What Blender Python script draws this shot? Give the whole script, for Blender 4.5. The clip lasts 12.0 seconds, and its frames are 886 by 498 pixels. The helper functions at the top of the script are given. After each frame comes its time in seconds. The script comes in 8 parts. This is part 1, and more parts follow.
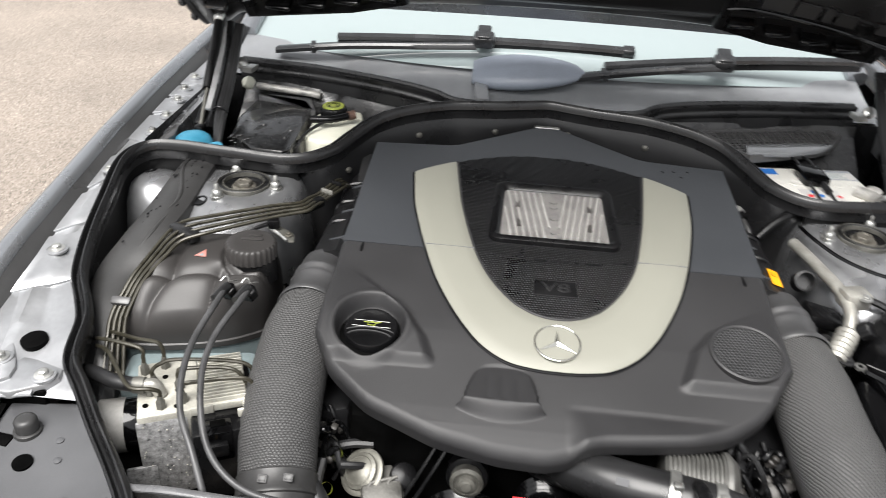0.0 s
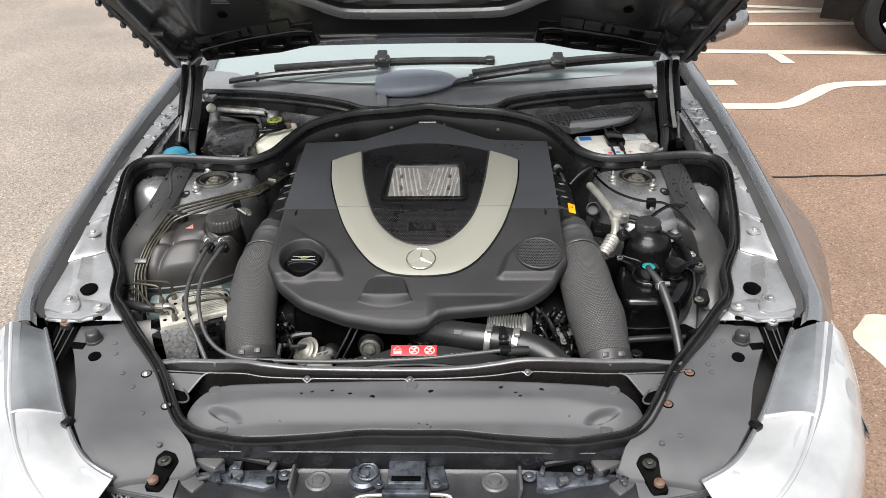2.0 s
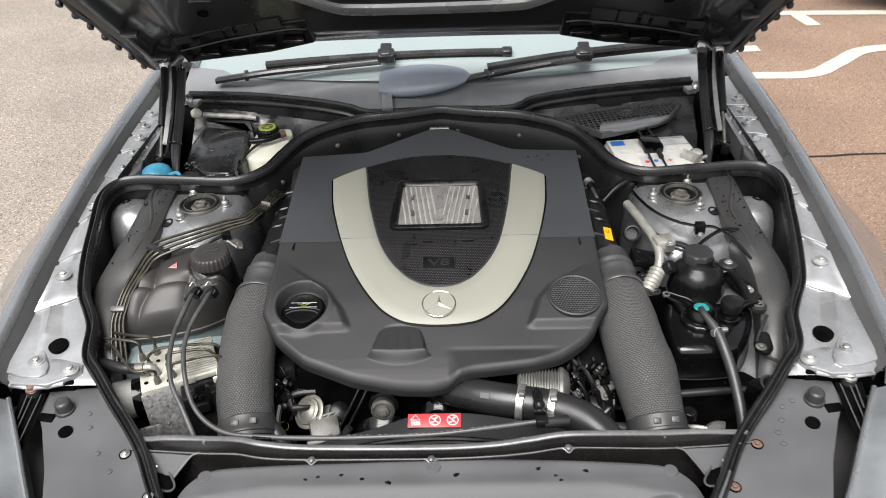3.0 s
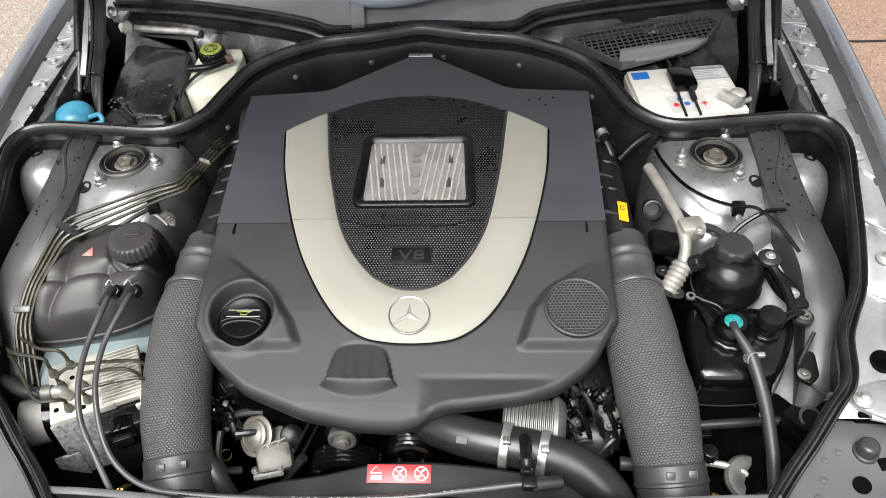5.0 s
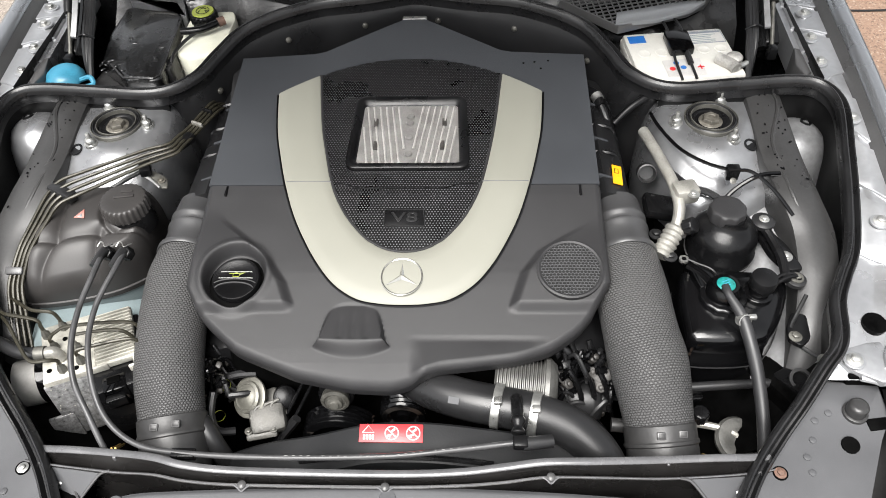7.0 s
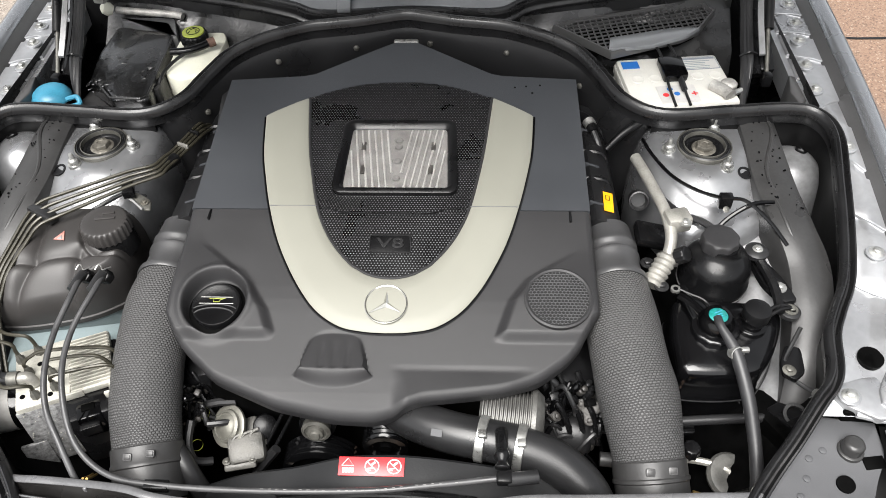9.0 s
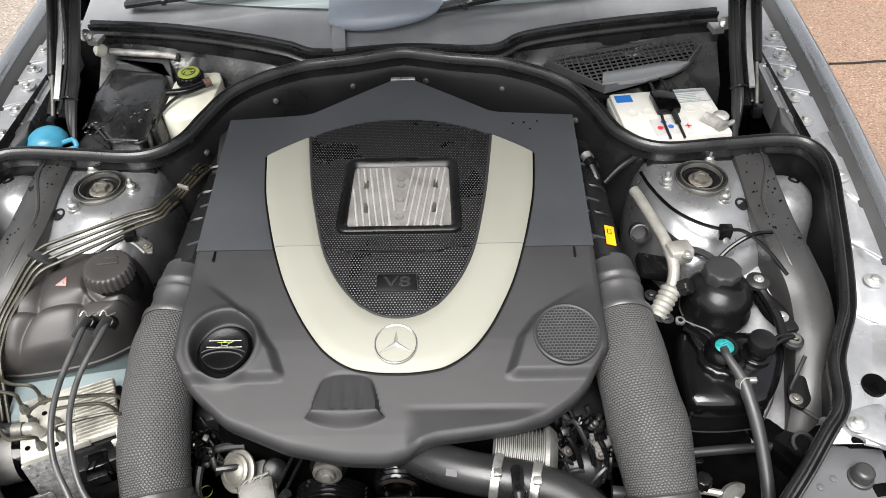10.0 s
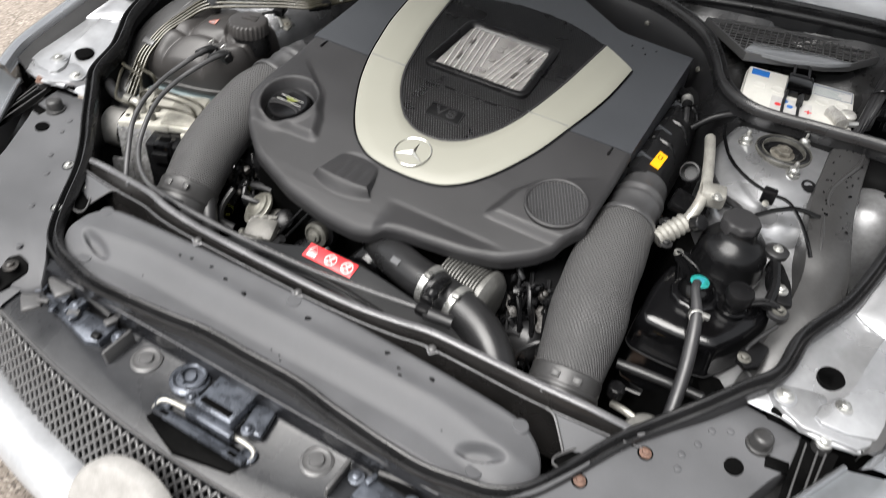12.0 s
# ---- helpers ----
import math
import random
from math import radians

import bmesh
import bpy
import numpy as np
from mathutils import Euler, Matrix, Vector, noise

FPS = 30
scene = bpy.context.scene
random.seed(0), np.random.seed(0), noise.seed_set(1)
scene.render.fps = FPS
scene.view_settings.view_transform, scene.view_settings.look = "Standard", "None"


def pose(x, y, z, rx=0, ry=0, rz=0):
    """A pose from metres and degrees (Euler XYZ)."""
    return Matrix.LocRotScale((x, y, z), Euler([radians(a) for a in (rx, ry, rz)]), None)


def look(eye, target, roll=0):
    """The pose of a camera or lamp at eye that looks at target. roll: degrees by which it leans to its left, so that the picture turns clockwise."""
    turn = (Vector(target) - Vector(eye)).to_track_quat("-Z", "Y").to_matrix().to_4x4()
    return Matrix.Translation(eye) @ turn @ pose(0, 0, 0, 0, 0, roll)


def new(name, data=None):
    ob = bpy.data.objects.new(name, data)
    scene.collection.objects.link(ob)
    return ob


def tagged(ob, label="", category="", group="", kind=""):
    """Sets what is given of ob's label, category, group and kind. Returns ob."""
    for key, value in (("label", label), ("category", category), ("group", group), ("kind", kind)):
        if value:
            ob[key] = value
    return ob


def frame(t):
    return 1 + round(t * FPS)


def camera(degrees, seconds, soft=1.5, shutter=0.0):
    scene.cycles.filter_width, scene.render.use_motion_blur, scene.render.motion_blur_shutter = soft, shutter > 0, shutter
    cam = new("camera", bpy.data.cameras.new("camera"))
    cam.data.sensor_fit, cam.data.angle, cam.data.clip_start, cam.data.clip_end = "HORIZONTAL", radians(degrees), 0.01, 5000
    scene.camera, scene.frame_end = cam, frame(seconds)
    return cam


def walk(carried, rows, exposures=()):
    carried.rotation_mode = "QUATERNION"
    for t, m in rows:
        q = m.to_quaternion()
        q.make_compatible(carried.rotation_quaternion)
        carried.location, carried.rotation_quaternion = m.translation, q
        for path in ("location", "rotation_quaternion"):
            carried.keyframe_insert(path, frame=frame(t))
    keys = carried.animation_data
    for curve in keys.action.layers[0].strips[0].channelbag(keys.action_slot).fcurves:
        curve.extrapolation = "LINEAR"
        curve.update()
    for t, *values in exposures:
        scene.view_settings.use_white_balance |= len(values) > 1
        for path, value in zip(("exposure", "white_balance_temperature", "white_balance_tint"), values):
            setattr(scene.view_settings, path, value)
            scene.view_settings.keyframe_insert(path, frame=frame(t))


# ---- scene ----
cam = camera(60.2, 12.0, 0.8, 0.4)
PATH = [
    (0, (-0.104, -1.219, 1.478), (-0.213, 0.5, 0.461), 3.4),
    (0.5, (-0.026, -1.345, 1.533), (-0.053, 0.373, 0.508), -1.4),
    (1, (0.012, -1.601, 1.639), (0.04, 0.089, 0.569), -1.7),
    (1.5, (0.099, -1.763, 1.687), (0.057, -0.069, 0.624), -0.5),
    (2, (0.109, -1.797, 1.718), (0.049, -0.081, 0.692), -1.2),
    (2.5, (0.114, -1.714, 1.737), (0.052, -0.006, 0.698), -1.5),
    (3, (0.07, -1.511, 1.743), (0.001, 0.143, 0.621), -2.5),
    (3.2, (0.067, -1.446, 1.74), (-0.005, 0.18, 0.579), -2.9),
    (4.8, (0.126, -1.123, 1.757), (0.024, 0.284, 0.339), -3.3),
    (5, (0.121, -1.104, 1.759), (0.023, 0.282, 0.32), -3.2),
    (5.5, (0.127, -1.096, 1.759), (0.037, 0.234, 0.267), -2.6),
    (6, (0.133, -1.107, 1.759), (0.043, 0.193, 0.242), -3.2),
    (6.5, (0.136, -1.111, 1.746), (0.057, 0.193, 0.232), -3.1),
    (7, (0.129, -1.117, 1.742), (0.036, 0.222, 0.259), -3.0),
    (9, (0.15, -1.091, 1.728), (0.056, 0.288, 0.282), -2.3),
    (9.5, (0.146, -1.091, 1.746), (0.074, 0.315, 0.325), -1.8),
    (10, (0.103, -1.081, 1.749), (0.069, 0.344, 0.346), -1.8),
    (10.5, (0.088, -1.052, 1.688), (0.12, 0.376, 0.287), -0.3),
    (11, (0.208, -1.085, 1.673), (0.082, 0.352, 0.288), 3.8),
    (11.5, (0.388, -1.149, 1.662), (-0.084, 0.222, 0.284), 5.6),
    (12, (0.538, -1.27, 1.594), (-0.111, 0.045, 0.234), 5.9),
]
# the clip's camera brightens a little as it comes close over the engine
EXPOSURE = [(0.0, 1.47), (0.5, 1.52), (1.0, 1.42), (2.0, 1.24), (2.5, 1.25), (3.0, 1.29), (5.0, 1.52), (6.5, 1.53), (7.0, 1.58), (9.0, 1.56), (11.0, 1.62), (12.0, 1.45)]
walk(cam, [(t, look(eye, target, roll)) for t, eye, target, roll in PATH], EXPOSURE)

# ---- world and light ----
world = bpy.data.worlds.new("world")
scene.world = world
world.use_nodes = True
wn, wl = world.node_tree.nodes, world.node_tree.links
sky = wn.new("ShaderNodeTexSky")
sky.sky_type, sky.sun_disc = "NISHITA", False
sky.sun_elevation, sky.sun_rotation = radians(52), radians(200)
sky.dust_density, sky.air_density = 3.0, 1.0
grey = wn.new("ShaderNodeHueSaturation")
grey.inputs["Saturation"].default_value = 0.12
wl.new(sky.outputs[0], grey.inputs["Color"])
wl.new(grey.outputs[0], wn["Background"].inputs["Color"])
wn["Background"].inputs["Strength"].default_value = 0.088
sun = new("sun", bpy.data.lights.new("sun", "SUN"))
sun.data.energy, sun.data.angle, sun.data.color = 3.0, radians(44), (1.0, 0.975, 0.945)
sun.matrix_world = look((-1.0, -2.6, 6.0), (0, 0, 0))


# ---- materials ----
def material(name, color, rough=0.5, metal=0.0, var=0.18, big=9.0, fine=260.0, bump=0.12, rvar=0.12, spec=0.5, coat=0.0, color2=None):
    m = bpy.data.materials.new(name)
    m.use_nodes = True
    n, l = m.node_tree.nodes, m.node_tree.links
    p = n["Principled BSDF"]
    tc = n.new("ShaderNodeTexCoord")
    a, b = n.new("ShaderNodeTexNoise"), n.new("ShaderNodeTexNoise")
    a.inputs["Scale"].default_value, a.inputs["Detail"].default_value = big, 6.0
    b.inputs["Scale"].default_value, b.inputs["Detail"].default_value = fine, 3.0
    l.new(tc.outputs["Object"], a.inputs["Vector"])
    l.new(tc.outputs["Object"], b.inputs["Vector"])
    add = n.new("ShaderNodeMath")
    add.operation = "MULTIPLY_ADD"
    add.inputs[1].default_value = 0.35
    l.new(b.outputs["Fac"], add.inputs[0])
    l.new(a.outputs["Fac"], add.inputs[2])
    ramp = n.new("ShaderNodeMapRange")
    ramp.inputs["From Min"].default_value, ramp.inputs["From Max"].default_value = 0.42, 0.92
    l.new(add.outputs[0], ramp.inputs["Value"])
    mix = n.new("ShaderNodeMix")
    mix.data_type = "RGBA"
    c2 = color2 or tuple(min(1.0, c * (1 + 2 * var)) for c in color)
    mix.inputs["A"].default_value = (*[c * (1 - var) for c in color], 1)
    mix.inputs["B"].default_value = (*c2, 1)
    l.new(ramp.outputs[0], mix.inputs["Factor"])
    l.new(mix.outputs["Result"], p.inputs["Base Color"])
    rr = n.new("ShaderNodeMapRange")
    rr.inputs["To Min"].default_value, rr.inputs["To Max"].default_value = max(0.03, rough - rvar), min(1.0, rough + rvar)
    rr.inputs["From Min"].default_value, rr.inputs["From Max"].default_value = 0.3, 0.7
    l.new(a.outputs["Fac"], rr.inputs["Value"])
    l.new(rr.outputs[0], p.inputs["Roughness"])
    p.inputs["Metallic"].default_value = metal
    p.inputs["Specular IOR Level"].default_value = spec
    p.inputs["Coat Weight"].default_value = coat
    p.inputs["Coat Roughness"].default_value = 0.06
    if bump:
        bp = n.new("ShaderNodeBump")
        bp.inputs["Strength"].default_value, bp.inputs["Distance"].default_value = bump, 0.001
        l.new(b.outputs["Fac"], bp.inputs["Height"])
        l.new(bp.outputs[0], p.inputs["Normal"])
    return m


def hex_material(name, size, low, high, rough, depth, sx=1.0, hole=0.36, spec=0.5, soft=0.1, wobble=0.0):
    """A perforated or woven skin: rows of round cells of that size, offset row by row."""
    m = material(name, high, rough, var=0.1, bump=0, spec=spec)
    n, l = m.node_tree.nodes, m.node_tree.links
    p = n["Principled BSDF"]
    tc = n.new("ShaderNodeTexCoord")
    sep = n.new("ShaderNodeSeparateXYZ")
    l.new(tc.outputs["UV"], sep.inputs[0])

    def mth(op, x, y=None, z=None):
        k = n.new("ShaderNodeMath")
        k.operation = op
        for i, v in enumerate((x, y, z)):
            if v is None:
                continue
            if isinstance(v, (int, float)):
                k.inputs[i].default_value = v
            else:
                l.new(v, k.inputs[i])
        return k.outputs[0]

    ux, vy = sep.outputs["X"], sep.outputs["Y"]
    if wobble:
        nz = n.new("ShaderNodeTexNoise")
        nz.inputs["Scale"].default_value = 45.0
        l.new(tc.outputs["UV"], nz.inputs["Vector"])
        sh = n.new("ShaderNodeSeparateColor")
        l.new(nz.outputs["Color"], sh.inputs[0])
        ux = mth("MULTIPLY_ADD", mth("SUBTRACT", sh.outputs[0], 0.5), wobble, ux)
        vy = mth("MULTIPLY_ADD", mth("SUBTRACT", sh.outputs[1], 0.5), wobble, vy)
    v = mth("DIVIDE", vy, size * 0.866)
    row = mth("FLOOR", v)
    odd = mth("MULTIPLY", mth("MODULO", mth("ABSOLUTE", row), 2.0), 0.5)
    u = mth("ADD", mth("DIVIDE", ux, size * sx), odd)
    du = mth("SUBTRACT", mth("FRACT", u), 0.5)
    dv = mth("SUBTRACT", mth("FRACT", v), 0.5)
    d = mth("SQRT", mth("ADD", mth("MULTIPLY", du, du), mth("MULTIPLY", dv, dv)))
    fac = n.new("ShaderNodeMapRange")
    fac.interpolation_type = "SMOOTHSTEP"
    fac.inputs["From Min"].default_value, fac.inputs["From Max"].default_value = hole - soft, hole + soft
    l.new(d, fac.inputs["Value"])
    mix = n.new("ShaderNodeMix")
    mix.data_type = "RGBA"
    mix.inputs["A"].default_value = (*low, 1)
    l.new(p.inputs["Base Color"].links[0].from_socket, mix.inputs["B"])
    l.new(fac.outputs[0], mix.inputs["Factor"])
    l.new(mix.outputs["Result"], p.inputs["Base Color"])
    bp = n.new("ShaderNodeBump")
    bp.inputs["Strength"].default_value, bp.inputs["Distance"].default_value = 0.9, depth
    l.new(fac.outputs[0], bp.inputs["Height"])
    l.new(bp.outputs[0], p.inputs["Normal"])
    return m


PAINT = material("silver_paint", (0.275, 0.286, 0.302), 0.26, 0.75, 0.05, 5, 900, 0.03, 0.05, coat=0.6)
PAINT_IN = material("silver_underbonnet_paint", (0.345, 0.35, 0.36), 0.34, 0.68, 0.15, 7, 90, 0.18, 0.12, coat=0.3)
COVER = material("charcoal_cover_plastic", (0.0165, 0.0162, 0.0170), 0.49, 0, 0.12, 6, 1800, 0.25, 0.06, spec=0.36)
COVER_REAR = material("blue_black_cover_plastic", (0.0285, 0.0305, 0.034), 0.44, 0, 0.12, 6, 1800, 0.2, 0.07, spec=0.45)
SHELF = material("grey_shelf_plastic", (0.060, 0.0608, 0.064), 0.54, 0, 0.16, 8, 900, 0.16, 0.09, spec=0.27)
BLACK = material("black_plastic", (0.004, 0.004, 0.0043), 0.28, 0, 0.3, 14, 500, 0.15, 0.14, spec=0.25)
GLOSS = material("glossy_black_plastic", (0.0018, 0.0018, 0.002), 0.09, 0, 0.3, 20, 300, 0.06, 0.05, spec=0.35)
# Near-black tone: shade of gaps, holes and bay depths put into the colour.
DARK = material("black_and_deep_shade", (0.0012, 0.0012, 0.0012), 0.6, 0.0, 0.5, 25, 200, 0.3, 0.2, spec=0.03)
RUBBER = material("black_rubber", (0.0115, 0.0115, 0.012), 0.34, 0, 0.2, 12, 500, 0.15, 0.1, spec=0.4)
SEAL = material("black_seal_rubber", (0.0095, 0.0095, 0.010), 0.29, 0, 0.25, 18, 300, 0.12, 0.1, spec=0.38)
WALL = material("dark_bay_wall_plastic", (0.0040, 0.0040, 0.0041), 0.36, 0, 0.15, 7, 300, 0.1, 0.1, spec=0.16)
WALL_REAR = material("dark_grey_firewall_plastic", (0.0085, 0.0085, 0.009), 0.32, 0, 0.2, 7, 300, 0.12, 0.12, spec=0.32)
WETPANEL = material("wet_brown_black_panel", (0.0085, 0.0080, 0.0078), 0.25, 0, 0.25, 14, 60, 0.25, 0.1, spec=0.34)
VALVE_DISC = material("dull_plated_valve_cap", (0.125, 0.122, 0.106), 0.42, 0.5, 0.25, 45, 350, 0.2, 0.1)
VALVE = material("dull_cast_valve", (0.075, 0.073, 0.067), 0.5, 0.3, 0.35, 45, 350, 0.4, 0.12)
ALU_GRIME = material("grimy_cast_metal", (0.028, 0.026, 0.024), 0.5, 0.3, 0.5, 60, 300, 0.4, 0.15)
TANKBLACK = material("satin_black_tank_plastic", (0.0024, 0.0024, 0.0027), 0.17, 0, 0.3, 16, 300, 0.08, 0.08, spec=0.5)
LABEL = material("grey_paper_label", (0.225, 0.22, 0.21), 0.6, 0, 0.12, 60, 300, 0.05)
TRIM = material("champagne_silver_trim", (0.180, 0.179, 0.152), 0.5, 0.1, 0.04, 4, 2500, 0.06, 0.04, spec=0.35)
DUCT = material("dark_wet_duct_plastic", (0.024, 0.0237, 0.0237), 0.36, 0, 0.25, 10, 200, 0.15, 0.12, spec=0.4)
BELLOWS = material("grey_black_bellows_rubber", (0.034, 0.034, 0.035), 0.4, 0, 0.15, 10, 300, 0.1, 0.08)
EMBLEM = material("satin_bright_emblem", (0.46, 0.455, 0.42), 0.16, 0.9, 0.05, 30, 300, 0.0, 0.04)
STEEL = material("zinc_steel", (0.40, 0.40, 0.385), 0.36, 0.85, 0.25, 40, 400, 0.15, 0.15)
PLATED = material("tarnished_plated_steel", (0.085, 0.083, 0.074), 0.46, 0.45, 0.4, 35, 300, 0.3, 0.12)
FIN_ALU = material("dull_finned_casting", (0.085, 0.084, 0.079), 0.42, 0.4, 0.3, 40, 350, 0.2, 0.1)
PALE_ALU = material("dull_aluminium_pipe", (0.27, 0.263, 0.24), 0.4, 0.5, 0.25, 30, 350, 0.15, 0.1)
TOWER = material("silver_tower_paint", (0.235, 0.238, 0.245), 0.30, 0.70, 0.18, 12, 60, 0.12, 0.08, coat=0.35)
SPECKLED = material("speckled_wet_casting", (0.16, 0.16, 0.16), 0.4, 0.3, 0.55, 140, 420, 0.5, 0.15)
FIN = material("pale_fin_casting", (0.35, 0.34, 0.30), 0.5, 0.3, 0.25, 30, 350, 0.2, 0.1)
# Casting bed kept darker than its ribs; shadow between them is coloured in.
CAST = material("shade_toned_casting", (0.108, 0.105, 0.102), 0.5, 0.3, 0.2, 40, 350, 0.3, 0.1)
RIB_ALU = material("bright_casting_rib", (0.235, 0.23, 0.222), 0.4, 0.3, 0.15, 40, 350, 0.2, 0.1)
ALU = material("cast_aluminium", (0.44, 0.435, 0.42), 0.42, 0.7, 0.25, 30, 350, 0.3, 0.12)
ALU_DIRTY = material("weathered_aluminium", (0.36, 0.35, 0.33), 0.55, 0.6, 0.4, 45, 300, 0.5, 0.15)
RESERVOIR = material("dark_brown_reservoir_plastic", (0.026, 0.0242, 0.0234), 0.46, 0, 0.14, 10, 400, 0.1, 0.08, spec=0.4)
TANK = material("translucent_tank_plastic", (0.165, 0.205, 0.212), 0.45, 0, 0.12, 9, 300, 0.05, 0.08)
CREAM = material("cream_reservoir_plastic", (0.60, 0.595, 0.50), 0.4, 0, 0.08, 16, 300, 0.06, 0.08)
WHITE = material("white_battery_plastic", (0.58, 0.57, 0.53), 0.4, 0, 0.08, 18, 300, 0.05, 0.08)
RED = material("red_label", (0.62, 0.03, 0.035), 0.35, 0, 0.05, 10, 300, 0.0)
FADED = material("faded_red_label", (0.26, 0.105, 0.085), 0.55, 0, 0.3, 160, 300, 0.0)
PRINT = material("white_print", (0.50, 0.49, 0.475), 0.5, 0, 0.08, 40, 300, 0.0)
# Darkened silver copy; shade on liners and right pocket sits in its colour.
DIM_SILVER = material("dimmed_silver_paint", (0.165, 0.166, 0.169), 0.42, 0.45, 0.3, 14, 120, 0.25, 0.14, coat=0.1)
YELLOW = material("yellow_label", (0.72, 0.31, 0.006), 0.4, 0, 0.08, 20, 300, 0.0)
LIME = material("yellow_green_plastic", (0.27, 0.31, 0.045), 0.4, 0, 0.1, 20, 300, 0.0)
TEAL = material("teal_cap_plastic", (0.008, 0.135, 0.125), 0.35, 0, 0.35, 120, 300, 0.05)
BLUE_CAP = material("blue_cap_plastic", (0.035, 0.19, 0.285), 0.45, 0, 0.2, 20, 300, 0.05)
VENT_RUBBER = material("worn_grey_vent_rubber", (0.036, 0.036, 0.037), 0.38, 0, 0.25, 25, 300, 0.12)
HOSE = material("grey_black_hose", (0.0165, 0.0165, 0.0176), 0.42, 0, 0.2, 20, 300, 0.1)
PIPE = material("dark_olive_pipe", (0.030, 0.0275, 0.0195), 0.34, 0.3, 0.2, 40, 300, 0.05)
STRIP = material("dark_wet_plastic", (0.058, 0.0575, 0.058), 0.34, 0, 0.12, 6, 200, 0.08, 0.08)
PANEL = material("wet_black_panel", (0.0105, 0.011, 0.0125), 0.28, 0, 0.3, 12, 200, 0.2, 0.1, spec=0.3)
LOCK_METAL = material("wet_dark_steel", (0.060, 0.066, 0.078), 0.30, 0.6, 0.5, 40, 250, 0.4, 0.18)
BLUE = material("blue_label", (0.02, 0.13, 0.42), 0.4, 0, 0.05, 20, 300, 0.0)
NUT = material("olive_stained_steel", (0.13, 0.121, 0.103), 0.45, 0.6, 0.4, 90, 400, 0.4, 0.15)
RUST = material("rusty_steel", (0.105, 0.062, 0.046), 0.7, 0.25, 0.4, 120, 500, 0.5, 0.1)
BRASS = material("brass", (0.5, 0.34, 0.12), 0.35, 0.9, 0.2, 40, 300, 0.1)
COWL = material("grey_cowl_plastic", (0.145, 0.150, 0.156), 0.18, 0, 0.15, 8, 800, 0.14, 0.1, spec=0.7, coat=0.6)
WIPER = material("satin_black_wiper", (0.016, 0.0165, 0.0175), 0.27, 0, 0.2, 12, 300, 0.08, 0.1, spec=0.5)
SPOON = material("blue_grey_wiper_shroud", (0.17, 0.19, 0.225), 0.42, 0, 0.12, 10, 400, 0.06, 0.08)
BONNET = material("satin_black_bonnet_lining", (0.0075, 0.0075, 0.008), 0.3, 0.0, 0.2, 4, 300, 0.05, 0.06, coat=0.25)
# Pale tone for folded edges; their wet highlight is put into the colour.
FOLD = material("pale_edge_highlight", (0.090, 0.090, 0.093), 0.24, 0.1, 0.2, 20, 300, 0.1, 0.1)
BRACE = material("satin_grey_brace_paint", (0.16, 0.165, 0.17), 0.3, 0.3, 0.15, 5, 300, 0.03, 0.06)
LENS = material("headlight_lens", (0.24, 0.25, 0.258), 0.14, 0.2, 0.05, 4.5, 14, 0.0, 0.08, coat=1.0, color2=(0.50, 0.505, 0.512))
REFLECTOR = material("headlight_bezel", (0.19, 0.20, 0.212), 0.2, 0.45, 0.3, 5, 24, 0.0, 0.08, coat=1.0)
FACET = material("headlight_facet", (0.33, 0.34, 0.355), 0.18, 0.35, 0.12, 12, 40, 0.0, 0.06, coat=1.0)
LINE_PAINT = material("white_road_paint", (0.39, 0.355, 0.295), 0.8, 0, 0.18, 12, 150, 0.6, 0.08)
TYRE = material("tyre_rubber", (0.012, 0.012, 0.0125), 0.7, 0, 0.2, 14, 200, 0.2, 0.1, spec=0.2)
MESH_BACK = material("grey_mesh_backing", (0.15, 0.152, 0.157), 0.45, 0, 0.1, 9, 300, 0.05)
MESH_SKIN = material("black_mesh_plastic", (0.0022, 0.0022, 0.0025), 0.30, 0, 0.2, 9, 300, 0.05, 0.08, spec=0.5)
GRILLE_DOT = hex_material("perforated_speaker_plastic", 0.0056, (0.002, 0.002, 0.002), (0.05, 0.05, 0.052), 0.45, 0.002, hole=0.40)
WOVEN = hex_material("woven_intake_sleeve", 0.0040, (0.066, 0.0655, 0.0655), (0.034, 0.0335, 0.0335), 0.55, -0.0014, 1.32, 0.40, 0.35, 0.2, 0.005)

m = bpy.data.materials.new("sky_toned_opaque_glass")
m.use_nodes = True
p = m.node_tree.nodes["Principled BSDF"]
# Opaque pale base colour stands in for the bright sky reflection on glass.
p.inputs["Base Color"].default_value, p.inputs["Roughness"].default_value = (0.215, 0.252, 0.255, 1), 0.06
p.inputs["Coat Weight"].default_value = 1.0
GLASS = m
WATER = material("wet_glossy_black_plastic", (0.0032, 0.0031, 0.0031), 0.22, 0, 0.3, 22, 420, 1.0, 0.22, spec=0.9, coat=0.6)
SHROUD = material("matt_black_shroud_plastic", (0.0085, 0.0088, 0.0095), 0.55, 0, 0.2, 14, 400, 0.2, 0.1, spec=0.22)
PLENUM = material("wet_grey_plenum_plastic", (0.018, 0.0178, 0.0178), 0.28, 0, 0.3, 22, 160, 0.5, 0.14, spec=0.5)
m = bpy.data.materials.new("clear_window_plastic")
m.use_nodes = True
p = m.node_tree.nodes["Principled BSDF"]
p.inputs["Base Color"].default_value, p.inputs["Roughness"].default_value = (0.97, 0.97, 0.97, 1), 0.03
p.inputs["Transmission Weight"].default_value, p.inputs["IOR"].default_value = 1.0, 1.2
CLEAR = m


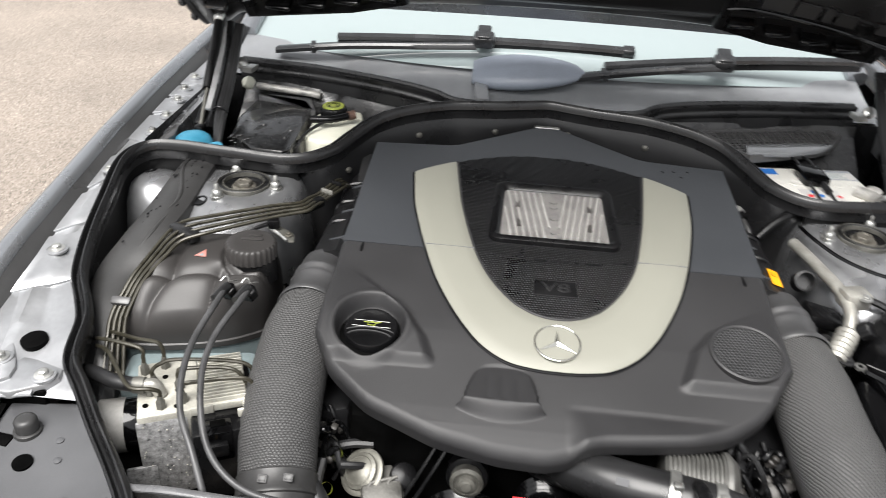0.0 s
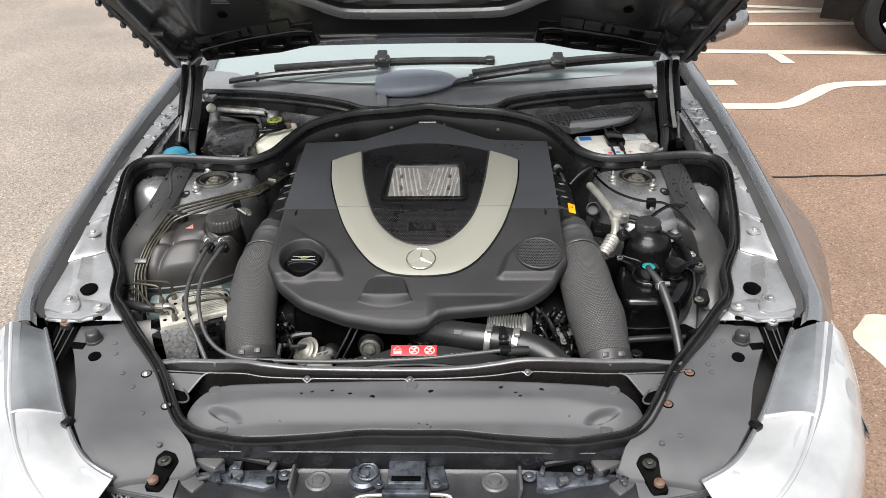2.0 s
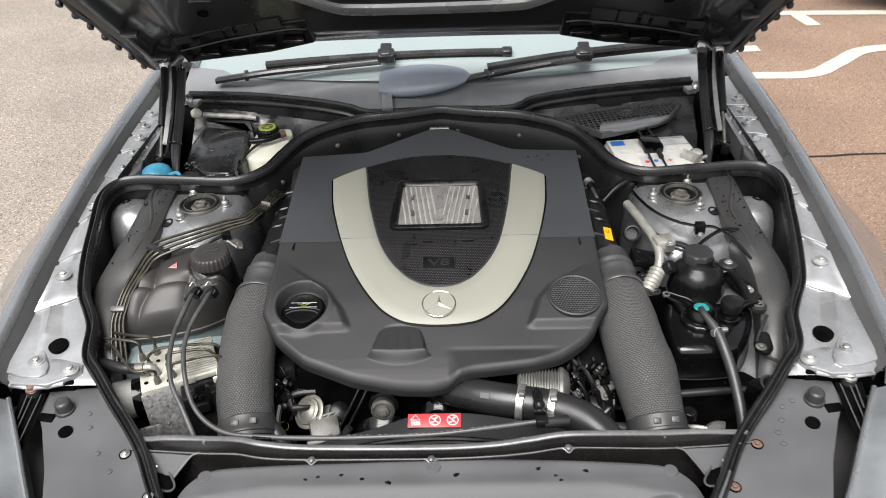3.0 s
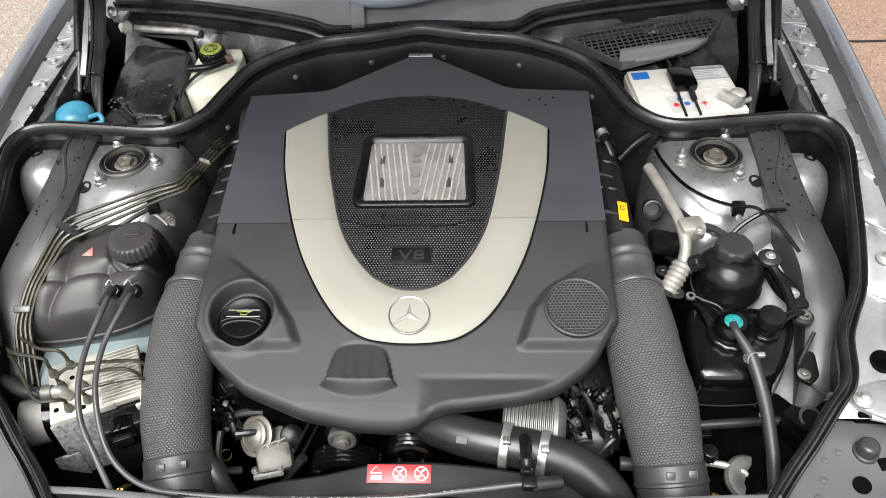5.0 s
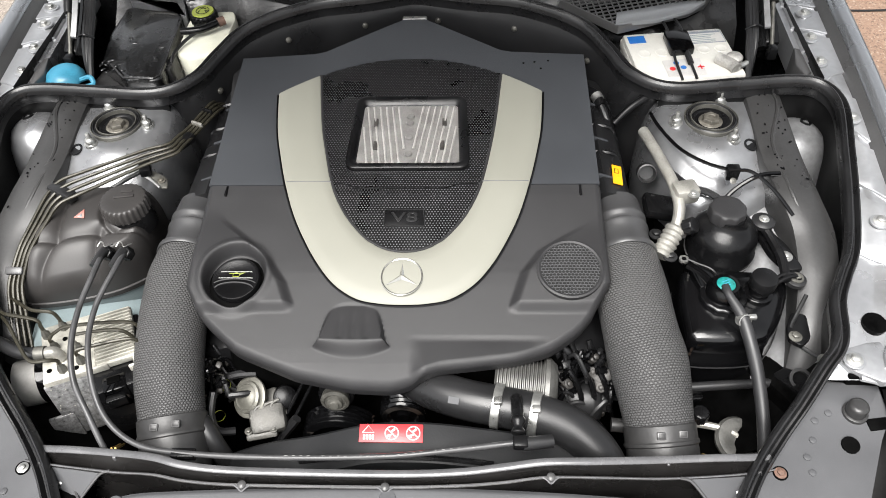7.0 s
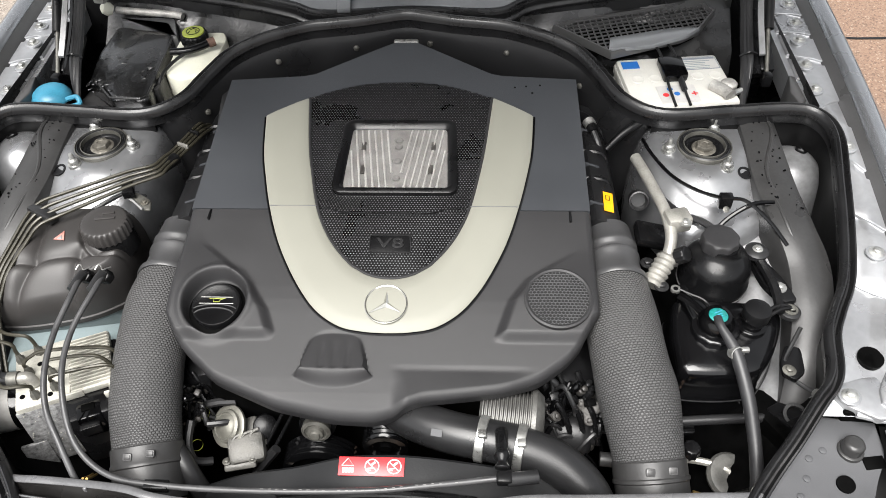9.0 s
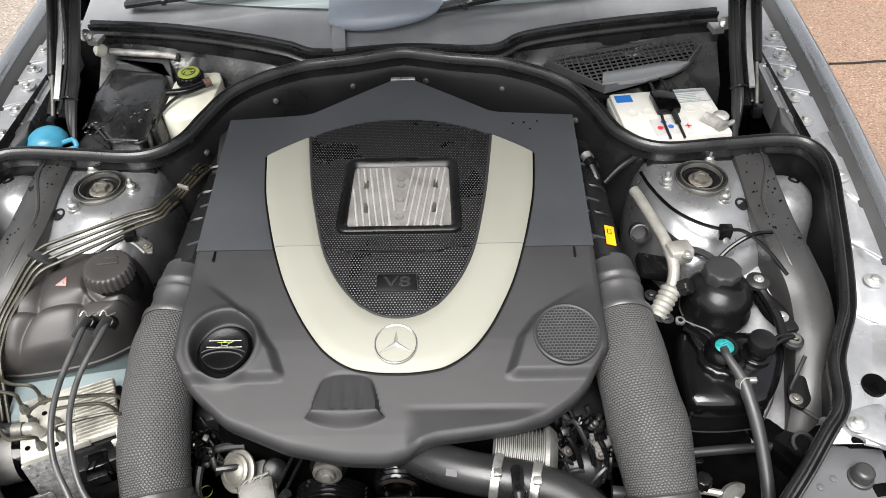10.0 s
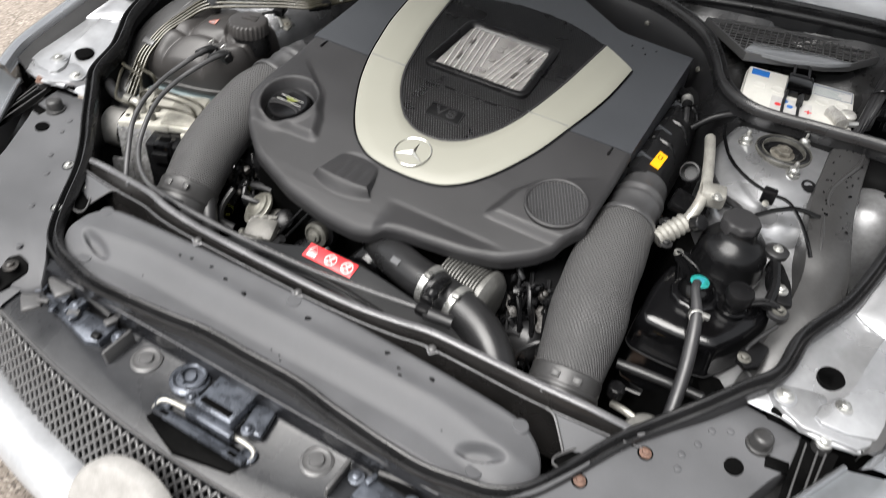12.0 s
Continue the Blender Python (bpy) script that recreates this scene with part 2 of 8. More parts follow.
def ground_material():
    m = material("speckled_asphalt", (0.36, 0.36, 0.36), 0.85, 0, 0.35, 1.6, 160, 0.7, 0.1)
    n, l = m.node_tree.nodes, m.node_tree.links
    p = n["Principled BSDF"]
    tc = n.new("ShaderNodeTexCoord")
    vo = n.new("ShaderNodeTexVoronoi")
    vo.inputs["Scale"].default_value = 165.0
    l.new(tc.outputs["Object"], vo.inputs["Vector"])
    bw = n.new("ShaderNodeSeparateColor")
    l.new(vo.outputs["Color"], bw.inputs[0])
    ramp = n.new("ShaderNodeValToRGB")
    ramp.color_ramp.interpolation = "CONSTANT"
    e = ramp.color_ramp.elements
    e[0].color, e[1].position, e[1].color = (0.115, 0.074, 0.053, 1), 0.14, (0.172, 0.110, 0.077, 1)
    for pos, c in ((0.5, (0.196, 0.126, 0.088, 1)), (0.8, (0.216, 0.146, 0.106, 1)), (0.95, (0.28, 0.215, 0.165, 1))):
        e.new(pos).color = c
    l.new(bw.outputs[0], ramp.inputs[0])
    sep = n.new("ShaderNodeSeparateXYZ")
    l.new(tc.outputs["Object"], sep.inputs[0])
    side = n.new("ShaderNodeMapRange")
    side.inputs["From Min"].default_value, side.inputs["From Max"].default_value = 0.05, -0.05
    l.new(sep.outputs["X"], side.inputs["Value"])
    hs = n.new("ShaderNodeMix")
    hs.data_type, hs.blend_type = "RGBA", "MIX"
    pale = n.new("ShaderNodeValToRGB")
    pale.color_ramp.interpolation = "CONSTANT"
    e = pale.color_ramp.elements
    e[0].color, e[1].position, e[1].color = (0.118, 0.099, 0.083, 1), 0.18, (0.195, 0.166, 0.140, 1)
    for pos, c in ((0.5, (0.228, 0.194, 0.164, 1)), (0.8, (0.27, 0.232, 0.199, 1)), (0.94, (0.36, 0.322, 0.28, 1))):
        e.new(pos).color = c
    l.new(bw.outputs[0], pale.inputs[0])
    l.new(side.outputs[0], hs.inputs["Factor"])
    l.new(ramp.outputs[0], hs.inputs["A"])
    l.new(pale.outputs[0], hs.inputs["B"])
    old = p.inputs["Base Color"].links[0].from_socket
    mul = n.new("ShaderNodeMix")
    mul.data_type, mul.blend_type = "RGBA", "OVERLAY"
    mul.inputs["Factor"].default_value = 0.5
    l.new(hs.outputs["Result"], mul.inputs["A"])
    l.new(old, mul.inputs["B"])
    l.new(mul.outputs["Result"], p.inputs["Base Color"])
    return m


ASPHALT = ground_material()


# ---- mesh helpers ----
def smooth_path(pts, n=8, closed=False):
    """Points along a smooth curve through pts."""
    pts = [Vector(q) for q in pts]
    out, k = [], len(pts)
    for i in range(k if closed else k - 1):
        if closed:
            a, b, c, d = (pts[(i + j) % k] for j in (-1, 0, 1, 2))
        else:
            a, b, c, d = pts[max(i - 1, 0)], pts[i], pts[i + 1], pts[min(i + 2, k - 1)]
        for j in range(n):
            t = j / n
            out.append(0.5 * (2 * b + (c - a) * t + (2 * a - 5 * b + 4 * c - d) * t * t + (3 * b - a - 3 * c + d) * t ** 3))
    if not closed:
        out.append(pts[-1])
    return out


def loft(rings, closed=True, caps=True, bm=None, uv=None, loop=False):
    """Skin over rings of equally many points. closed: each ring closes; loop: the last ring joins the first."""
    bm = bm or bmesh.new()
    rows = [[bm.verts.new(q) for q in r] for r in rings]
    layer = bm.loops.layers.uv.verify() if uv else None
    k, m = len(rows[0]), len(rows)
    for i in range(m if loop else m - 1):
        for j in range(k if closed else k - 1):
            a, b = rows[i], rows[(i + 1) % m]
            f = bm.faces.new((a[j], a[(j + 1) % k], b[(j + 1) % k], b[j]))
            f.smooth = True
            if uv:
                us, vs = uv
                for lp, (x, y) in zip(f.loops, ((j, i), (j + 1, i), (j + 1, i + 1), (j, i + 1))):
                    lp[layer].uv = (us[x], vs[y])
    if caps and closed and not loop:
        bm.faces.new(rows[0][::-1])
        bm.faces.new(rows[-1])
    return bm


def frames(path, up=(0, 0, 1)):
    """Tangent, side and up at each point of a path."""
    out, up = [], Vector(up)
    for i, q in enumerate(path):
        t = (path[min(i + 1, len(path) - 1)] - path[max(i - 1, 0)]).normalized()
        side = t.cross(up)
        if side.length < 1e-4:
            side = Vector((1, 0, 0))
        side.normalize()
        out.append((t, side, side.cross(t)))
    return out


def tube(pts, r, n=6, seg=10, bm=None, raw=False):
    """A round rod or hose along a smooth path; r is a number or a function of 0..1."""
    path = [Vector(q) for q in pts] if raw else smooth_path(pts, n)
    rings, nrm = [], None
    for i, q in enumerate(path):
        t = (path[min(i + 1, len(path) - 1)] - path[max(i - 1, 0)]).normalized()
        if nrm is None:
            nrm = t.orthogonal().normalized()
        nrm = (nrm - t * nrm.dot(t)).normalized()
        bi = t.cross(nrm)
        rad = r(i / (len(path) - 1)) if callable(r) else r
        rings.append([q + (nrm * math.cos(a) + bi * math.sin(a)) * rad for a in (2 * math.pi * j / seg for j in range(seg))])
    return loft(rings, bm=bm)


def sweep(path, profile, bm=None, closed=False):
    """A profile of (side, up) points along a level path."""
    fr = frames(path)
    if closed:
        fr = []
        for i, q in enumerate(path):
            t = (path[(i + 1) % len(path)] - path[i - 1]).normalized()
            s = t.cross(Vector((0, 0, 1))).normalized()
            fr.append((t, s, s.cross(t)))
    rings = [[q + s * a + u * b for a, b in profile] for q, (t, s, u) in zip(path, fr)]
    return loft(rings, bm=bm, loop=closed)


def lathe(profile, at=(0, 0, 0), seg=28, tilt=None, bm=None, caps=True):
    """Turned part: profile of (radius, height), round the z axis of a pose."""
    m = (tilt or Matrix()).copy()
    m.translation = Vector(at)
    rings = [[m @ Vector((r * math.cos(2 * math.pi * j / seg), r * math.sin(2 * math.pi * j / seg), h)) for j in range(seg)] for r, h in profile]
    b = loft(rings, caps=caps, bm=bm)
    return b


def knurled(r, h, at, ribs=18, depth=0.06, tilt=None, dome=0.25, bm=None):
    """A screw cap with ribs round its rim."""
    m = (tilt or Matrix()).copy()
    m.translation = Vector(at)
    k = ribs * 4
    rings = []
    for rr, hh, rib in ((1.0, 0, 1), (1.0, 0.8, 1), (0.95, 0.95, 0.6), (0.86, 1.0, 0), (0.6, 1.0 + dome * 0.1, 0), (0.05, 1.0 + dome * 0.15, 0)):
        rings.append([m @ Vector((r * rr * (1 + depth * rib * (1 if j % 4 in (0, 1) else 0)) * math.cos(2 * math.pi * j / k),
                                  r * rr * (1 + depth * rib * (1 if j % 4 in (0, 1) else 0)) * math.sin(2 * math.pi * j / k), h * hh)) for j in range(k)])
    return loft(rings, bm=bm)


def prism(outline, z0, z1, bevel=0.004, bm=None, lift=None):
    """A plate of that outline with a softened upper edge. lift(x, y): extra height of the top."""
    pts = [Vector((q[0], q[1], 0)) for q in outline]
    k = len(pts)
    area = sum(pts[i].x * pts[(i + 1) % k].y - pts[(i + 1) % k].x * pts[i].y for i in range(k))
    if area < 0:
        pts.reverse()
    nrm = []
    for i in range(k):
        e = (pts[i] - pts[i - 1]).normalized() + (pts[(i + 1) % k] - pts[i]).normalized()
        e = e.normalized() if e.length > 1e-6 else Vector((1, 0, 0))
        nrm.append(Vector((e.y, -e.x, 0)))
    g = lift or (lambda x, y: 0.0)

    def ring(off, z):
        out = []
        for q, nn in zip(pts, nrm):
            w = q - nn * off
            out.append((w.x, w.y, z + g(w.x, w.y)))
        return out

    return loft([ring(0, z0), ring(0, z1 - bevel), ring(bevel * 0.3, z1 - bevel * 0.3), ring(bevel, z1)], bm=bm)


def box(size, at=(0, 0, 0), bevel=0.004, turn=(0, 0, 0), bm=None, taper=1.0, segments=2):
    """A block with softened edges; taper shrinks its top."""
    b = bmesh.new()
    bmesh.ops.create_cube(b, size=1.0)
    for v in b.verts:
        k = taper if v.co.z > 0 else 1.0
        v.co = Vector((v.co.x * size[0] * k, v.co.y * size[1] * k, v.co.z * size[2]))
    if bevel:
        bmesh.ops.bevel(b, geom=b.edges[:], offset=min(bevel, min(size) * 0.45), segments=segments, affect="EDGES", profile=0.5)
    b.transform(pose(*at, *turn))
    for f in b.faces:
        f.smooth = True
    if bm:
        me = bpy.data.meshes.new("tmp")
        b.to_mesh(me)
        bm.from_mesh(me)
        bpy.data.meshes.remove(me)
        b.free()
        return bm
    return b


def bolt(at, r=0.008, tilt=None, bm=None):
    """A flanged hexagon screw."""
    bm = lathe([(r * 1.7, 0), (r * 1.7, r * 0.25), (r * 1.2, r * 0.4)], at, 16, tilt, bm)
    return lathe([(r, r * 0.3), (r, r * 1.0), (r * 0.8, r * 1.15)], at, 6, tilt, bm)


def part(name, bm, mat, parent=None, label=""):
    bmesh.ops.recalc_face_normals(bm, faces=bm.faces[:])
    me = bpy.data.meshes.new(name)
    bm.to_mesh(me)
    bm.free()
    me.materials.append(mat)
    try:
        me.set_sharp_from_angle(angle=radians(42))
    except AttributeError:
        pass
    ob = new(name, me)
    if parent:
        ob.parent = parent
    if label:
        tagged(ob, label)
    return ob


def thing(name, label, category, group="", kind=""):
    return tagged(new(name), label, category, group, kind)


def mirrored(pts, s):
    return [(s * q[0], *q[1:]) for q in pts]


def step(a, b, x):
    t = min(1.0, max(0.0, (x - a) / (b - a)))
    return t * t * (3 - 2 * t)


def interp(table, x):
    """Smooth value at x of a table of (x, value)."""
    if x <= table[0][0]:
        return table[0][1]
    for (a, u), (b, v) in zip(table, table[1:]):
        if x <= b:
            return u + (v - u) * (x - a) / (b - a)
    return table[-1][1]


def rounded_poly(pts, cut):
    out = []
    for i in range(len(pts)):
        p, q, r = (Vector((*pts[j % len(pts)], 0)) for j in (i - 1, i, i + 1))
        a, c = q + (p - q) * cut, q + (r - q) * cut
        out += [a * (1 - t) ** 2 + q * 2 * t * (1 - t) + c * t * t for t in (0, 0.33, 0.67, 1)]
    return out


# ---- ground ----
bm = bmesh.new()
bmesh.ops.create_grid(bm, x_segments=8, y_segments=8, size=400)
tagged(part("ground", bm, ASPHALT), "brown speckled asphalt of a car park", "ground", kind="structure")


def marking(name, pts, width, label):
    path = [Vector((x, y, 0.004)) for x, y in pts]
    path = smooth_path(path, 10) if len(path) > 2 else path
    rings = [[q + s * a for a in (-width / 2, width / 2)] for q, (t, s, u) in zip(path, frames(path))]
    for r in rings:
        for q in r:
            q.z = 0.004
    tagged(part(name, loft(rings, closed=False), LINE_PAINT), label, "road marking", kind="structure")


marking("road_marking", [(1.3, 4.02), (3.9, 3.82)], 0.09, "worn white painted bay line on the asphalt")
marking("road_marking", [(2.405, 3.888), (2.43, 3.66)], 0.10, "short white painted tick joining a bay line")
marking("road_marking", [(1.2, 4.76), (4.2, 4.70)], 0.09, "worn white painted bay line on the asphalt")
marking("road_marking", [(1.5, 5.42), (2.6, 5.36), (3.4, 5.16)], 0.09, "tapering white painted line on the asphalt")
marking("road_marking", [(1.5, 5.18), (3.4, 5.12)], 0.08, "tapering white painted line on the asphalt")
marking("road_marking", [(1.2, 3.235), (1.93, 3.25)], 0.10, "short white painted bar on the asphalt")
marking("road_marking", [(1.1, 3.1), (1.4, 2.86), (1.795, 2.80), (2.10, 2.81), (2.32, 2.98), (2.56, 3.17), (2.95, 3.21), (3.6, 3.22)], 0.10, "curved white painted line of a bay symbol")
disc = [(1.68 + (0.17 + 0.012 * math.sin(5 * a)) * math.cos(a), 0.39 + (0.20 + 0.01 * math.sin(7 * a)) * math.sin(a)) for a in (2 * math.pi * j / 28 for j in range(28))]
tagged(part("road_marking", prism(disc, 0.001, 0.004, 0.001), LINE_PAINT), "rounded white painted patch on the asphalt", "road marking", kind="structure")
joint = [Vector((x, 1.79 + 0.012 * math.sin(x * 3) + 0.006 * math.sin(x * 17), 0.004)) for x in (1.0 + 0.1 * i for i in range(41))]
tagged(part("pavement_joint", loft([[q + Vector((0, -0.007, 0)), q + Vector((0, 0.007, 0))] for q in joint], closed=False), TYRE), "narrow dark joint between two areas of asphalt", "pavement joint", kind="structure")


# ---- car body ----
car = thing("car", "silver grey roadster with its bonnet raised, parked on asphalt", "car")
RIDGE_Z = [(-0.60, 0.775), (-0.53, 0.797), (-0.25, 0.858), (0.1, 0.905), (0.3, 0.925), (0.7, 0.955), (0.95, 0.97)]
SEAL_X = [(-0.80, 0.34), (-0.752, 0.430), (-0.70, 0.465), (-0.634, 0.503), (-0.58, 0.545), (-0.535, 0.585), (-0.484, 0.627), (-0.458, 0.649), (-0.43, 0.662), (-0.38, 0.669), (-0.342, 0.688), (-0.29, 0.716),
          (-0.2, 0.742), (-0.1, 0.76), (0.0, 0.775), (0.06, 0.765), (0.12, 0.735), (0.5, 0.735)]
SEAL_Z = [(-0.80, 0.70), (-0.60, 0.738), (-0.48, 0.785), (-0.38, 0.808), (-0.2, 0.845), (0.0, 0.885), (0.06, 0.893), (0.5, 0.915)]


def ridge_x(y):
    return 0.832 + 0.012 * math.sin((y + 0.5) * 2.2) - 0.05 * step(-0.45, -0.62, y)


def fender(s):
    wheel_y, wheel_z, arch = -0.03, 0.325, 0.365
    rings = []
    for i in range(49):
        y = -0.535 + 1.475 * i / 48
        x, z = ridge_x(y), interp(RIDGE_Z, y)
        b = 0.10 * math.exp(-((y + 0.08) / 0.34) ** 2)
        low = 0.2
        if abs(y - wheel_y) < arch:
            low = max(low, wheel_z + math.sqrt(arch ** 2 - (y - wheel_y) ** 2))
        wall = 0.05 - 0.034 * step(-0.47, -0.51, y)
        prof = [(x - 0.022, z - wall), (x - 0.02, z - 0.012), (x - 0.012, z - 0.002), (x, z), (x + 0.012, z - 0.003), (x + 0.026, z - 0.02),
                (x + 0.038 + b * 0.3, z - 0.06), (x + 0.05 + b, z - 0.13), (x + 0.055 + b, max(low + 0.01, z - 0.25)), (x + 0.045 + b * 0.9, low)]
        rings.append([(s * q, y, h) for q, h in prof])
    return loft(rings, closed=False)


def flange(s):
    rings = []
    for i in range(241):
        y = -0.492 + 1.05 * i / 240
        xo, zo = ridge_x(y) - 0.02, interp(RIDGE_Z, y) - 0.034
        xi, zi = interp(SEAL_X, y) + 0.004, interp(SEAL_Z, y) - 0.012
        lip = 0.5 * (zo + zi)
        rows = [(s * (xo + 0.004), y, zo - 0.02)]
        for k in range(17):
            f = k / 16
            x = xo + (xi - xo) * f
            z = zo + (zi - zo) * f
            if y < -0.30:
                z = zi + (lip - zi) * (1 - step(0.0, 0.35, f)) - 0.006 * step(0.45, 0.6, f) + 0.004 * step(0.3, 0.34, f) * (1 - step(0.4, 0.44, f))
            else:
                z -= 0.006 * step(0.55, 0.7, f)
            rows.append((s * x, y, z))
        rows.append((s * xi, y, zi - 0.06))
        rings.append(rows)
    return loft(rings, closed=False)


for s in (-1, 1):
    fen = part("fender", fender(s), PAINT, car, "silver grey metallic front wing")
    part("gap_strip", loft([[(s * (ridge_x(y) - 0.0205), y, interp(RIDGE_Z, y) - 0.010), (s * (ridge_x(y) - 0.027), y, interp(RIDGE_Z, y) - 0.022),
                             (s * (ridge_x(y) - 0.034), y, interp(RIDGE_Z, y) - 0.032), (s * (ridge_x(y) - 0.036), y, interp(RIDGE_Z, y) - 0.05)]
                            for y in (-0.5 + 0.05 * i for i in range(22))], closed=False), STRIP, fen, "dark gap strip beside the wing edge")
    fl = part("wing_flange", flange(s), PAINT_IN, car, "silver painted inner wing flange with bolts")
    for x, y in ((0.751, -0.449), (0.679, -0.470), (0.778, -0.235), (0.789, -0.018), (0.772, 0.132), (0.774, 0.206), (0.782, 0.285), (0.790, 0.345), (0.792, 0.412)):
        f = (ridge_x(y) - 0.02 - x) / (ridge_x(y) - 0.024 - interp(SEAL_X, y))
        z = (interp(RIDGE_Z, y) - 0.034) * (1 - f) + (interp(SEAL_Z, y) - 0.012) * f - 0.001
        if y < -0.3:
            z = 0.7835 if x > 0.7 else 0.779
        z += 0.0035 * (y > -0.3)
        part("washer", lathe([(0.016, 0), (0.016, 0.003), (0.0135, 0.004), (0.006, 0.004)], (s * x, y, z), 22), PAINT_IN, fl)
        part("bolt", bolt((s * x, y, z + 0.003), 0.0072), STEEL, fl)
    on_flange = lambda x, y, h: (s * x, y, interp(SEAL_Z, y) - 0.012 + (interp(RIDGE_Z, y) - 0.022 - interp(SEAL_Z, y)) * (x - interp(SEAL_X, y) - 0.004) / (ridge_x(y) - 0.024 - interp(SEAL_X, y)) - 0.006 * (1 - step(0.30, 0.45, (x - interp(SEAL_X, y) - 0.004) / (ridge_x(y) - 0.024 - interp(SEAL_X, y)))) + h)
    for y0, y1, lean_out in ((-0.285, -0.165, 0.05), (-0.150, -0.045, 0.05), (-0.035, 0.070, 0.04), (0.082, 0.165, -0.03), (0.172, 0.238, 0.035), (0.248, 0.318, 0.03), (0.328, 0.385, 0.025), (0.395, 0.46, 0.025)):
        lo = [(f, y0 - lean_out * f) for f in (0.04, 0.3, 0.6, 0.9)]
        hi = [(f, y1 - lean_out * f * 0.8 - 0.012 * math.sin(math.pi * f)) for f in (0.9, 0.6, 0.3, 0.04)]
        ring = []
        for f, y in lo + hi:
            ring.append((interp(SEAL_X, y) + 0.012 + (ridge_x(y) - 0.034 - interp(SEAL_X, y)) * f, y))
        edge_ring = lambda k, h: [on_flange(*(Vector((sum(q[0] for q in ring) / 8, sum(q[1] for q in ring) / 8)).lerp(Vector(q), k)), h) for q in ring]
        part("flange_plate", loft([edge_ring(1.0, -0.003), edge_ring(1.0, 0.0028), edge_ring(0.97, 0.0042), edge_ring(0.5, 0.0042), edge_ring(0.02, 0.0042)]), PAINT_IN, fl)
    part("hole", lathe([(0.0185, -0.006), (0.0185, 0.0025), (0.017, 0.003), (0.002, 0.003)], (s * 0.727, -0.407, 0.7865), 24, pose(0, 0, 0, 4, 0, 0)), DARK, fl, "dark round drain hole")
    # folded plates over the end of the flange
    part("bracket_plate", prism(mirrored([(0.806, -0.470), (0.78, -0.501), (0.710, -0.505), (0.672, -0.484), (0.660, -0.468), (0.664, -0.45), (0.71, -0.435), (0.80, -0.42)], s), 0.766, 0.778, 0.003), PAINT_IN, fl)
    part("bracket_plate", prism(mirrored([(0.815, -0.462), (0.796, -0.476), (0.762, -0.488), (0.730, -0.489), (0.721, -0.480), (0.724, -0.460), (0.733, -0.444), (0.752, -0.414), (0.7545, -0.392), (0.758, -0.345), (0.765, -0.285), (0.80, -0.285), (0.812, -0.36)], s), 0.765, 0.7835, 0.0025, lift=lambda x, y: 0.20 * max(0.0, y + 0.44)), PAINT_IN, fl)
    part("plate_fold", tube([(s * 0.785, -0.497, 0.770), (s * 0.735, -0.504, 0.769), (s * 0.685, -0.494, 0.769)], 0.004, 5, 8), PAINT_IN, fl)

SEAL_HALF = [(0.05, 0.313, 0.940), (0.10, 0.301, 0.939), (0.15, 0.292, 0.939), (0.20, 0.283, 0.938), (0.25, 0.261, 0.937), (0.30, 0.234, 0.933), (0.345, 0.20, 0.924), (0.38, 0.15, 0.91), (0.415, 0.09, 0.898), (0.48, 0.052, 0.893),
             (0.60, 0.058, 0.895), (0.70, 0.064, 0.897), (0.752, 0.052, 0.894), (0.774, 0.0, 0.885), (0.76, -0.1, 0.865), (0.742, -0.2, 0.845), (0.716, -0.29, 0.832),
             (0.688, -0.342, 0.822), (0.670, -0.38, 0.813), (0.662, -0.43, 0.801), (0.650, -0.458, 0.795), (0.627, -0.484, 0.788), (0.585, -0.535, 0.770), (0.545, -0.580, 0.754), (0.503, -0.634, 0.743), (0.465, -0.700, 0.731), (0.430, -0.752, 0.723), (0.395, -0.777, 0.720), (0.352, -0.789, 0.720), (0.285, -0.799, 0.720), (0.163, -0.790, 0.720), (0.085, -0.780, 0.720)]
loop = [(0, 0.323, 0.941), *SEAL_HALF, (0, -0.780, 0.720), *[(-x, y, z) for x, y, z in SEAL_HALF[::-1]]]
loop = [(x + 0.006 * step(-0.2, -0.45, y), y, z) for x, y, z in loop]
seal_path = smooth_path(loop, 6, True)
SEAL_PROFILE = [(-0.009, -0.03), (-0.010, -0.007), (-0.0112, -0.001), (-0.0098, 0.0018), (-0.0078, 0.002), (-0.0058, -0.002), (-0.0035, -0.008), (-0.0008, -0.008), (0.0012, 0.002), (0.0028, 0.0058), (0.0050, 0.0068), (0.0076, 0.0045), (0.0102, 0.002), (0.0115, -0.004), (0.0125, -0.010), (0.009, -0.014), (0.009, -0.03)]
part("bonnet_seal", sweep(seal_path, SEAL_PROFILE, closed=True), SEAL, car, "black rubber bonnet seal round the engine bay")
# upright inner walls under the seal
wall = [(0.006, -0.025), (0.016, -0.05), (0.018, -0.10), (0.02, -0.34), (0.012, -0.34), (0.0, -0.12), (-0.006, -0.025)]
side_wall = [(0.005, -0.025), (0.006, -0.05), (0.005, -0.10), (0.0, -0.34), (-0.008, -0.34), (-0.008, -0.12), (-0.006, -0.025)]
n_rear = next(i for i, q in enumerate(seal_path) if q.y < 0.055)
rear_run = seal_path[-n_rear + 1:] + seal_path[:n_rear]
part("bay_wall", sweep(seal_path[n_rear - 1:len(seal_path) - n_rear + 2], side_wall), WALL, car, "black inner wall of the engine bay")
back = [[q + s_ * (a - 0.055 * step(0.42, 0.50, abs(q.x))) + u_ * h for a, h in wall] for q, (t_, s_, u_) in zip(rear_run, frames(rear_run))]
part("firewall_panel", loft(back), WALL_REAR, car, "dark grey plastic firewall panel under the seal")
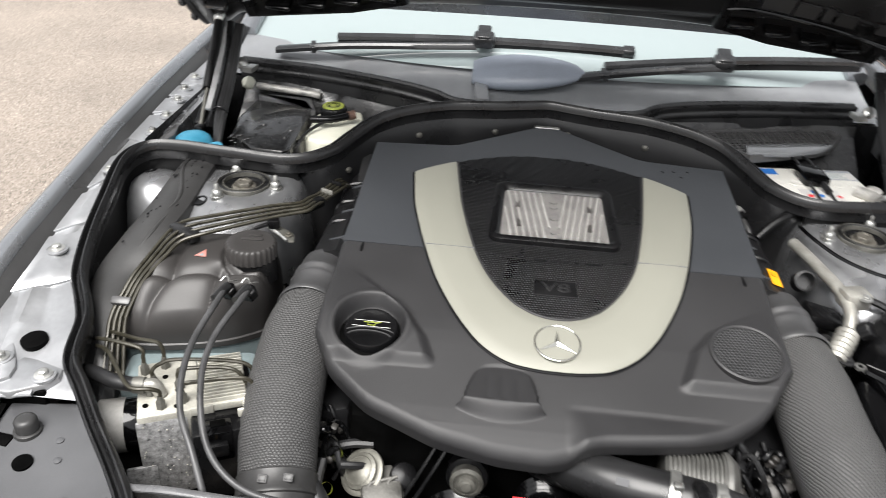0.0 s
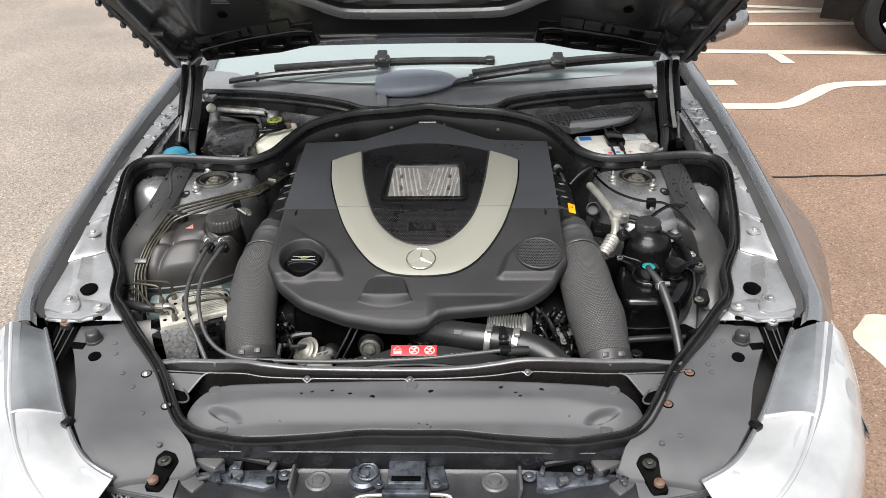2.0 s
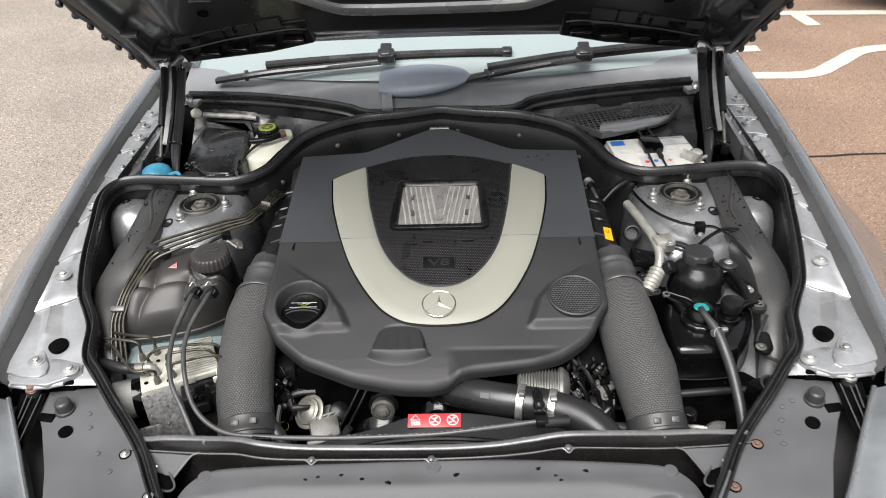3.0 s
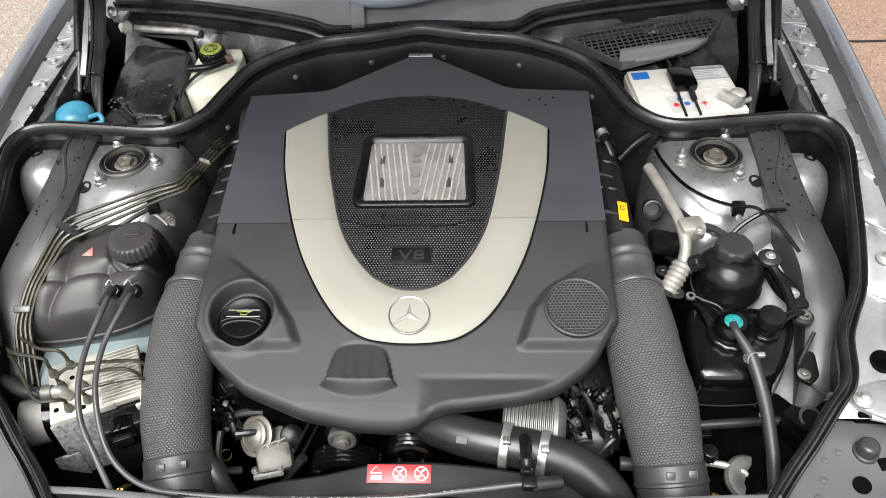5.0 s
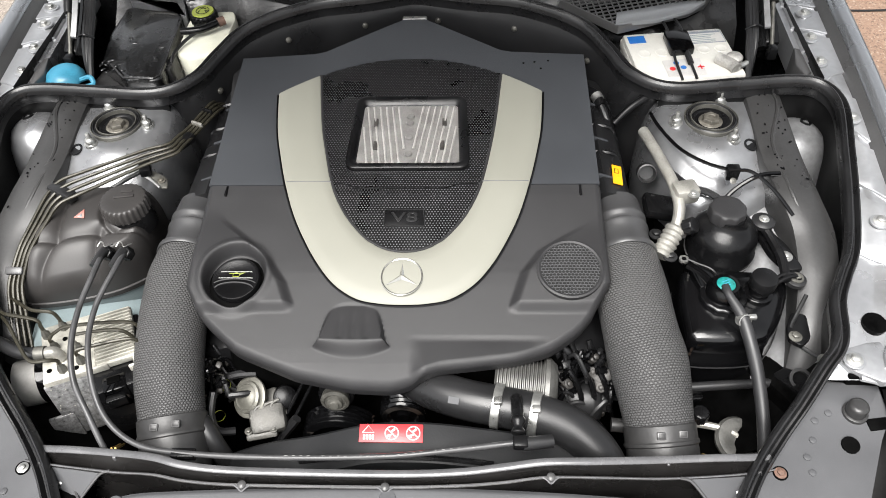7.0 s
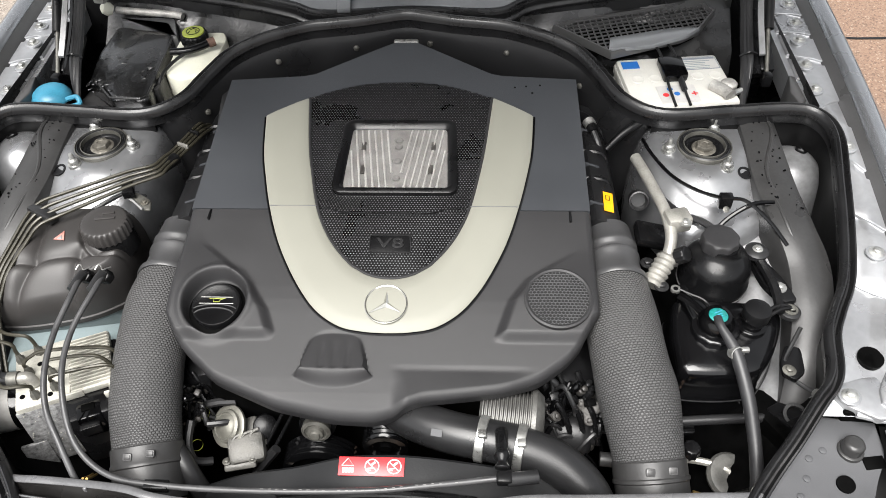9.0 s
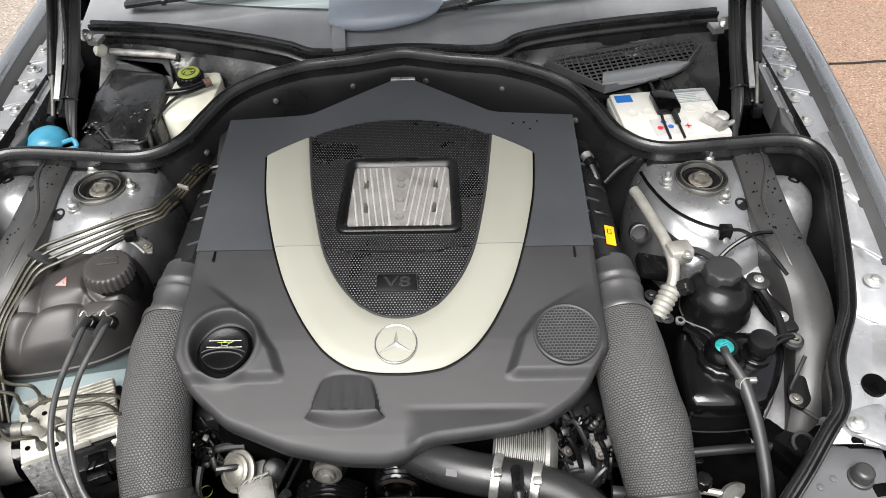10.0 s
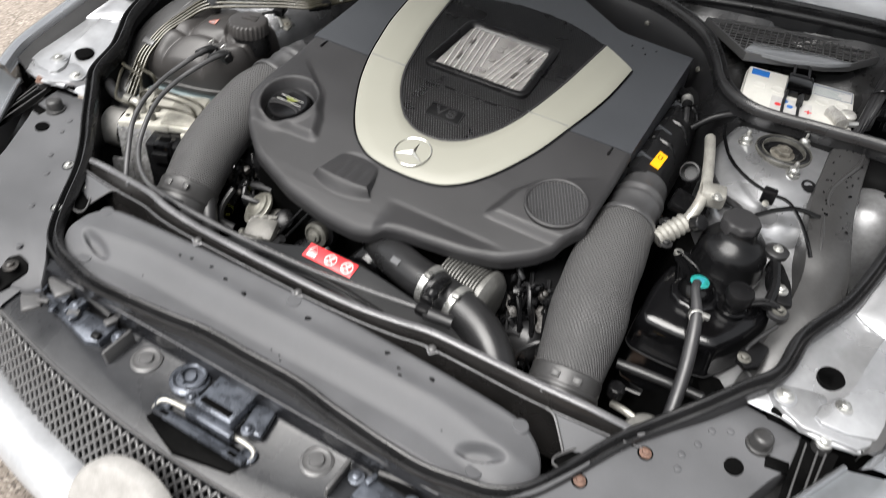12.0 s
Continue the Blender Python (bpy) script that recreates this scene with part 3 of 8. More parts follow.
for q, (t_, s_, u_) in list(zip(rear_run, frames(rear_run)))[8:-8:19]:
    part("wall_stud", lathe([(0.006, 0), (0.006, 0.004), (0.003, 0.006), (0.001, 0.006)], q + s_ * 0.0165 + Vector((0, 0, -0.055)), 10, (s_).to_track_quat("Z", "Y").to_matrix().to_4x4()), PLATED, car)

# front shelves beside the lock panel
for s in (-1, 1):
    out = mirrored([(0.72, -0.490), (0.632, -0.480), (0.583, -0.535), (0.525, -0.605), (0.466, -0.695), (0.428, -0.76), (0.39, -0.80), (0.375, -0.83), (0.395, -0.846), (0.43, -0.856), (0.475, -0.861), (0.512, -0.866), (0.553, -0.842), (0.585, -0.814), (0.625, -0.757), (0.66, -0.66), (0.70, -0.575), (0.716, -0.548), (0.722, -0.53)], s)
    shelf_z = lambda x, y: 0.11 * (y + 0.58) - 0.035 * step(-0.80, -0.905, y) - 0.02 * step(0.46, 0.385, abs(x)) * step(-0.78, -0.83, y)
    dense = []
    for p, q in zip(out, out[1:] + out[:1]):
        dense += [(p[0] + (q[0] - p[0]) * k / 4, p[1] + (q[1] - p[1]) * k / 4) for k in range(4)]
    cx, cy = s * 0.57, -0.70
    rings = [[(x, y, 0.66) for x, y in dense]] + [[(cx + (x - cx) * k, cy + (y - cy) * k, 0.738 - h + shelf_z(cx + (x - cx) * k, cy + (y - cy) * k)) for x, y in dense]
             for k, h in ((1.0, 0.006), (0.992, 0.002), (0.98, 0.0), (0.8, 0.0), (0.6, 0.0), (0.4, 0.0), (0.2, 0.0), (0.01, 0.0))]
    sh = part("shelf", loft(rings), SHELF, car, "dark grey plastic panel behind the headlight")
    on = lambda x, y: (s * x, y, 0.738 + shelf_z(x, y))
    part("hole", lathe([(0.0125, -0.006), (0.0125, 0.0032), (0.001, 0.0034)], on(0.652, -0.584), 20, pose(0, 0, 0, 6, 0, 0)), DARK, sh, "dark round hole")
    part("bump_seat", lathe([(0.0185, -0.004), (0.0178, 0.003), (0.016, 0.004)], on(0.672, -0.535), 22), DUCT, sh)
    part("bump_stop", lathe([(0.0145, 0), (0.0145, 0.018), (0.0125, 0.0215), (0.008, 0.023), (0.001, 0.023)], on(0.672, -0.535), 22), DUCT, sh, "dark grey rubber bump stop")
    part("bump_slot", box((0.03, 0.018, 0.004), on(0.700, -0.552), 0.001, (6, 0, s * 8)), DARK, sh)
    for x, y in ((0.624, -0.545), (0.612, -0.575), (0.578, -0.629), (0.545, -0.665), (0.503, -0.732), (0.448, -0.803)) if s < 0 else ((0.612, -0.548), (0.634, -0.536), (0.602, -0.577), (0.588, -0.602), (0.590, -0.624), (0.458, -0.795), (0.494, -0.779)):
        part("clip", lathe([(0.0052, -0.003), (0.0052, 0.0015), (0.003, 0.0024), (0.001, 0.0025)], on(x, y), 12), SHELF, sh)
    for x, y in ((0.529, -0.631), (0.463, -0.713)) if s < 0 else ((0.546, -0.625), (0.487, -0.705)):
        part("nut_recess", lathe([(0.0105, -0.002), (0.0105, 0.0014), (0.008, 0.0009), (0.001, 0.0009)], on(x, y), 18), DARK, sh)
        part("nut", bolt(on(x, y), 0.0050), RUST if s > 0 else STEEL, sh, "small rusty nut" if s > 0 else "small zinc nut")
    part("edge_clip", box((0.018, 0.022, 0.02), on(0.634, -0.757), 0.004, (0, 0, s * 25)), BLACK, sh)
    # ribbed bracket between flange corner and headlight
    a, b = Vector((s * 0.742, -0.502, 0.754)), Vector((s * 0.728, -0.640, 0.736))
    arm = part("headlight_bracket", loft([[a + Vector((-s * 0.024, 0, 0)), a + Vector((s * 0.024, 0, 0))], [(a + b) / 2 + Vector((-s * 0.022, 0, -0.003)), (a + b) / 2 + Vector((s * 0.022, 0, -0.003))], [b + Vector((-s * 0.016, 0, 0)), b + Vector((s * 0.018, 0, 0))]], closed=False), DARK, car, "black ribbed headlight bracket")
    for x0, x1, y1 in ((-0.018, -0.007, -0.643), (-0.002, 0.007, -0.636), (0.008, 0.018, -0.561)):
        part("bracket_rib", tube([a + Vector((s * x0, -0.008, 0.003)), Vector((b.x + s * x1, y1, interp([(-0.64, 0.739), (-0.50, 0.757)], y1)))], 0.0013, 2, 6), STRIP, arm)
    part("bracket_boss", lathe([(0.0125, -0.01), (0.0125, 0.004), (0.010, 0.006)], a + Vector((0, 0, 0.006)), 18), DUCT, arm)
    part("bracket_bolt", lathe([(0.0115, 0.004), (0.0115, 0.007), (0.008, 0.008), (0.008, 0.013), (0.006, 0.015), (0.001, 0.015)], a + Vector((0, 0, 0.006)), 14), RUST if s < 0 else STEEL, arm, "rusty bolt head" if s < 0 else "zinc bolt head")

# headlights
for s in (-1, 1):
    A = [(0.775, -0.53, 0.766), (0.722, -0.62, 0.748), (0.655, -0.735, 0.722), (0.585, -0.824, 0.703), (0.515, -0.864, 0.690)]
    B = [(0.828, -0.545, 0.796), (0.79, -0.635, 0.776), (0.738, -0.755, 0.742), (0.66, -0.87, 0.704), (0.555, -0.955, 0.655)]
    C = [(0.88, -0.555, 0.74), (0.868, -0.66, 0.705), (0.825, -0.79, 0.665), (0.74, -0.91, 0.625), (0.60, -0.99, 0.585)]
    D = [(0.893, -0.575, 0.62), (0.885, -0.68, 0.575), (0.84, -0.82, 0.535), (0.75, -0.95, 0.495), (0.61, -1.02, 0.465)]
    cols = [smooth_path(mirrored(k, s), 8) for k in (A, B, C, D)]
    rows = [smooth_path([c[i] for c in cols], 8) for i in range(len(cols[0]))]
    hl = part("headlight", loft([r[8:] for r in rows[:17]], closed=False), LENS, car, "large clear headlight with bright reflectors")
    part("front_lens", loft(rows[16:], closed=False), LENS, hl)
    part("lens_shoulder", loft([[q - Vector((0, 0, 0.002 * math.sin(math.pi * j / 8))) for j, q in enumerate(r[:9])] for r in rows[:17]], closed=False), REFLECTOR, hl, "grey translucent inner shoulder of the lens")
    lip = [q + Vector((-s * 0.003, 0.001, 0.002)) for q in cols[0]]
    part("lens_edge", tube(lip, 0.0045, 1, 8, raw=True), PAINT, hl)
    part("lens_side", loft([[q, q + Vector((-s * 0.006, 0, -0.05))] for q in cols[0]], closed=False), STRIP, hl)
    part("lens_ridge", tube([q + Vector((0, 0, -0.001)) for q in cols[1]], 0.0045, 1, 8, raw=True), LENS, hl)
    part("shoulder_step", tube([q + Vector((0, 0, 0.001)) for q in rows[16][:9]], 0.003, 1, 6, raw=True), LENS, hl)
    for j0, j1, i0, i1, mm in ((9, 10, 3, 9, FACET), (10, 12, 5, 8, FACET), (12, 14, 8, 12, FACET), (6, 8, 17, 22, FACET)):
        part("reflector_facet", loft([[r[j0].lerp(r[j1], 0.5 - 0.5 * math.sin(math.pi * (i + 0.4) / (i1 - i0))) + Vector((s * 0.0007, 0, 0.0007)), r[j1] + Vector((s * 0.0007, 0, 0.0007))] for i, r in enumerate(rows[i0:i1])], closed=False), mm, hl)
    part("reflector_wedge", loft([[r[8].lerp(r[5], (1 - i / 22) * 0.8) + Vector((0, 0, 0.0016)), r[8] + Vector((0, 0, 0.0016)), r[8].lerp(r[10], (1 - i / 22) * 0.9) + Vector((s * 0.0010, 0, 0.0014))] for i, r in enumerate(rows[:22])], closed=False), REFLECTOR, hl, "grey moulded wedge along the ridge of the lens")
    part("corner_facet", loft([[r[0].lerp(r[6], 0.15) + Vector((0, 0, 0.0012)), r[0].lerp(r[6 + 2 * i], 0.15 + 0.7 * (i + 1) / 5) + Vector((0, 0, 0.0012))] for i, r in enumerate(rows[26:31])], closed=False), FACET, hl, "grey moulded facet inside the lens")
    part("indicator_slot", lathe([(0.03, 0), (0.026, 0.003), (0.012, 0.005), (0.001, 0.005)], (s * 0.862, -0.70, 0.672), 20, pose(0, 0, 0, 0, s * 65, 0)), REFLECTOR, hl, "dark grey marker recess")

for s in (-1, 1):
    part("headlight_tray", prism(mirrored([(0.42, -0.80), (0.64, -0.46), (0.85, -0.46), (0.862, -0.55), (0.86, -0.66), (0.74, -0.86), (0.56, -0.95), (0.44, -0.93)], s), 0.50, 0.600, 0.01, lift=lambda x, y: 0.117 * step(-0.66, -0.50, y)), DUCT, car, "black tray under the headlight")
for s in (-1, 1):
    part("closing_panel", box((0.16, 0.008, 0.16), (s * 0.75, -0.487, 0.69), 0.003), DARK, car, "black closing panel behind the headlight")
for s in (-1, 1):
    part("corner_filler", prism(mirrored([(0.385, -0.895), (0.50, -0.895), (0.565, -0.945), (0.53, -0.985), (0.43, -0.955)], s), 0.52, 0.590, 0.01), SHELF, car, "dark grey corner panel beside the grille")
# radiator cover and cross member
def slam_span(x):
    u = abs(x - 0.009)
    a = min(1.0, max(0.0, u - 0.32) / 0.112)
    mid = -0.726
    return mid - (0.064 - 0.004 * math.cos(x * 6)) * math.sqrt(1 - a ** 2.1), mid + (0.070 - 0.009 * (u / 0.3) ** 2) * math.sqrt(1 - a ** 3.4)


def slam_z(x, y):
    y0, y1 = slam_span(x)
    u = abs(x - 0.009)
    z = 0.738 - 0.026 * step(-0.700, -0.752, y + 0.02 * step(0.25, 0.4, u)) + 0.004 * step(-0.69, -0.66, y)
    z -= 0.040 * (1 - math.sqrt(max(0.0, 1 - (1 - min(1.0, max(0.0, 0.434 - u) / 0.07)) ** 2))) + 0.010 * (1 - step(0.0, 0.012, y - y0)) + 0.004 * (1 - step(0.0, 0.006, y1 - y))
    z -= 0.013 * (1 - step(0.45, 1.1, math.hypot((u - 0.351) / 0.034, (y + 0.739 - 0.20 * (u - 0.351)) / 0.0105)))
    return z + 0.0015 * math.sin(x * 9)


rings = []
for i in range(341):
    x = 0.009 - 0.4315 * math.cos(math.pi * i / 340)
    y0, y1 = slam_span(x)
    row = [(x, y0 - 0.003, 0.655)] + [(x, y0 + (y1 - y0) * j / 60, slam_z(x, y0 + (y1 - y0) * j / 60)) for j in range(61)] + [(x, y1 + 0.002, 0.655)]
    rings.append(row)
slam = part("radiator_cover", loft(rings, closed=False), SHELF, car, "dark grey moulded radiator top cover with water drops")
for x, y in ((0.004, -0.672), (-0.375, -0.684), (0.389, -0.681), (-0.344, -0.764), (0.364, -0.760)):
    part("plug", lathe([(0.0125, -0.003), (0.0115, 0.0006), (0.0105, 0.0016), (0.001, 0.002)], (x, y, slam_z(x, y)), 20), SHELF, slam)
random.seed(21)
for x, y, r in ((-0.206, -0.692, 0.0026), (-0.186, -0.687, 0.0026), (-0.148, -0.684, 0.0028), (-0.113, -0.692, 0.0032), (-0.069, -0.700, 0.0040), (0.041, -0.687, 0.0042), (0.175, -0.678, 0.0034), (0.202, -0.691, 0.0024),
                (0.210, -0.700, 0.0026), (0.252, -0.682, 0.0036), (0.020, -0.747, 0.0014), (0.036, -0.749, 0.0014), (0.043, -0.756, 0.0015), (-0.24, -0.742, 0.0012), (0.30, -0.735, 0.0012)):
    drop = lathe([(r, -0.001), (r * 0.9, 0.0006), (r * 0.3, 0.0009)], (0, 0, 0), 9)
    for v in drop.verts:
        v.co.x *= 1.0 + 0.25 * math.sin(3 * math.atan2(v.co.y, v.co.x) + x * 40)
    drop.transform(pose(x, y, slam_z(x, y), 0, 0, random.uniform(-30, 40)) @ Matrix.Diagonal((1.45, 0.9, 1.0, 1.0)))
    part("water_mark", drop, BLACK, slam)
upper = smooth_path([(-0.53, -0.600, 0.735), (-0.50, -0.606, 0.741), (-0.46, -0.611, 0.749), (-0.39, -0.618, 0.754), (-0.33, -0.628, 0.762), (-0.28, -0.640, 0.763), (-0.20, -0.645, 0.759), (0.0, -0.646, 0.757), (0.10, -0.643, 0.759), (0.165, -0.637, 0.764), (0.22, -0.632, 0.770), (0.29, -0.629, 0.768), (0.379, -0.621, 0.758), (0.455, -0.615, 0.754), (0.51, -0.609, 0.745), (0.54, -0.603, 0.738)], 8)
lower = smooth_path([(-0.53, -0.618, 0.733), (-0.50, -0.624, 0.736), (-0.46, -0.630, 0.739), (-0.39, -0.639, 0.743), (-0.33, -0.643, 0.745), (-0.28, -0.651, 0.743), (-0.20, -0.656, 0.744), (0.0, -0.656, 0.743), (0.10, -0.653, 0.744), (0.165, -0.648, 0.746), (0.22, -0.642, 0.750), (0.29, -0.640, 0.747), (0.379, -0.638, 0.742), (0.455, -0.632, 0.739), (0.51, -0.625, 0.736), (0.54, -0.618, 0.733)], 8)
rings = []
for a, b in zip(upper, lower):
    rings.append([a + Vector((0, 0.010, -0.10)), a + Vector((0, 0.009, -0.006)), a + Vector((0, 0.004, 0.0)), a + Vector((0, -0.001, 0.001)), a + Vector((0, -0.004, -0.004)), b + Vector((0, 0.006, -0.010)), b + Vector((0, 0.003, -0.004)), b + Vector((0, 0.0, 0.001)), b + Vector((0, -0.004, 0.0)),
                  b + Vector((0, -0.004, -0.008)), b + Vector((0, -0.004, -0.030)), b + Vector((0, -0.006, -0.055)), b + Vector((0, -0.012, -0.09))])
cm = part("cross_member", loft(rings, closed=False), WETPANEL, car, "glossy black front cross member with folded edges")
# Pale strips along both lips paint in the highlights of the edges.
part("folded_edge", sweep([q + Vector((0, 0.0015, 0.0012)) for q in upper], [(-0.0050, -0.004), (-0.0055, -0.0012), (-0.004, 0.0006), (0.0, 0.0012), (0.004, 0.0006), (0.0055, -0.0012), (0.0050, -0.004)]), FOLD, cm, "folded edge with its wet highlight painted pale")
part("folded_edge", tube([q + Vector((0, -0.002, 0.0008)) for q in lower], 0.0012, 1, 6, raw=True), FOLD, cm, "folded edge highlight painted as a pale line")
for x in (-0.202, 0.008, 0.224):
    q = min(lower, key=lambda w: abs(w.x - x)) + Vector((0, -0.002, 0.0008))
    part("fold_notch", tube([q + Vector((-0.011, 0.0, 0.0)), q + Vector((-0.006, -0.003, -0.001)), q + Vector((0.0, -0.007, -0.004)), q + Vector((0.006, -0.003, -0.001)), q + Vector((0.011, 0.0, 0.0))], 0.0017, 4, 6), FOLD, cm)
    part("rail_bolt", lathe([(0.0062, -0.006), (0.0062, 0.002), (0.004, 0.004), (0.001, 0.0045)], q, 12), STRIP, cm, "small grey bolt")
for s in (-1, 1):
    # light folded end of the cross member
    part("end_fold", loft([[(s * 0.412 + 0.006, -0.639, 0.7405), (s * 0.430 + 0.006, -0.655, 0.726), (s * 0.450 + 0.006, -0.674, 0.708)], [(s * 0.455 + 0.006, -0.634, 0.739), (s * 0.458 + 0.006, -0.651, 0.725), (s * 0.460 + 0.006, -0.673, 0.708)], [(s * 0.503 + 0.006, -0.627, 0.736), (s * 0.484 + 0.006, -0.645, 0.722), (s * 0.468 + 0.006, -0.670, 0.707)]], closed=False), SHELF, cm, "grey folded end panel")
    part("fold_edge", tube([(s * 0.400 + 0.006, -0.639, 0.743), (s * 0.414 + 0.006, -0.642, 0.740), (s * 0.430 + 0.006, -0.656, 0.7275), (s * 0.450 + 0.006, -0.675, 0.709)], 0.0022, 5, 6), STRIP, cm)
    part("lip_joint", box((0.006, 0.014, 0.014), (s * 0.390, -0.618, 0.747), 0.002), FOLD, cm)

for s in (-1, 1):
    # looped rim under the seal
    part("end_bracket", prism([(s * x + 0.008, y) for x, y in ((0.512, -0.610), (0.489, -0.613), (0.472, -0.635), (0.438, -0.684), (0.442, -0.698), (0.456, -0.695), (0.52, -0.625))], 0.68, 0.716, 0.002), DARK, cm)
    part("bracket_rim", tube([(s * x + 0.008, y, 0.718) for x, y in ((0.520, -0.608), (0.505, -0.609), (0.489, -0.613), (0.472, -0.634), (0.455, -0.659), (0.438, -0.684), (0.439, -0.696), (0.452, -0.697), (0.462, -0.690))], 0.0019, 5, 6), STRIP, cm)
    part("bracket_bolt", bolt((s * 0.480 + 0.007, -0.645, 0.716), 0.0055), STEEL, cm)

# lock panel in front of the seal
def edge_y(x):
    return -0.925 + 0.235 * x * x


def fold_y(x):
    return -0.896 + 0.5 * min(abs(x), 0.36) ** 2


def edge_z(x):
    return 0.640 + 0.030 * min(1.0, abs(x) / 0.42) ** 2


span = [-0.535 + 1.07 * i / 60 for i in range(61)]
lock_panel = part("lock_panel", loft([[(x, -0.788, 0.700), (x, -0.806, 0.699), (x, -0.807, 0.690), (x, -0.802, 0.652), (x, -0.808, 0.647), (x, fold_y(x), edge_z(x) + 0.003), (x, fold_y(x) - 0.006, edge_z(x) + 0.001), (x, edge_y(x) + 0.008, edge_z(x) - 0.002), (x, edge_y(x), edge_z(x) - 0.006), (x, edge_y(x) - 0.002, edge_z(x) - 0.018), (x, edge_y(x) + 0.02, 0.50)]
                               for x in span], closed=False), PANEL, car, "wet dark grey lock panel over the grille")
part("apron_lip", tube([(x, -0.8065, 0.6995) for x in span[11:50]], 0.0011, 1, 6, raw=True), FOLD, lock_panel)
part("panel_edge", tube([(x, edge_y(x), edge_z(x) - 0.007) for x in span], 0.003, 1, 6, raw=True), STRIP, lock_panel)
lock = part("bonnet_lock", box((0.068, 0.075, 0.030), (0.002, -0.822, 0.662), 0.005), LOCK_METAL, lock_panel, "wet dark steel bonnet lock")
part("lock_front", box((0.085, 0.012, 0.02), (0.002, -0.866, 0.656), 0.003), LOCK_METAL, lock)
part("lock_slot", box((0.052, 0.010, 0.006), (0.002, -0.848, 0.6768), 0.001), DARK, lock)
part("lock_side", lathe([(0.030, 0), (0.030, 0.008), (0.024, 0.012), (0.020, 0.009), (0.012, 0.010), (0.010, 0.016), (0.001, 0.017)], (-0.077, -0.822, 0.648), 24), LOCK_METAL, lock)
part("lock_spring", tube([(-0.070 + 0.018 * math.cos(k), -0.82 + 0.018 * math.sin(k), 0.659 + 0.001 * k) for k in range(12)], 0.0028, 3, 6), LOCK_METAL, lock)
part("lock_ear", box((0.034, 0.05, 0.014), (0.056, -0.825, 0.655), 0.005, (0, 0, 12)), LOCK_METAL, lock)
for x, y in ((-0.047, -0.848), (0.055, -0.846)):
    part("lock_bolt", bolt((x, y, 0.662), 0.006), LOCK_METAL, lock)
part("tray_opening", prism([(-0.088, -0.900), (-0.080, -0.872), (0.072, -0.868), (0.080, -0.890), (0.070, -0.905), (-0.018, -0.922)], 0.630, 0.6475, 0.002), DARK, lock, "dark opening under the lock")
part("tray_bar", box((0.165, 0.014, 0.010), (0.0, -0.886, 0.655), 0.003, (-18, 0, 0)), LOCK_METAL, lock, "wet steel bar with square holes")
for x in (-0.062, 0.062):
    part("bar_hole", box((0.014, 0.007, 0.003), (x, -0.887, 0.6600), 0.001, (-18, 0, 0)), DARK, lock)
part("tray_lip", tube([(-0.088, -0.885, 0.648), (-0.080, -0.866, 0.651), (0.0, -0.862, 0.652), (0.074, -0.862, 0.651), (0.084, -0.880, 0.648)], 0.0035, 5, 8), PALE_ALU, lock)
for x in (-0.082, 0.076):
    part("tray_ear", lathe([(0.013, 0), (0.013, 0.004), (0.009, 0.006), (0.008, 0.002), (0.001, 0.002)], (x, -0.872, 0.647), 18), LOCK_METAL, lock)
random.seed(31)
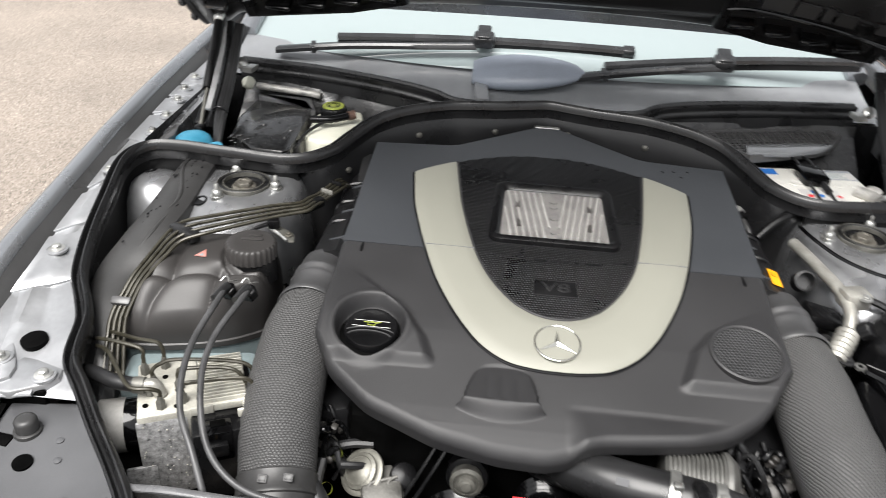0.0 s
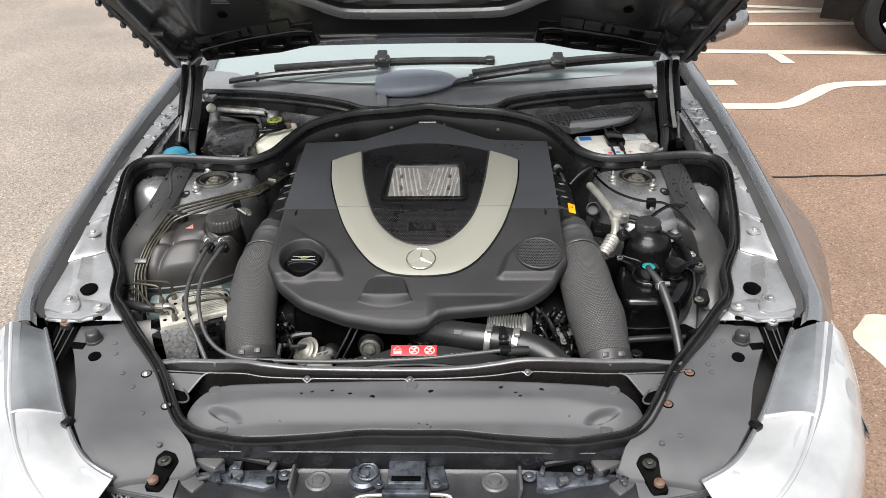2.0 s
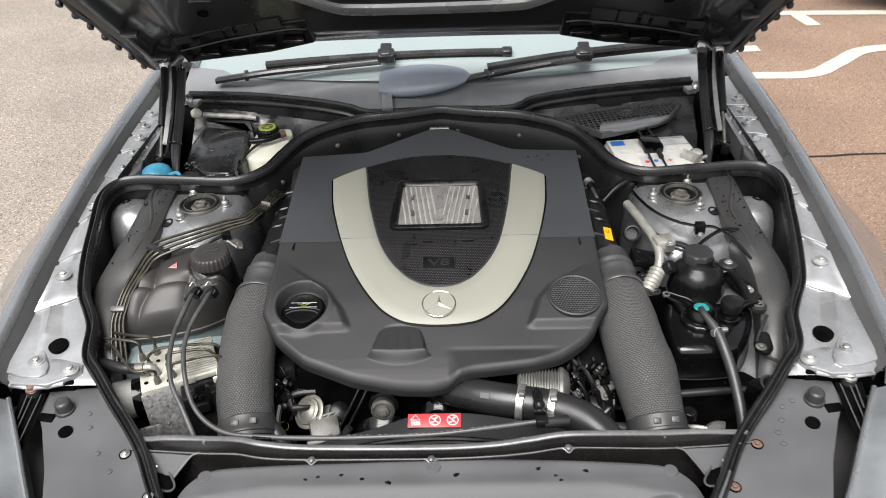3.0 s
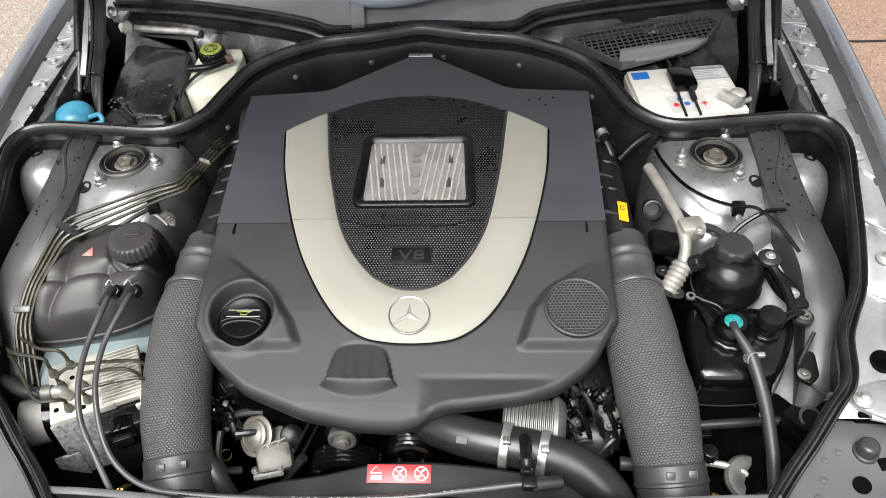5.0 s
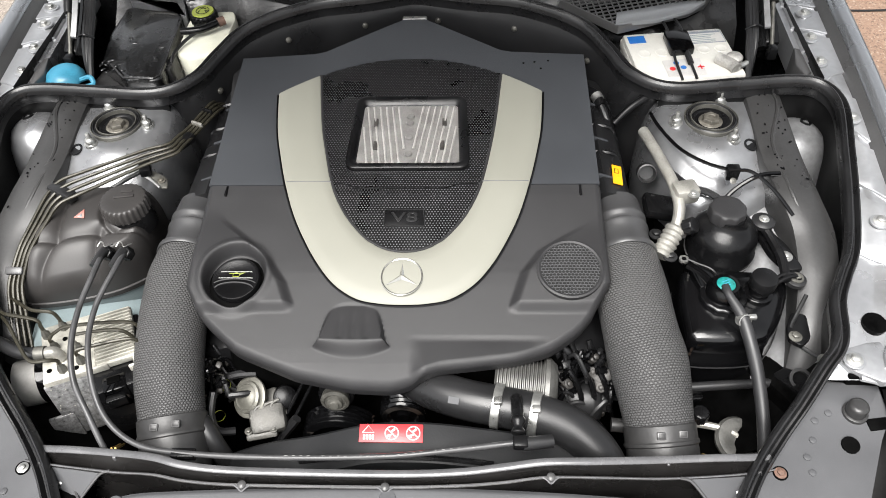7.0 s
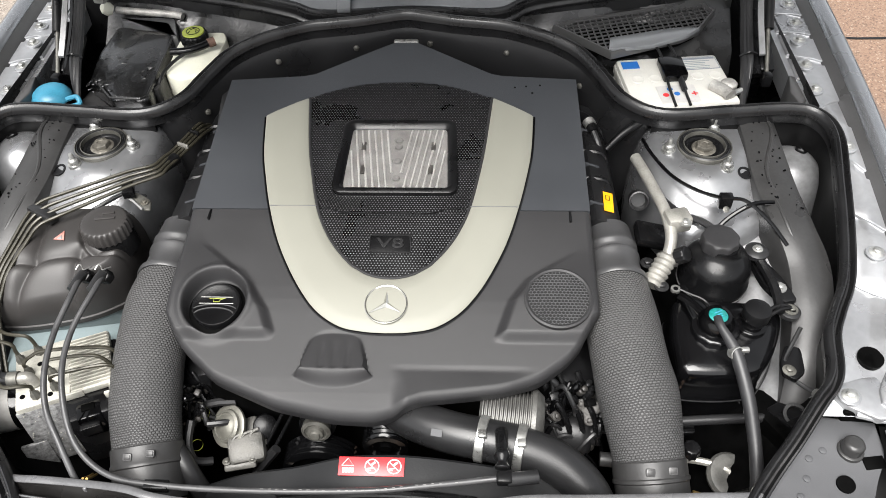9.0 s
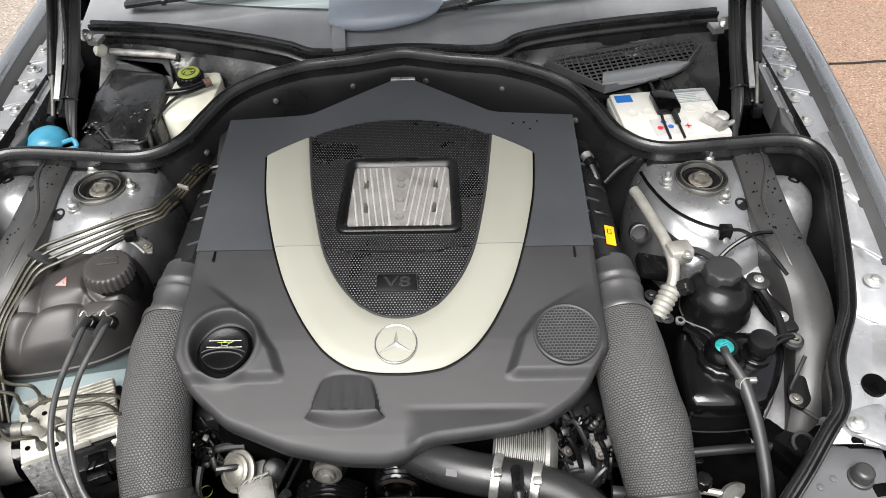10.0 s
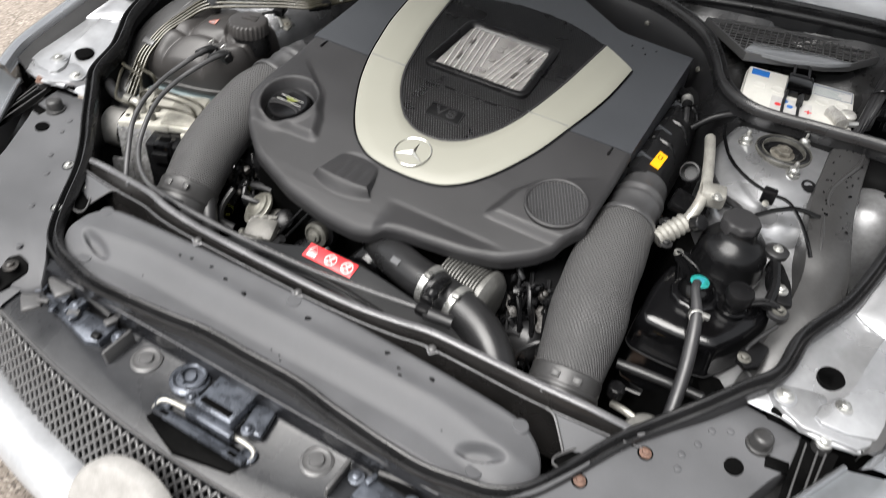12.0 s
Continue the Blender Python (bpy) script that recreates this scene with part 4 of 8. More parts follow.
for s in (-1, 1):
    part("rubber_stop", lathe([(0.024, 0), (0.024, 0.004), (0.020, 0.006), (0.016, 0.004), (0.012, 0.005), (0.010, 0.009), (0.001, 0.010)], (s * 0.160, -0.828, 0.645), 26), STRIP, lock_panel, "round rubber bonnet stop")
    part("stay", box((0.006, 0.055, 0.030), (s * 0.203, -0.838, 0.658), 0.002, (0, s * 8, 0)), STRIP, lock_panel)
    part("stay_bolt", bolt((s * 0.222, -0.822, 0.655), 0.007), LOCK_METAL, lock_panel)
    lb = part("latch_bracket", prism(mirrored([(0.235, -0.812), (0.232, -0.850), (0.252, -0.860), (0.29, -0.852), (0.375, -0.842), (0.388, -0.822), (0.33, -0.815)], s), 0.640, 0.664, 0.008), LOCK_METAL, lock_panel, "wet dark steel latch bracket")
    part("latch_web", box((0.05, 0.03, 0.02), (s * 0.36, -0.808, 0.672), 0.005, (0, 0, s * 25)), STRIP, lock_panel)
    part("latch_web", box((0.045, 0.03, 0.012), (s * 0.385, -0.848, 0.662), 0.004, (0, 0, s * 35)), STRIP, lock_panel)
    part("cable_guide", tube([(s * 0.25, -0.808, 0.672), (s * 0.32, -0.800, 0.680), (s * 0.40, -0.795, 0.688)], 0.006, 5, 8), BLACK, lock_panel)
    for k in range(12):
        x, y = s * random.uniform(0.24, 0.41), random.uniform(-0.85, -0.80)
        part("fitting", box((random.uniform(0.008, 0.022), random.uniform(0.006, 0.016), random.uniform(0.006, 0.016)), (x, y, 0.668 + 0.03 * (abs(x) - 0.24)), 0.002, (0, 0, random.uniform(0, 90))), random.choice((BLACK, LOCK_METAL, STRIP)), lock_panel)
    for x, y in ((0.31, -0.822), (0.385, -0.826), (0.345, -0.808)):
        part("bolt", bolt((s * x, y, 0.672 + 0.03 * (x - 0.3)), 0.0065), LOCK_METAL, lock_panel)
    part("panel_end", loft([[(s * x, max(fold_y(x), -0.845) + 0.012, edge_z(x) + 0.012), (s * x, fold_y(x) - 0.010, edge_z(x) + 0.006), (s * x, edge_y(x) + 0.006, edge_z(x) + 0.003), (s * x, edge_y(x) - 0.002, edge_z(x) - 0.002), (s * x, edge_y(x) - 0.003, edge_z(x) - 0.016)] for x in (0.405 + 0.013 * i for i in range(11))], closed=False), SHELF, lock_panel, "dark grey end of the lock panel")
    well = prism(rounded_poly(mirrored([(0.408, -0.825), (0.416, -0.815), (0.434, -0.813), (0.446, -0.826), (0.446, -0.852), (0.458, -0.874), (0.428, -0.878), (0.422, -0.855)], s), 0.2), 0.66, 0.7415, 0.001, lift=lambda x, y: 0.11 * (y + 0.58) - 0.035 * step(-0.80, -0.905, y) - 0.02 * step(0.46, 0.385, abs(x)) * step(-0.78, -0.83, y))
    part("bolt_well", well, DARK, lock_panel, "dark sunken bolt well")
    part("well_bolt", bolt((s * 0.428, -0.836, 0.705), 0.007), ALU_GRIME, lock_panel, "dull bolt head")
    part("rust_bolt", lathe([(0.0095, 0), (0.0095, 0.006), (0.0075, 0.008), (0.001, 0.009)], (s * 0.440, -0.868, 0.690), 16), RUST, lock_panel, "rusty bolt head")

# grille
gr = part("grille_mesh", bmesh.new(), STRIP, car, "grey diamond grille mesh")
bm = bmesh.new()
for i in range(-36, 37):
    for d in (-1, 1):
        pts = []
        for j in range(9):
            f = j / 8
            x = i * 0.017 + d * f * 0.07
            if abs(x) < 0.53:
                y0, y1 = edge_y(x) - 0.003, -0.985 + 0.36 * x * x
                pts.append((x, y0 + (y1 - y0) * f, edge_z(x) - 0.016 - 0.075 * f))
        if len(pts) > 2:
            tube(pts, 0.003, 1, 5, bm, raw=True)
bm.to_mesh(gr.data)
bm.free()
part("grille_backing", loft([[(x, edge_y(x) + 0.01, edge_z(x) - 0.03), (x, -0.985 + 0.36 * x * x, 0.53), (x, -1.02 + 0.36 * x * x, 0.25)] for x in span], closed=False), BLACK, gr)
bar = [Vector((x, -1.018 + 0.36 * x * x, 0.548)) for x in span[2:-2]]
gb = part("grille_bar", sweep(bar, [(-0.036, 0.004), (-0.034, 0.014), (-0.01, 0.020), (0.02, 0.010), (0.036, -0.012), (0.03, -0.04), (-0.03, -0.03)]), PAINT_IN, car, "silver painted grille bar")
part("badge_disc", lathe([(0.098, 0), (0.098, 0.012), (0.092, 0.022), (0.07, 0.026), (0.001, 0.026)], (-0.02, -1.012, 0.585), 44, pose(0, 0, 0, 62, 0, 0)), LABEL, gb, "large pale round grille badge")

# bumper under lamps and grille
hull = smooth_path([(-0.90, -0.56, 0.5), (-0.88, -0.70, 0.5), (-0.78, -0.92, 0.5), (-0.55, -1.05, 0.5), (0.0, -1.11, 0.5), (0.55, -1.05, 0.5), (0.78, -0.92, 0.5), (0.88, -0.70, 0.5), (0.90, -0.56, 0.5)], 8)
rings = []
for q in hull:
    top = 0.45 + 0.17 * step(0.7, 0.9, abs(q.x))
    c = Vector((q.x, q.y, 0))
    rings.append([c * 0.985 + Vector((0, 0, top)), c + Vector((0, 0, top - 0.02)), c * 1.015 + Vector((0, 0, 0.36)), c * 1.0 + Vector((0, 0, 0.2))])
part("front_bumper", loft(rings, closed=False), PAINT, car, "silver grey front bumper")

# wheels
for s in (-1, 1):
    tw = pose(0, 0, 0, 0, s * 90, 0)
    wh = part("wheel", lathe([(0.325, -0.09), (0.325, 0.09), (0.30, 0.12), (0.24, 0.122), (0.225, 0.10), (0.225, -0.10)], (s * 0.77, -0.03, 0.325), 40, tw), TYRE, car, "black front tyre")
    part("rim", lathe([(0.225, 0.10), (0.21, 0.115), (0.19, 0.06), (0.06, 0.08), (0.001, 0.085)], (s * 0.77, -0.03, 0.325), 30, tw), ALU, wh, "alloy rim")

# cowl, rear seal, windscreen, firewall tray
rear_seal = smooth_path([(-0.70, 0.474, 0.936), (-0.52, 0.450, 0.937), (-0.345, 0.407, 0.934), (-0.25, 0.384, 0.926), (-0.18, 0.374, 0.912), (0.0, 0.41, 0.90), (0.18, 0.378, 0.912), (0.26, 0.408, 0.926), (0.43, 0.436, 0.936), (0.68, 0.474, 0.938)], 8)
part("cowl_seal", sweep(rear_seal, [(0.014, -0.050), (0.012, -0.028), (0.0155, -0.024), (0.0155, -0.020), (0.011, -0.016), (0.010, -0.010), (0.013, -0.005), (0.0125, -0.001), (0.009, 0.0015), (0.007, -0.004), (0.002, -0.004), (-0.001, 0.003), (-0.007, 0.004), (-0.012, -0.003), (-0.012, -0.055)]), SEAL, car, "black ribbed rubber cowl seal")


def base_y(x):
    return 0.497 + 0.145 * (x / 0.75) ** 2


rings = []
for i in range(49):
    x = -0.745 + 1.49 * i / 48
    y0 = interp([(0, 0.42), (0.18, 0.385), (0.26, 0.40), (0.345, 0.42), (0.52, 0.458), (0.75, 0.48)], abs(x))
    rings.append([(x, y0 + (base_y(x) + 0.02 - y0) * j / 12, 0.900 + 0.044 * (j / 12) - 0.004 * math.sin(math.pi * j / 12)) for j in range(13)])
cowl = part("cowl_panel", loft(rings, closed=False), COWL, car, "grey plastic cowl panel under the windscreen")
rings = []
for i in range(33):
    x = -0.74 + 1.48 * i / 32
    k = 1 - (x / 0.74) ** 2
    rings.append([(x * (1 - 0.12 * j / 12), base_y(x) + 0.86 * j / 12, 0.932 + 0.40 * (j / 12) - 0.02 * (j / 12) ** 2 + 0.012 * k) for j in range(13)])
part("windscreen", loft(rings, closed=False), GLASS, car, "tinted windscreen with pale sky reflection put into its colour")
for s in (-1, 1):
    part("windscreen_pillar", tube([(s * 0.745, 0.65, 0.945), (s * 0.70, 1.05, 1.14), (s * 0.655, 1.45, 1.335)], 0.025, 6, 10), PAINT, car, "silver windscreen pillar")
# tray behind the bay for battery and boxes
part("rear_tray", loft([[(x, 0.075, 0.60), (x, 0.20, 0.64), (x, 0.44, 0.66), (x, 0.46, 0.90)] for x in (-0.77, -0.4, 0.0, 0.4, 0.77)], closed=False), BLACK, car, "black scuttle tray behind the engine")
for s in (-1, 1):
    rings = []
    for i in range(25):
        x = 0.20 + 0.49 * i / 24
        w = 0.006 * math.sin(x * 31) + 0.004 * math.sin(x * 57)
        yb = interp([(0.18, 0.385), (0.26, 0.40), (0.345, 0.42), (0.52, 0.452), (0.75, 0.476)], x)
        rings.append([(s * x, yb - 0.012, 0.896), (s * x, yb - 0.022 + w, 0.872), (s * x, yb - 0.055 + w, 0.846), (s * x, yb - 0.10 + w, 0.815), (s * x, yb - 0.115, 0.76)])
    part("plenum_panel", loft(rings, closed=False), PLENUM, car, "wet dark grey plenum panel under the cowl seal")
part("side_tray", loft([[(-0.76, y, 0.62), (-0.755, y, 0.90)] for y in (0.06, 0.3, 0.56)], closed=False), BLACK, car)
part("side_tray", loft([[(0.76, y, 0.62), (0.755, y, 0.90)] for y in (0.06, 0.3, 0.56)], closed=False), BLACK, car)
part("undertray", box((1.5, 1.3, 0.02), (0, -0.15, 0.24), 0.004), DARK, car, "near-black undertray")
def hull_row(y):
    w = 0.905 - 0.10 * step(2.9, 3.4, y) ** 2
    belt = 0.93 - 0.03 * step(2.2, 3.3, y)
    low = 0.22
    if abs(y - 2.52) < 0.365:
        low = max(low, 0.325 + math.sqrt(0.365 ** 2 - (y - 2.52) ** 2))
    half = [(w - 0.01, low), (w, max(low + 0.005, 0.45)), (w + 0.005, max(low + 0.01, 0.70)), (w - 0.03, belt - 0.06), (w - 0.09, belt), (w - 0.3, belt + 0.02)]
    return [(x, y, z) for x, z in half] + [(-x, y, z) for x, z in half[::-1]]


part("rear_body", loft([hull_row(0.945 + 2.4 * i / 40) for i in range(41)], closed=False), PAINT, car, "silver grey doors and tail")
part("tail_panel", loft([[(x, 3.346, 0.25), (x, 3.40, 0.5), (x, 3.346, 0.90)] for x in (-0.80, -0.4, 0.0, 0.4, 0.80)], closed=False), PAINT, car)
part("underbody", box((1.7, 2.5, 0.02), (0, 2.1, 0.23), 0.004), DARK, car)
roof = [(1.32, 1.33, 0.60), (1.5, 1.36, 0.60), (1.9, 1.355, 0.60), (2.2, 1.31, 0.58), (2.75, 0.95, 0.70)]
part("roof", loft([[(-w, y, z - 0.02), (-w * 0.8, y, z), (0, y, z + 0.012), (w * 0.8, y, z), (w, y, z - 0.02)] for y, z, w in roof[:4]], closed=False), PAINT, car, "silver grey roof")
part("rear_window", loft([[(-0.56, 2.2, 1.30), (0, 2.2, 1.32), (0.56, 2.2, 1.30)], [(-0.66, 2.72, 0.95), (0, 2.78, 0.96), (0.66, 2.72, 0.95)]], closed=False), GLASS, car)
for s in (-1, 1):
    part("side_window", loft([[(s * 0.84, y0, 0.93), (s * 0.60, y1, z1)] for y0, y1, z1 in ((0.75, 1.32, 1.31), (1.3, 1.5, 1.34), (1.8, 1.9, 1.335), (2.3, 2.2, 1.29), (2.7, 2.25, 1.28))], closed=False), GLASS, car)
    tw = pose(0, 0, 0, 0, s * 90, 0)
    wr = part("wheel", lathe([(0.325, -0.09), (0.325, 0.09), (0.30, 0.12), (0.24, 0.122), (0.225, 0.10), (0.225, -0.10)], (s * 0.77, 2.52, 0.325), 40, tw), TYRE, car, "black rear tyre")
    part("rim", lathe([(0.225, 0.10), (0.21, 0.115), (0.19, 0.06), (0.06, 0.08), (0.001, 0.085)], (s * 0.77, 2.52, 0.325), 30, tw), ALU, wr, "alloy rim")
mir = part("door_mirror", lathe([(0.02, -0.12), (0.07, -0.10), (0.085, -0.03), (0.075, 0.05), (0.05, 0.09), (0.005, 0.105)], (0, 0, 0), 24), PAINT, car, "silver grey door mirror")
mir.matrix_basis = pose(1.00, 0.95, 1.005, 0, 80, 12) @ Matrix.Diagonal((0.75, 1.0, 1.0, 1.0))
part("mirror_arm", tube([(0.86, 0.98, 0.95), (0.93, 0.96, 0.97)], 0.02, 3, 8), BLACK, car)

# raised bonnet: v runs from the hinge to the front edge, w stands out of its underside
OPEN = radians(48)
DV, NW = Vector((0, -math.cos(OPEN), math.sin(OPEN))), Vector((0, -math.sin(OPEN), -math.cos(OPEN)))


def bonnet_at(u, v, w):
    return Vector((u, 0.44, 1.03)) + DV * v + NW * w


def half_width(v):
    return min(0.755 + 0.22 * v, 0.83) - 0.10 * step(0.75, 1.15, v)


def rear_edge(u):
    return 0.105 - 0.10 * (abs(u) / 0.76) ** 2.2


def relief(f, v, u):
    w = 0.022 * step(0.90, 0.95, abs(f)) * (1 - step(0.985, 1.0, abs(f)))
    w += 0.014 * step(0.14, 0.17, v) * (1 - step(0.78, 0.84, abs(f)))
    w -= 0.05 * step(0.315, 0.33, v - 0.6 * max(0.0, abs(u) - 0.17)) * (1 - step(0.30, 0.34, abs(u))) * (1 - step(0.75, 0.8, v))
    return w


rings = []
for i in range(81):
    f = -1 + 2 * i / 80
    f = math.copysign(abs(f) ** 0.8, f)
    row = []
    for j in range(81):
        g = j / 80
        u0 = f * half_width(0.5)
        v = rear_edge(u0) + (1.12 - rear_edge(u0)) * g
        u = f * half_width(v)
        row.append(bonnet_at(u, v, relief(f, v, u) - 0.02 * step(0.02, 0.0, g)))
    rings.append(row)
bon = part("bonnet", loft(rings, closed=False), BONNET, car, "raised bonnet with a satin black lining")
rings = [[bonnet_at(f / 16 * half_width(v), v, -0.03 - 0.02 * (1 - (f / 16) ** 2)) for v in (0.02 + 1.12 * j / 20 for j in range(21))] for f in range(-16, 17)]
part("outer_skin", loft(rings, closed=False), PAINT, bon, "silver grey outer skin")
brace = [(-0.42, 0.40), (-0.33, 0.350), (-0.235, 0.285), (-0.175, 0.270), (0.0, 0.267), (0.175, 0.270), (0.235, 0.285), (0.33, 0.350), (0.42, 0.40)]
spine = smooth_path([(u, v, 0) for u, v in brace], 6)
part("brace", loft([[bonnet_at(q.x, q.y + d, w) for d, w in ((-0.021, 0.004), (-0.016, 0.022), (0.0, 0.026), (0.016, 0.022), (0.022, 0.004))] for q in spine], closed=False), BRACE, bon, "satin grey transverse brace under the bonnet")
part("recess_edge", tube([bonnet_at(u, 0.352, 0.012) for u in (-0.15, -0.05, 0.05, 0.15)], 0.002, 3, 6), BRACE, bon)
for k in range(5):
    part("label_bar", box((0.05 - 0.006 * (k % 3), 0.0022, 0.0006), bonnet_at(-0.525, 0.322 + 0.007 * k, 0.0155), 0, (-42 - 90 + 180, 0, 0)), BRACE, bon)
for s in (-1, 1):
    part("edge_seal", tube([bonnet_at(s * (half_width(v) + 0.004), v, 0.0 + 0.008 * (k % 2)) for k, v in enumerate(0.0 + 0.055 * i for i in range(18))], 0.013, 4, 8), RUBBER, bon, "black clipped edge seal")
    quad = [(0.30, 0.235), (0.30, 0.13), (0.42, 0.088), (0.655, 0.045), (0.66, 0.155), (0.52, 0.20)]
    mid = Vector((0.47, 0.14))
    ring = lambda k, w: [bonnet_at(s * (mid.x + (u - mid.x) * k), mid.y + (v - mid.y) * k, w) for u, v in quad]
    vb = part("vent_box", loft([ring(1.0, -0.01), ring(1.0, 0.012), ring(0.97, 0.018), ring(0.88, 0.018), ring(0.84, 0.008), ring(0.3, 0.006)]), BLACK, bon, "black plastic vent box hanging from the bonnet")
    part("vent_rib", tube([bonnet_at(s * 0.31, 0.195, 0.02), bonnet_at(s * 0.36, 0.20, 0.022), bonnet_at(s * 0.50, 0.165, 0.022), bonnet_at(s * 0.645, 0.11, 0.02)], 0.004, 6, 8), GLOSS, vb)
    for k in range(4):
        part("vent_cell", box((0.055, 0.03, 0.012), bonnet_at(s * (0.35 + 0.075 * k), 0.15 - 0.018 * k, 0.012), 0.004, (42, 0, s * 12)), GLOSS, vb)
    for u0, u1, h in ((0.365, 0.425, 0.026), (0.43, 0.475, 0.022), (0.487, 0.505, 0.022), (0.515, 0.555, 0.018), (0.60, 0.645, 0.012)):
        top = lambda u: 0.222 - 0.24 * (u - 0.36)
        part("vent_tooth", loft([[bonnet_at(s * u, top(u) + e, w) for e, w in ((-0.012, 0.021), (h, 0.019), (h, 0.015), (-0.012, 0.015))] for u in (u0, u1)]), RUBBER, vb, "black tooth of the vent edge")
    part("bonnet_hole", lathe([(0.013, 0), (0.013, 0.002), (0.001, 0.0025)], bonnet_at(s * 0.535, 0.272, 0.016), 18, pose(0, 0, 0, 138, 0, 0)), DARK, bon)
    for k in range(16):
        v = 0.03 + 0.05 * k
        part("edge_clip", box((0.014, 0.02, 0.016), bonnet_at(s * (half_width(v) + 0.014), v, 0.012), 0.004, (42, 0, 0)), RUBBER, bon)
    for v in (0.10, 0.22):
        part("hinge_tab", box((0.05, 0.02, 0.012), bonnet_at(s * (half_width(v) - 0.075), v, 0.03), 0.004, (42, 0, s * 20)), BONNET, bon)
    hinge = part("hinge_arm", tube([(s * 0.685, 0.20, 0.87), (s * 0.688, 0.32, 0.94), (s * 0.70, 0.42, 1.03)], 0.011, 5, 8), BLACK, bon, "black bonnet hinge arm")
    plate = smooth_path([(s * 0.690, 0.215, 0.905), (s * 0.690, 0.27, 0.945), (s * 0.698, 0.35, 0.995), (s * 0.708, 0.41, 1.045)], 5)
    part("hinge_plate", loft([[q + Vector((s * a, 0, h)) for a, h in ((-0.005, 0.0), (-0.005, 0.004), (0.006, 0.005), (0.006, 0.001))] for q in plate]), DIM_SILVER, hinge, "dull silver hinge plate")
    part("hinge_pin", lathe([(0.013, 0), (0.013, 0.006), (0.008, 0.009), (0.001, 0.010)], (s * 0.672, 0.388, 0.952), 18, pose(0, 0, 0, 50, 0, 0)), STEEL, hinge, "bright hinge pin")
    part("hinge_tongue", prism(mirrored([(0.640, 0.40), (0.662, 0.40), (0.668, 0.372), (0.645, 0.368)], s), 0.938, 0.950, 0.003), STEEL, hinge)
    part("hinge_foot", box((0.03, 0.12, 0.06), (s * 0.705, 0.27, 0.88), 0.006, (25, 0, 0)), BLACK, hinge)
    for o in (0.0, 0.011, 0.019):
        part("cable", tube([(s * (0.650 + o * 0.3), 0.135 + o, 0.845), (s * (0.655 + o * 0.6), 0.20, 0.895), (s * (0.662 + o * 0.6), 0.29, 0.945), (s * (0.672 + o * 0.5), 0.41, 1.03)], 0.0065, 6, 8), RUBBER, hinge)
    part("cable_tie", tube([(s * 0.648, 0.214, 0.905), (s * 0.664, 0.210, 0.917), (s * 0.680, 0.216, 0.909)], 0.0022, 4, 6), BLACK, hinge)
    part("hinge_foot_plate", prism(mirrored([(0.735, 0.085), (0.748, 0.10), (0.748, 0.175), (0.738, 0.18), (0.726, 0.125)], s), 0.82, 0.885, 0.003), STRIP, hinge, "dark upright bracket")


# ---- engine cover ----
PROFILE = [(-0.535, 0.752), (-0.51, 0.768), (-0.48, 0.782), (-0.42, 0.801), (-0.34, 0.826), (-0.26, 0.843), (-0.175, 0.861), (-0.12, 0.866), (0.05, 0.886), (0.155, 0.895), (0.26, 0.907), (0.30, 0.909)]
FRONT = [(-0.333, -0.355), (-0.322, -0.388), (-0.30, -0.415), (-0.244, -0.461), (-0.15, -0.496), (-0.063, -0.511), (0.0, -0.513), (0.035, -0.504), (0.069, -0.490), (0.12, -0.484), (0.187, -0.475), (0.24, -0.457), (0.285, -0.426), (0.315, -0.388), (0.333, -0.351)]
SEAM = -0.175


def profile(y):
    a = interp(PROFILE, y)
    return 0.5 * a + 0.25 * interp(PROFILE, y - 0.02) + 0.25 * interp(PROFILE, y + 0.02)


def front_y(x):
    return 0.5 * interp(FRONT, x) + 0.25 * (interp(FRONT, x - 0.012) + interp(FRONT, x + 0.012))


def back_y(x):
    a = abs(x)
    return interp([(0, 0.272), (0.02, 0.270), (0.17, 0.172), (0.19, 0.166), (0.333, 0.155)], a)


TRIM_EDGE = [(-0.394, 0.0), (-0.392, 0.03), (-0.379, 0.075), (-0.34, 0.125), (-0.28, 0.165), (-0.173, 0.206), (-0.10, 0.225)]


def cover_z(x, y):
    edge = interp(TRIM_EDGE, y) if y > -0.394 else -0.03
    return profile(y) + (moulding(x, y) - profile(y)) * step(edge + 0.002, edge + 0.014, abs(x - 0.009))


PAD_L = [(-0.39, 0.162), (-0.357, 0.176), (-0.318, 0.205), (-0.277, 0.248), (-0.245, 0.287), (-0.20, 0.31)]
PAD_R = [(-0.395, 0.177), (-0.341, 0.196), (-0.302, 0.224), (-0.277, 0.261), (-0.252, 0.299), (-0.20, 0.33)]


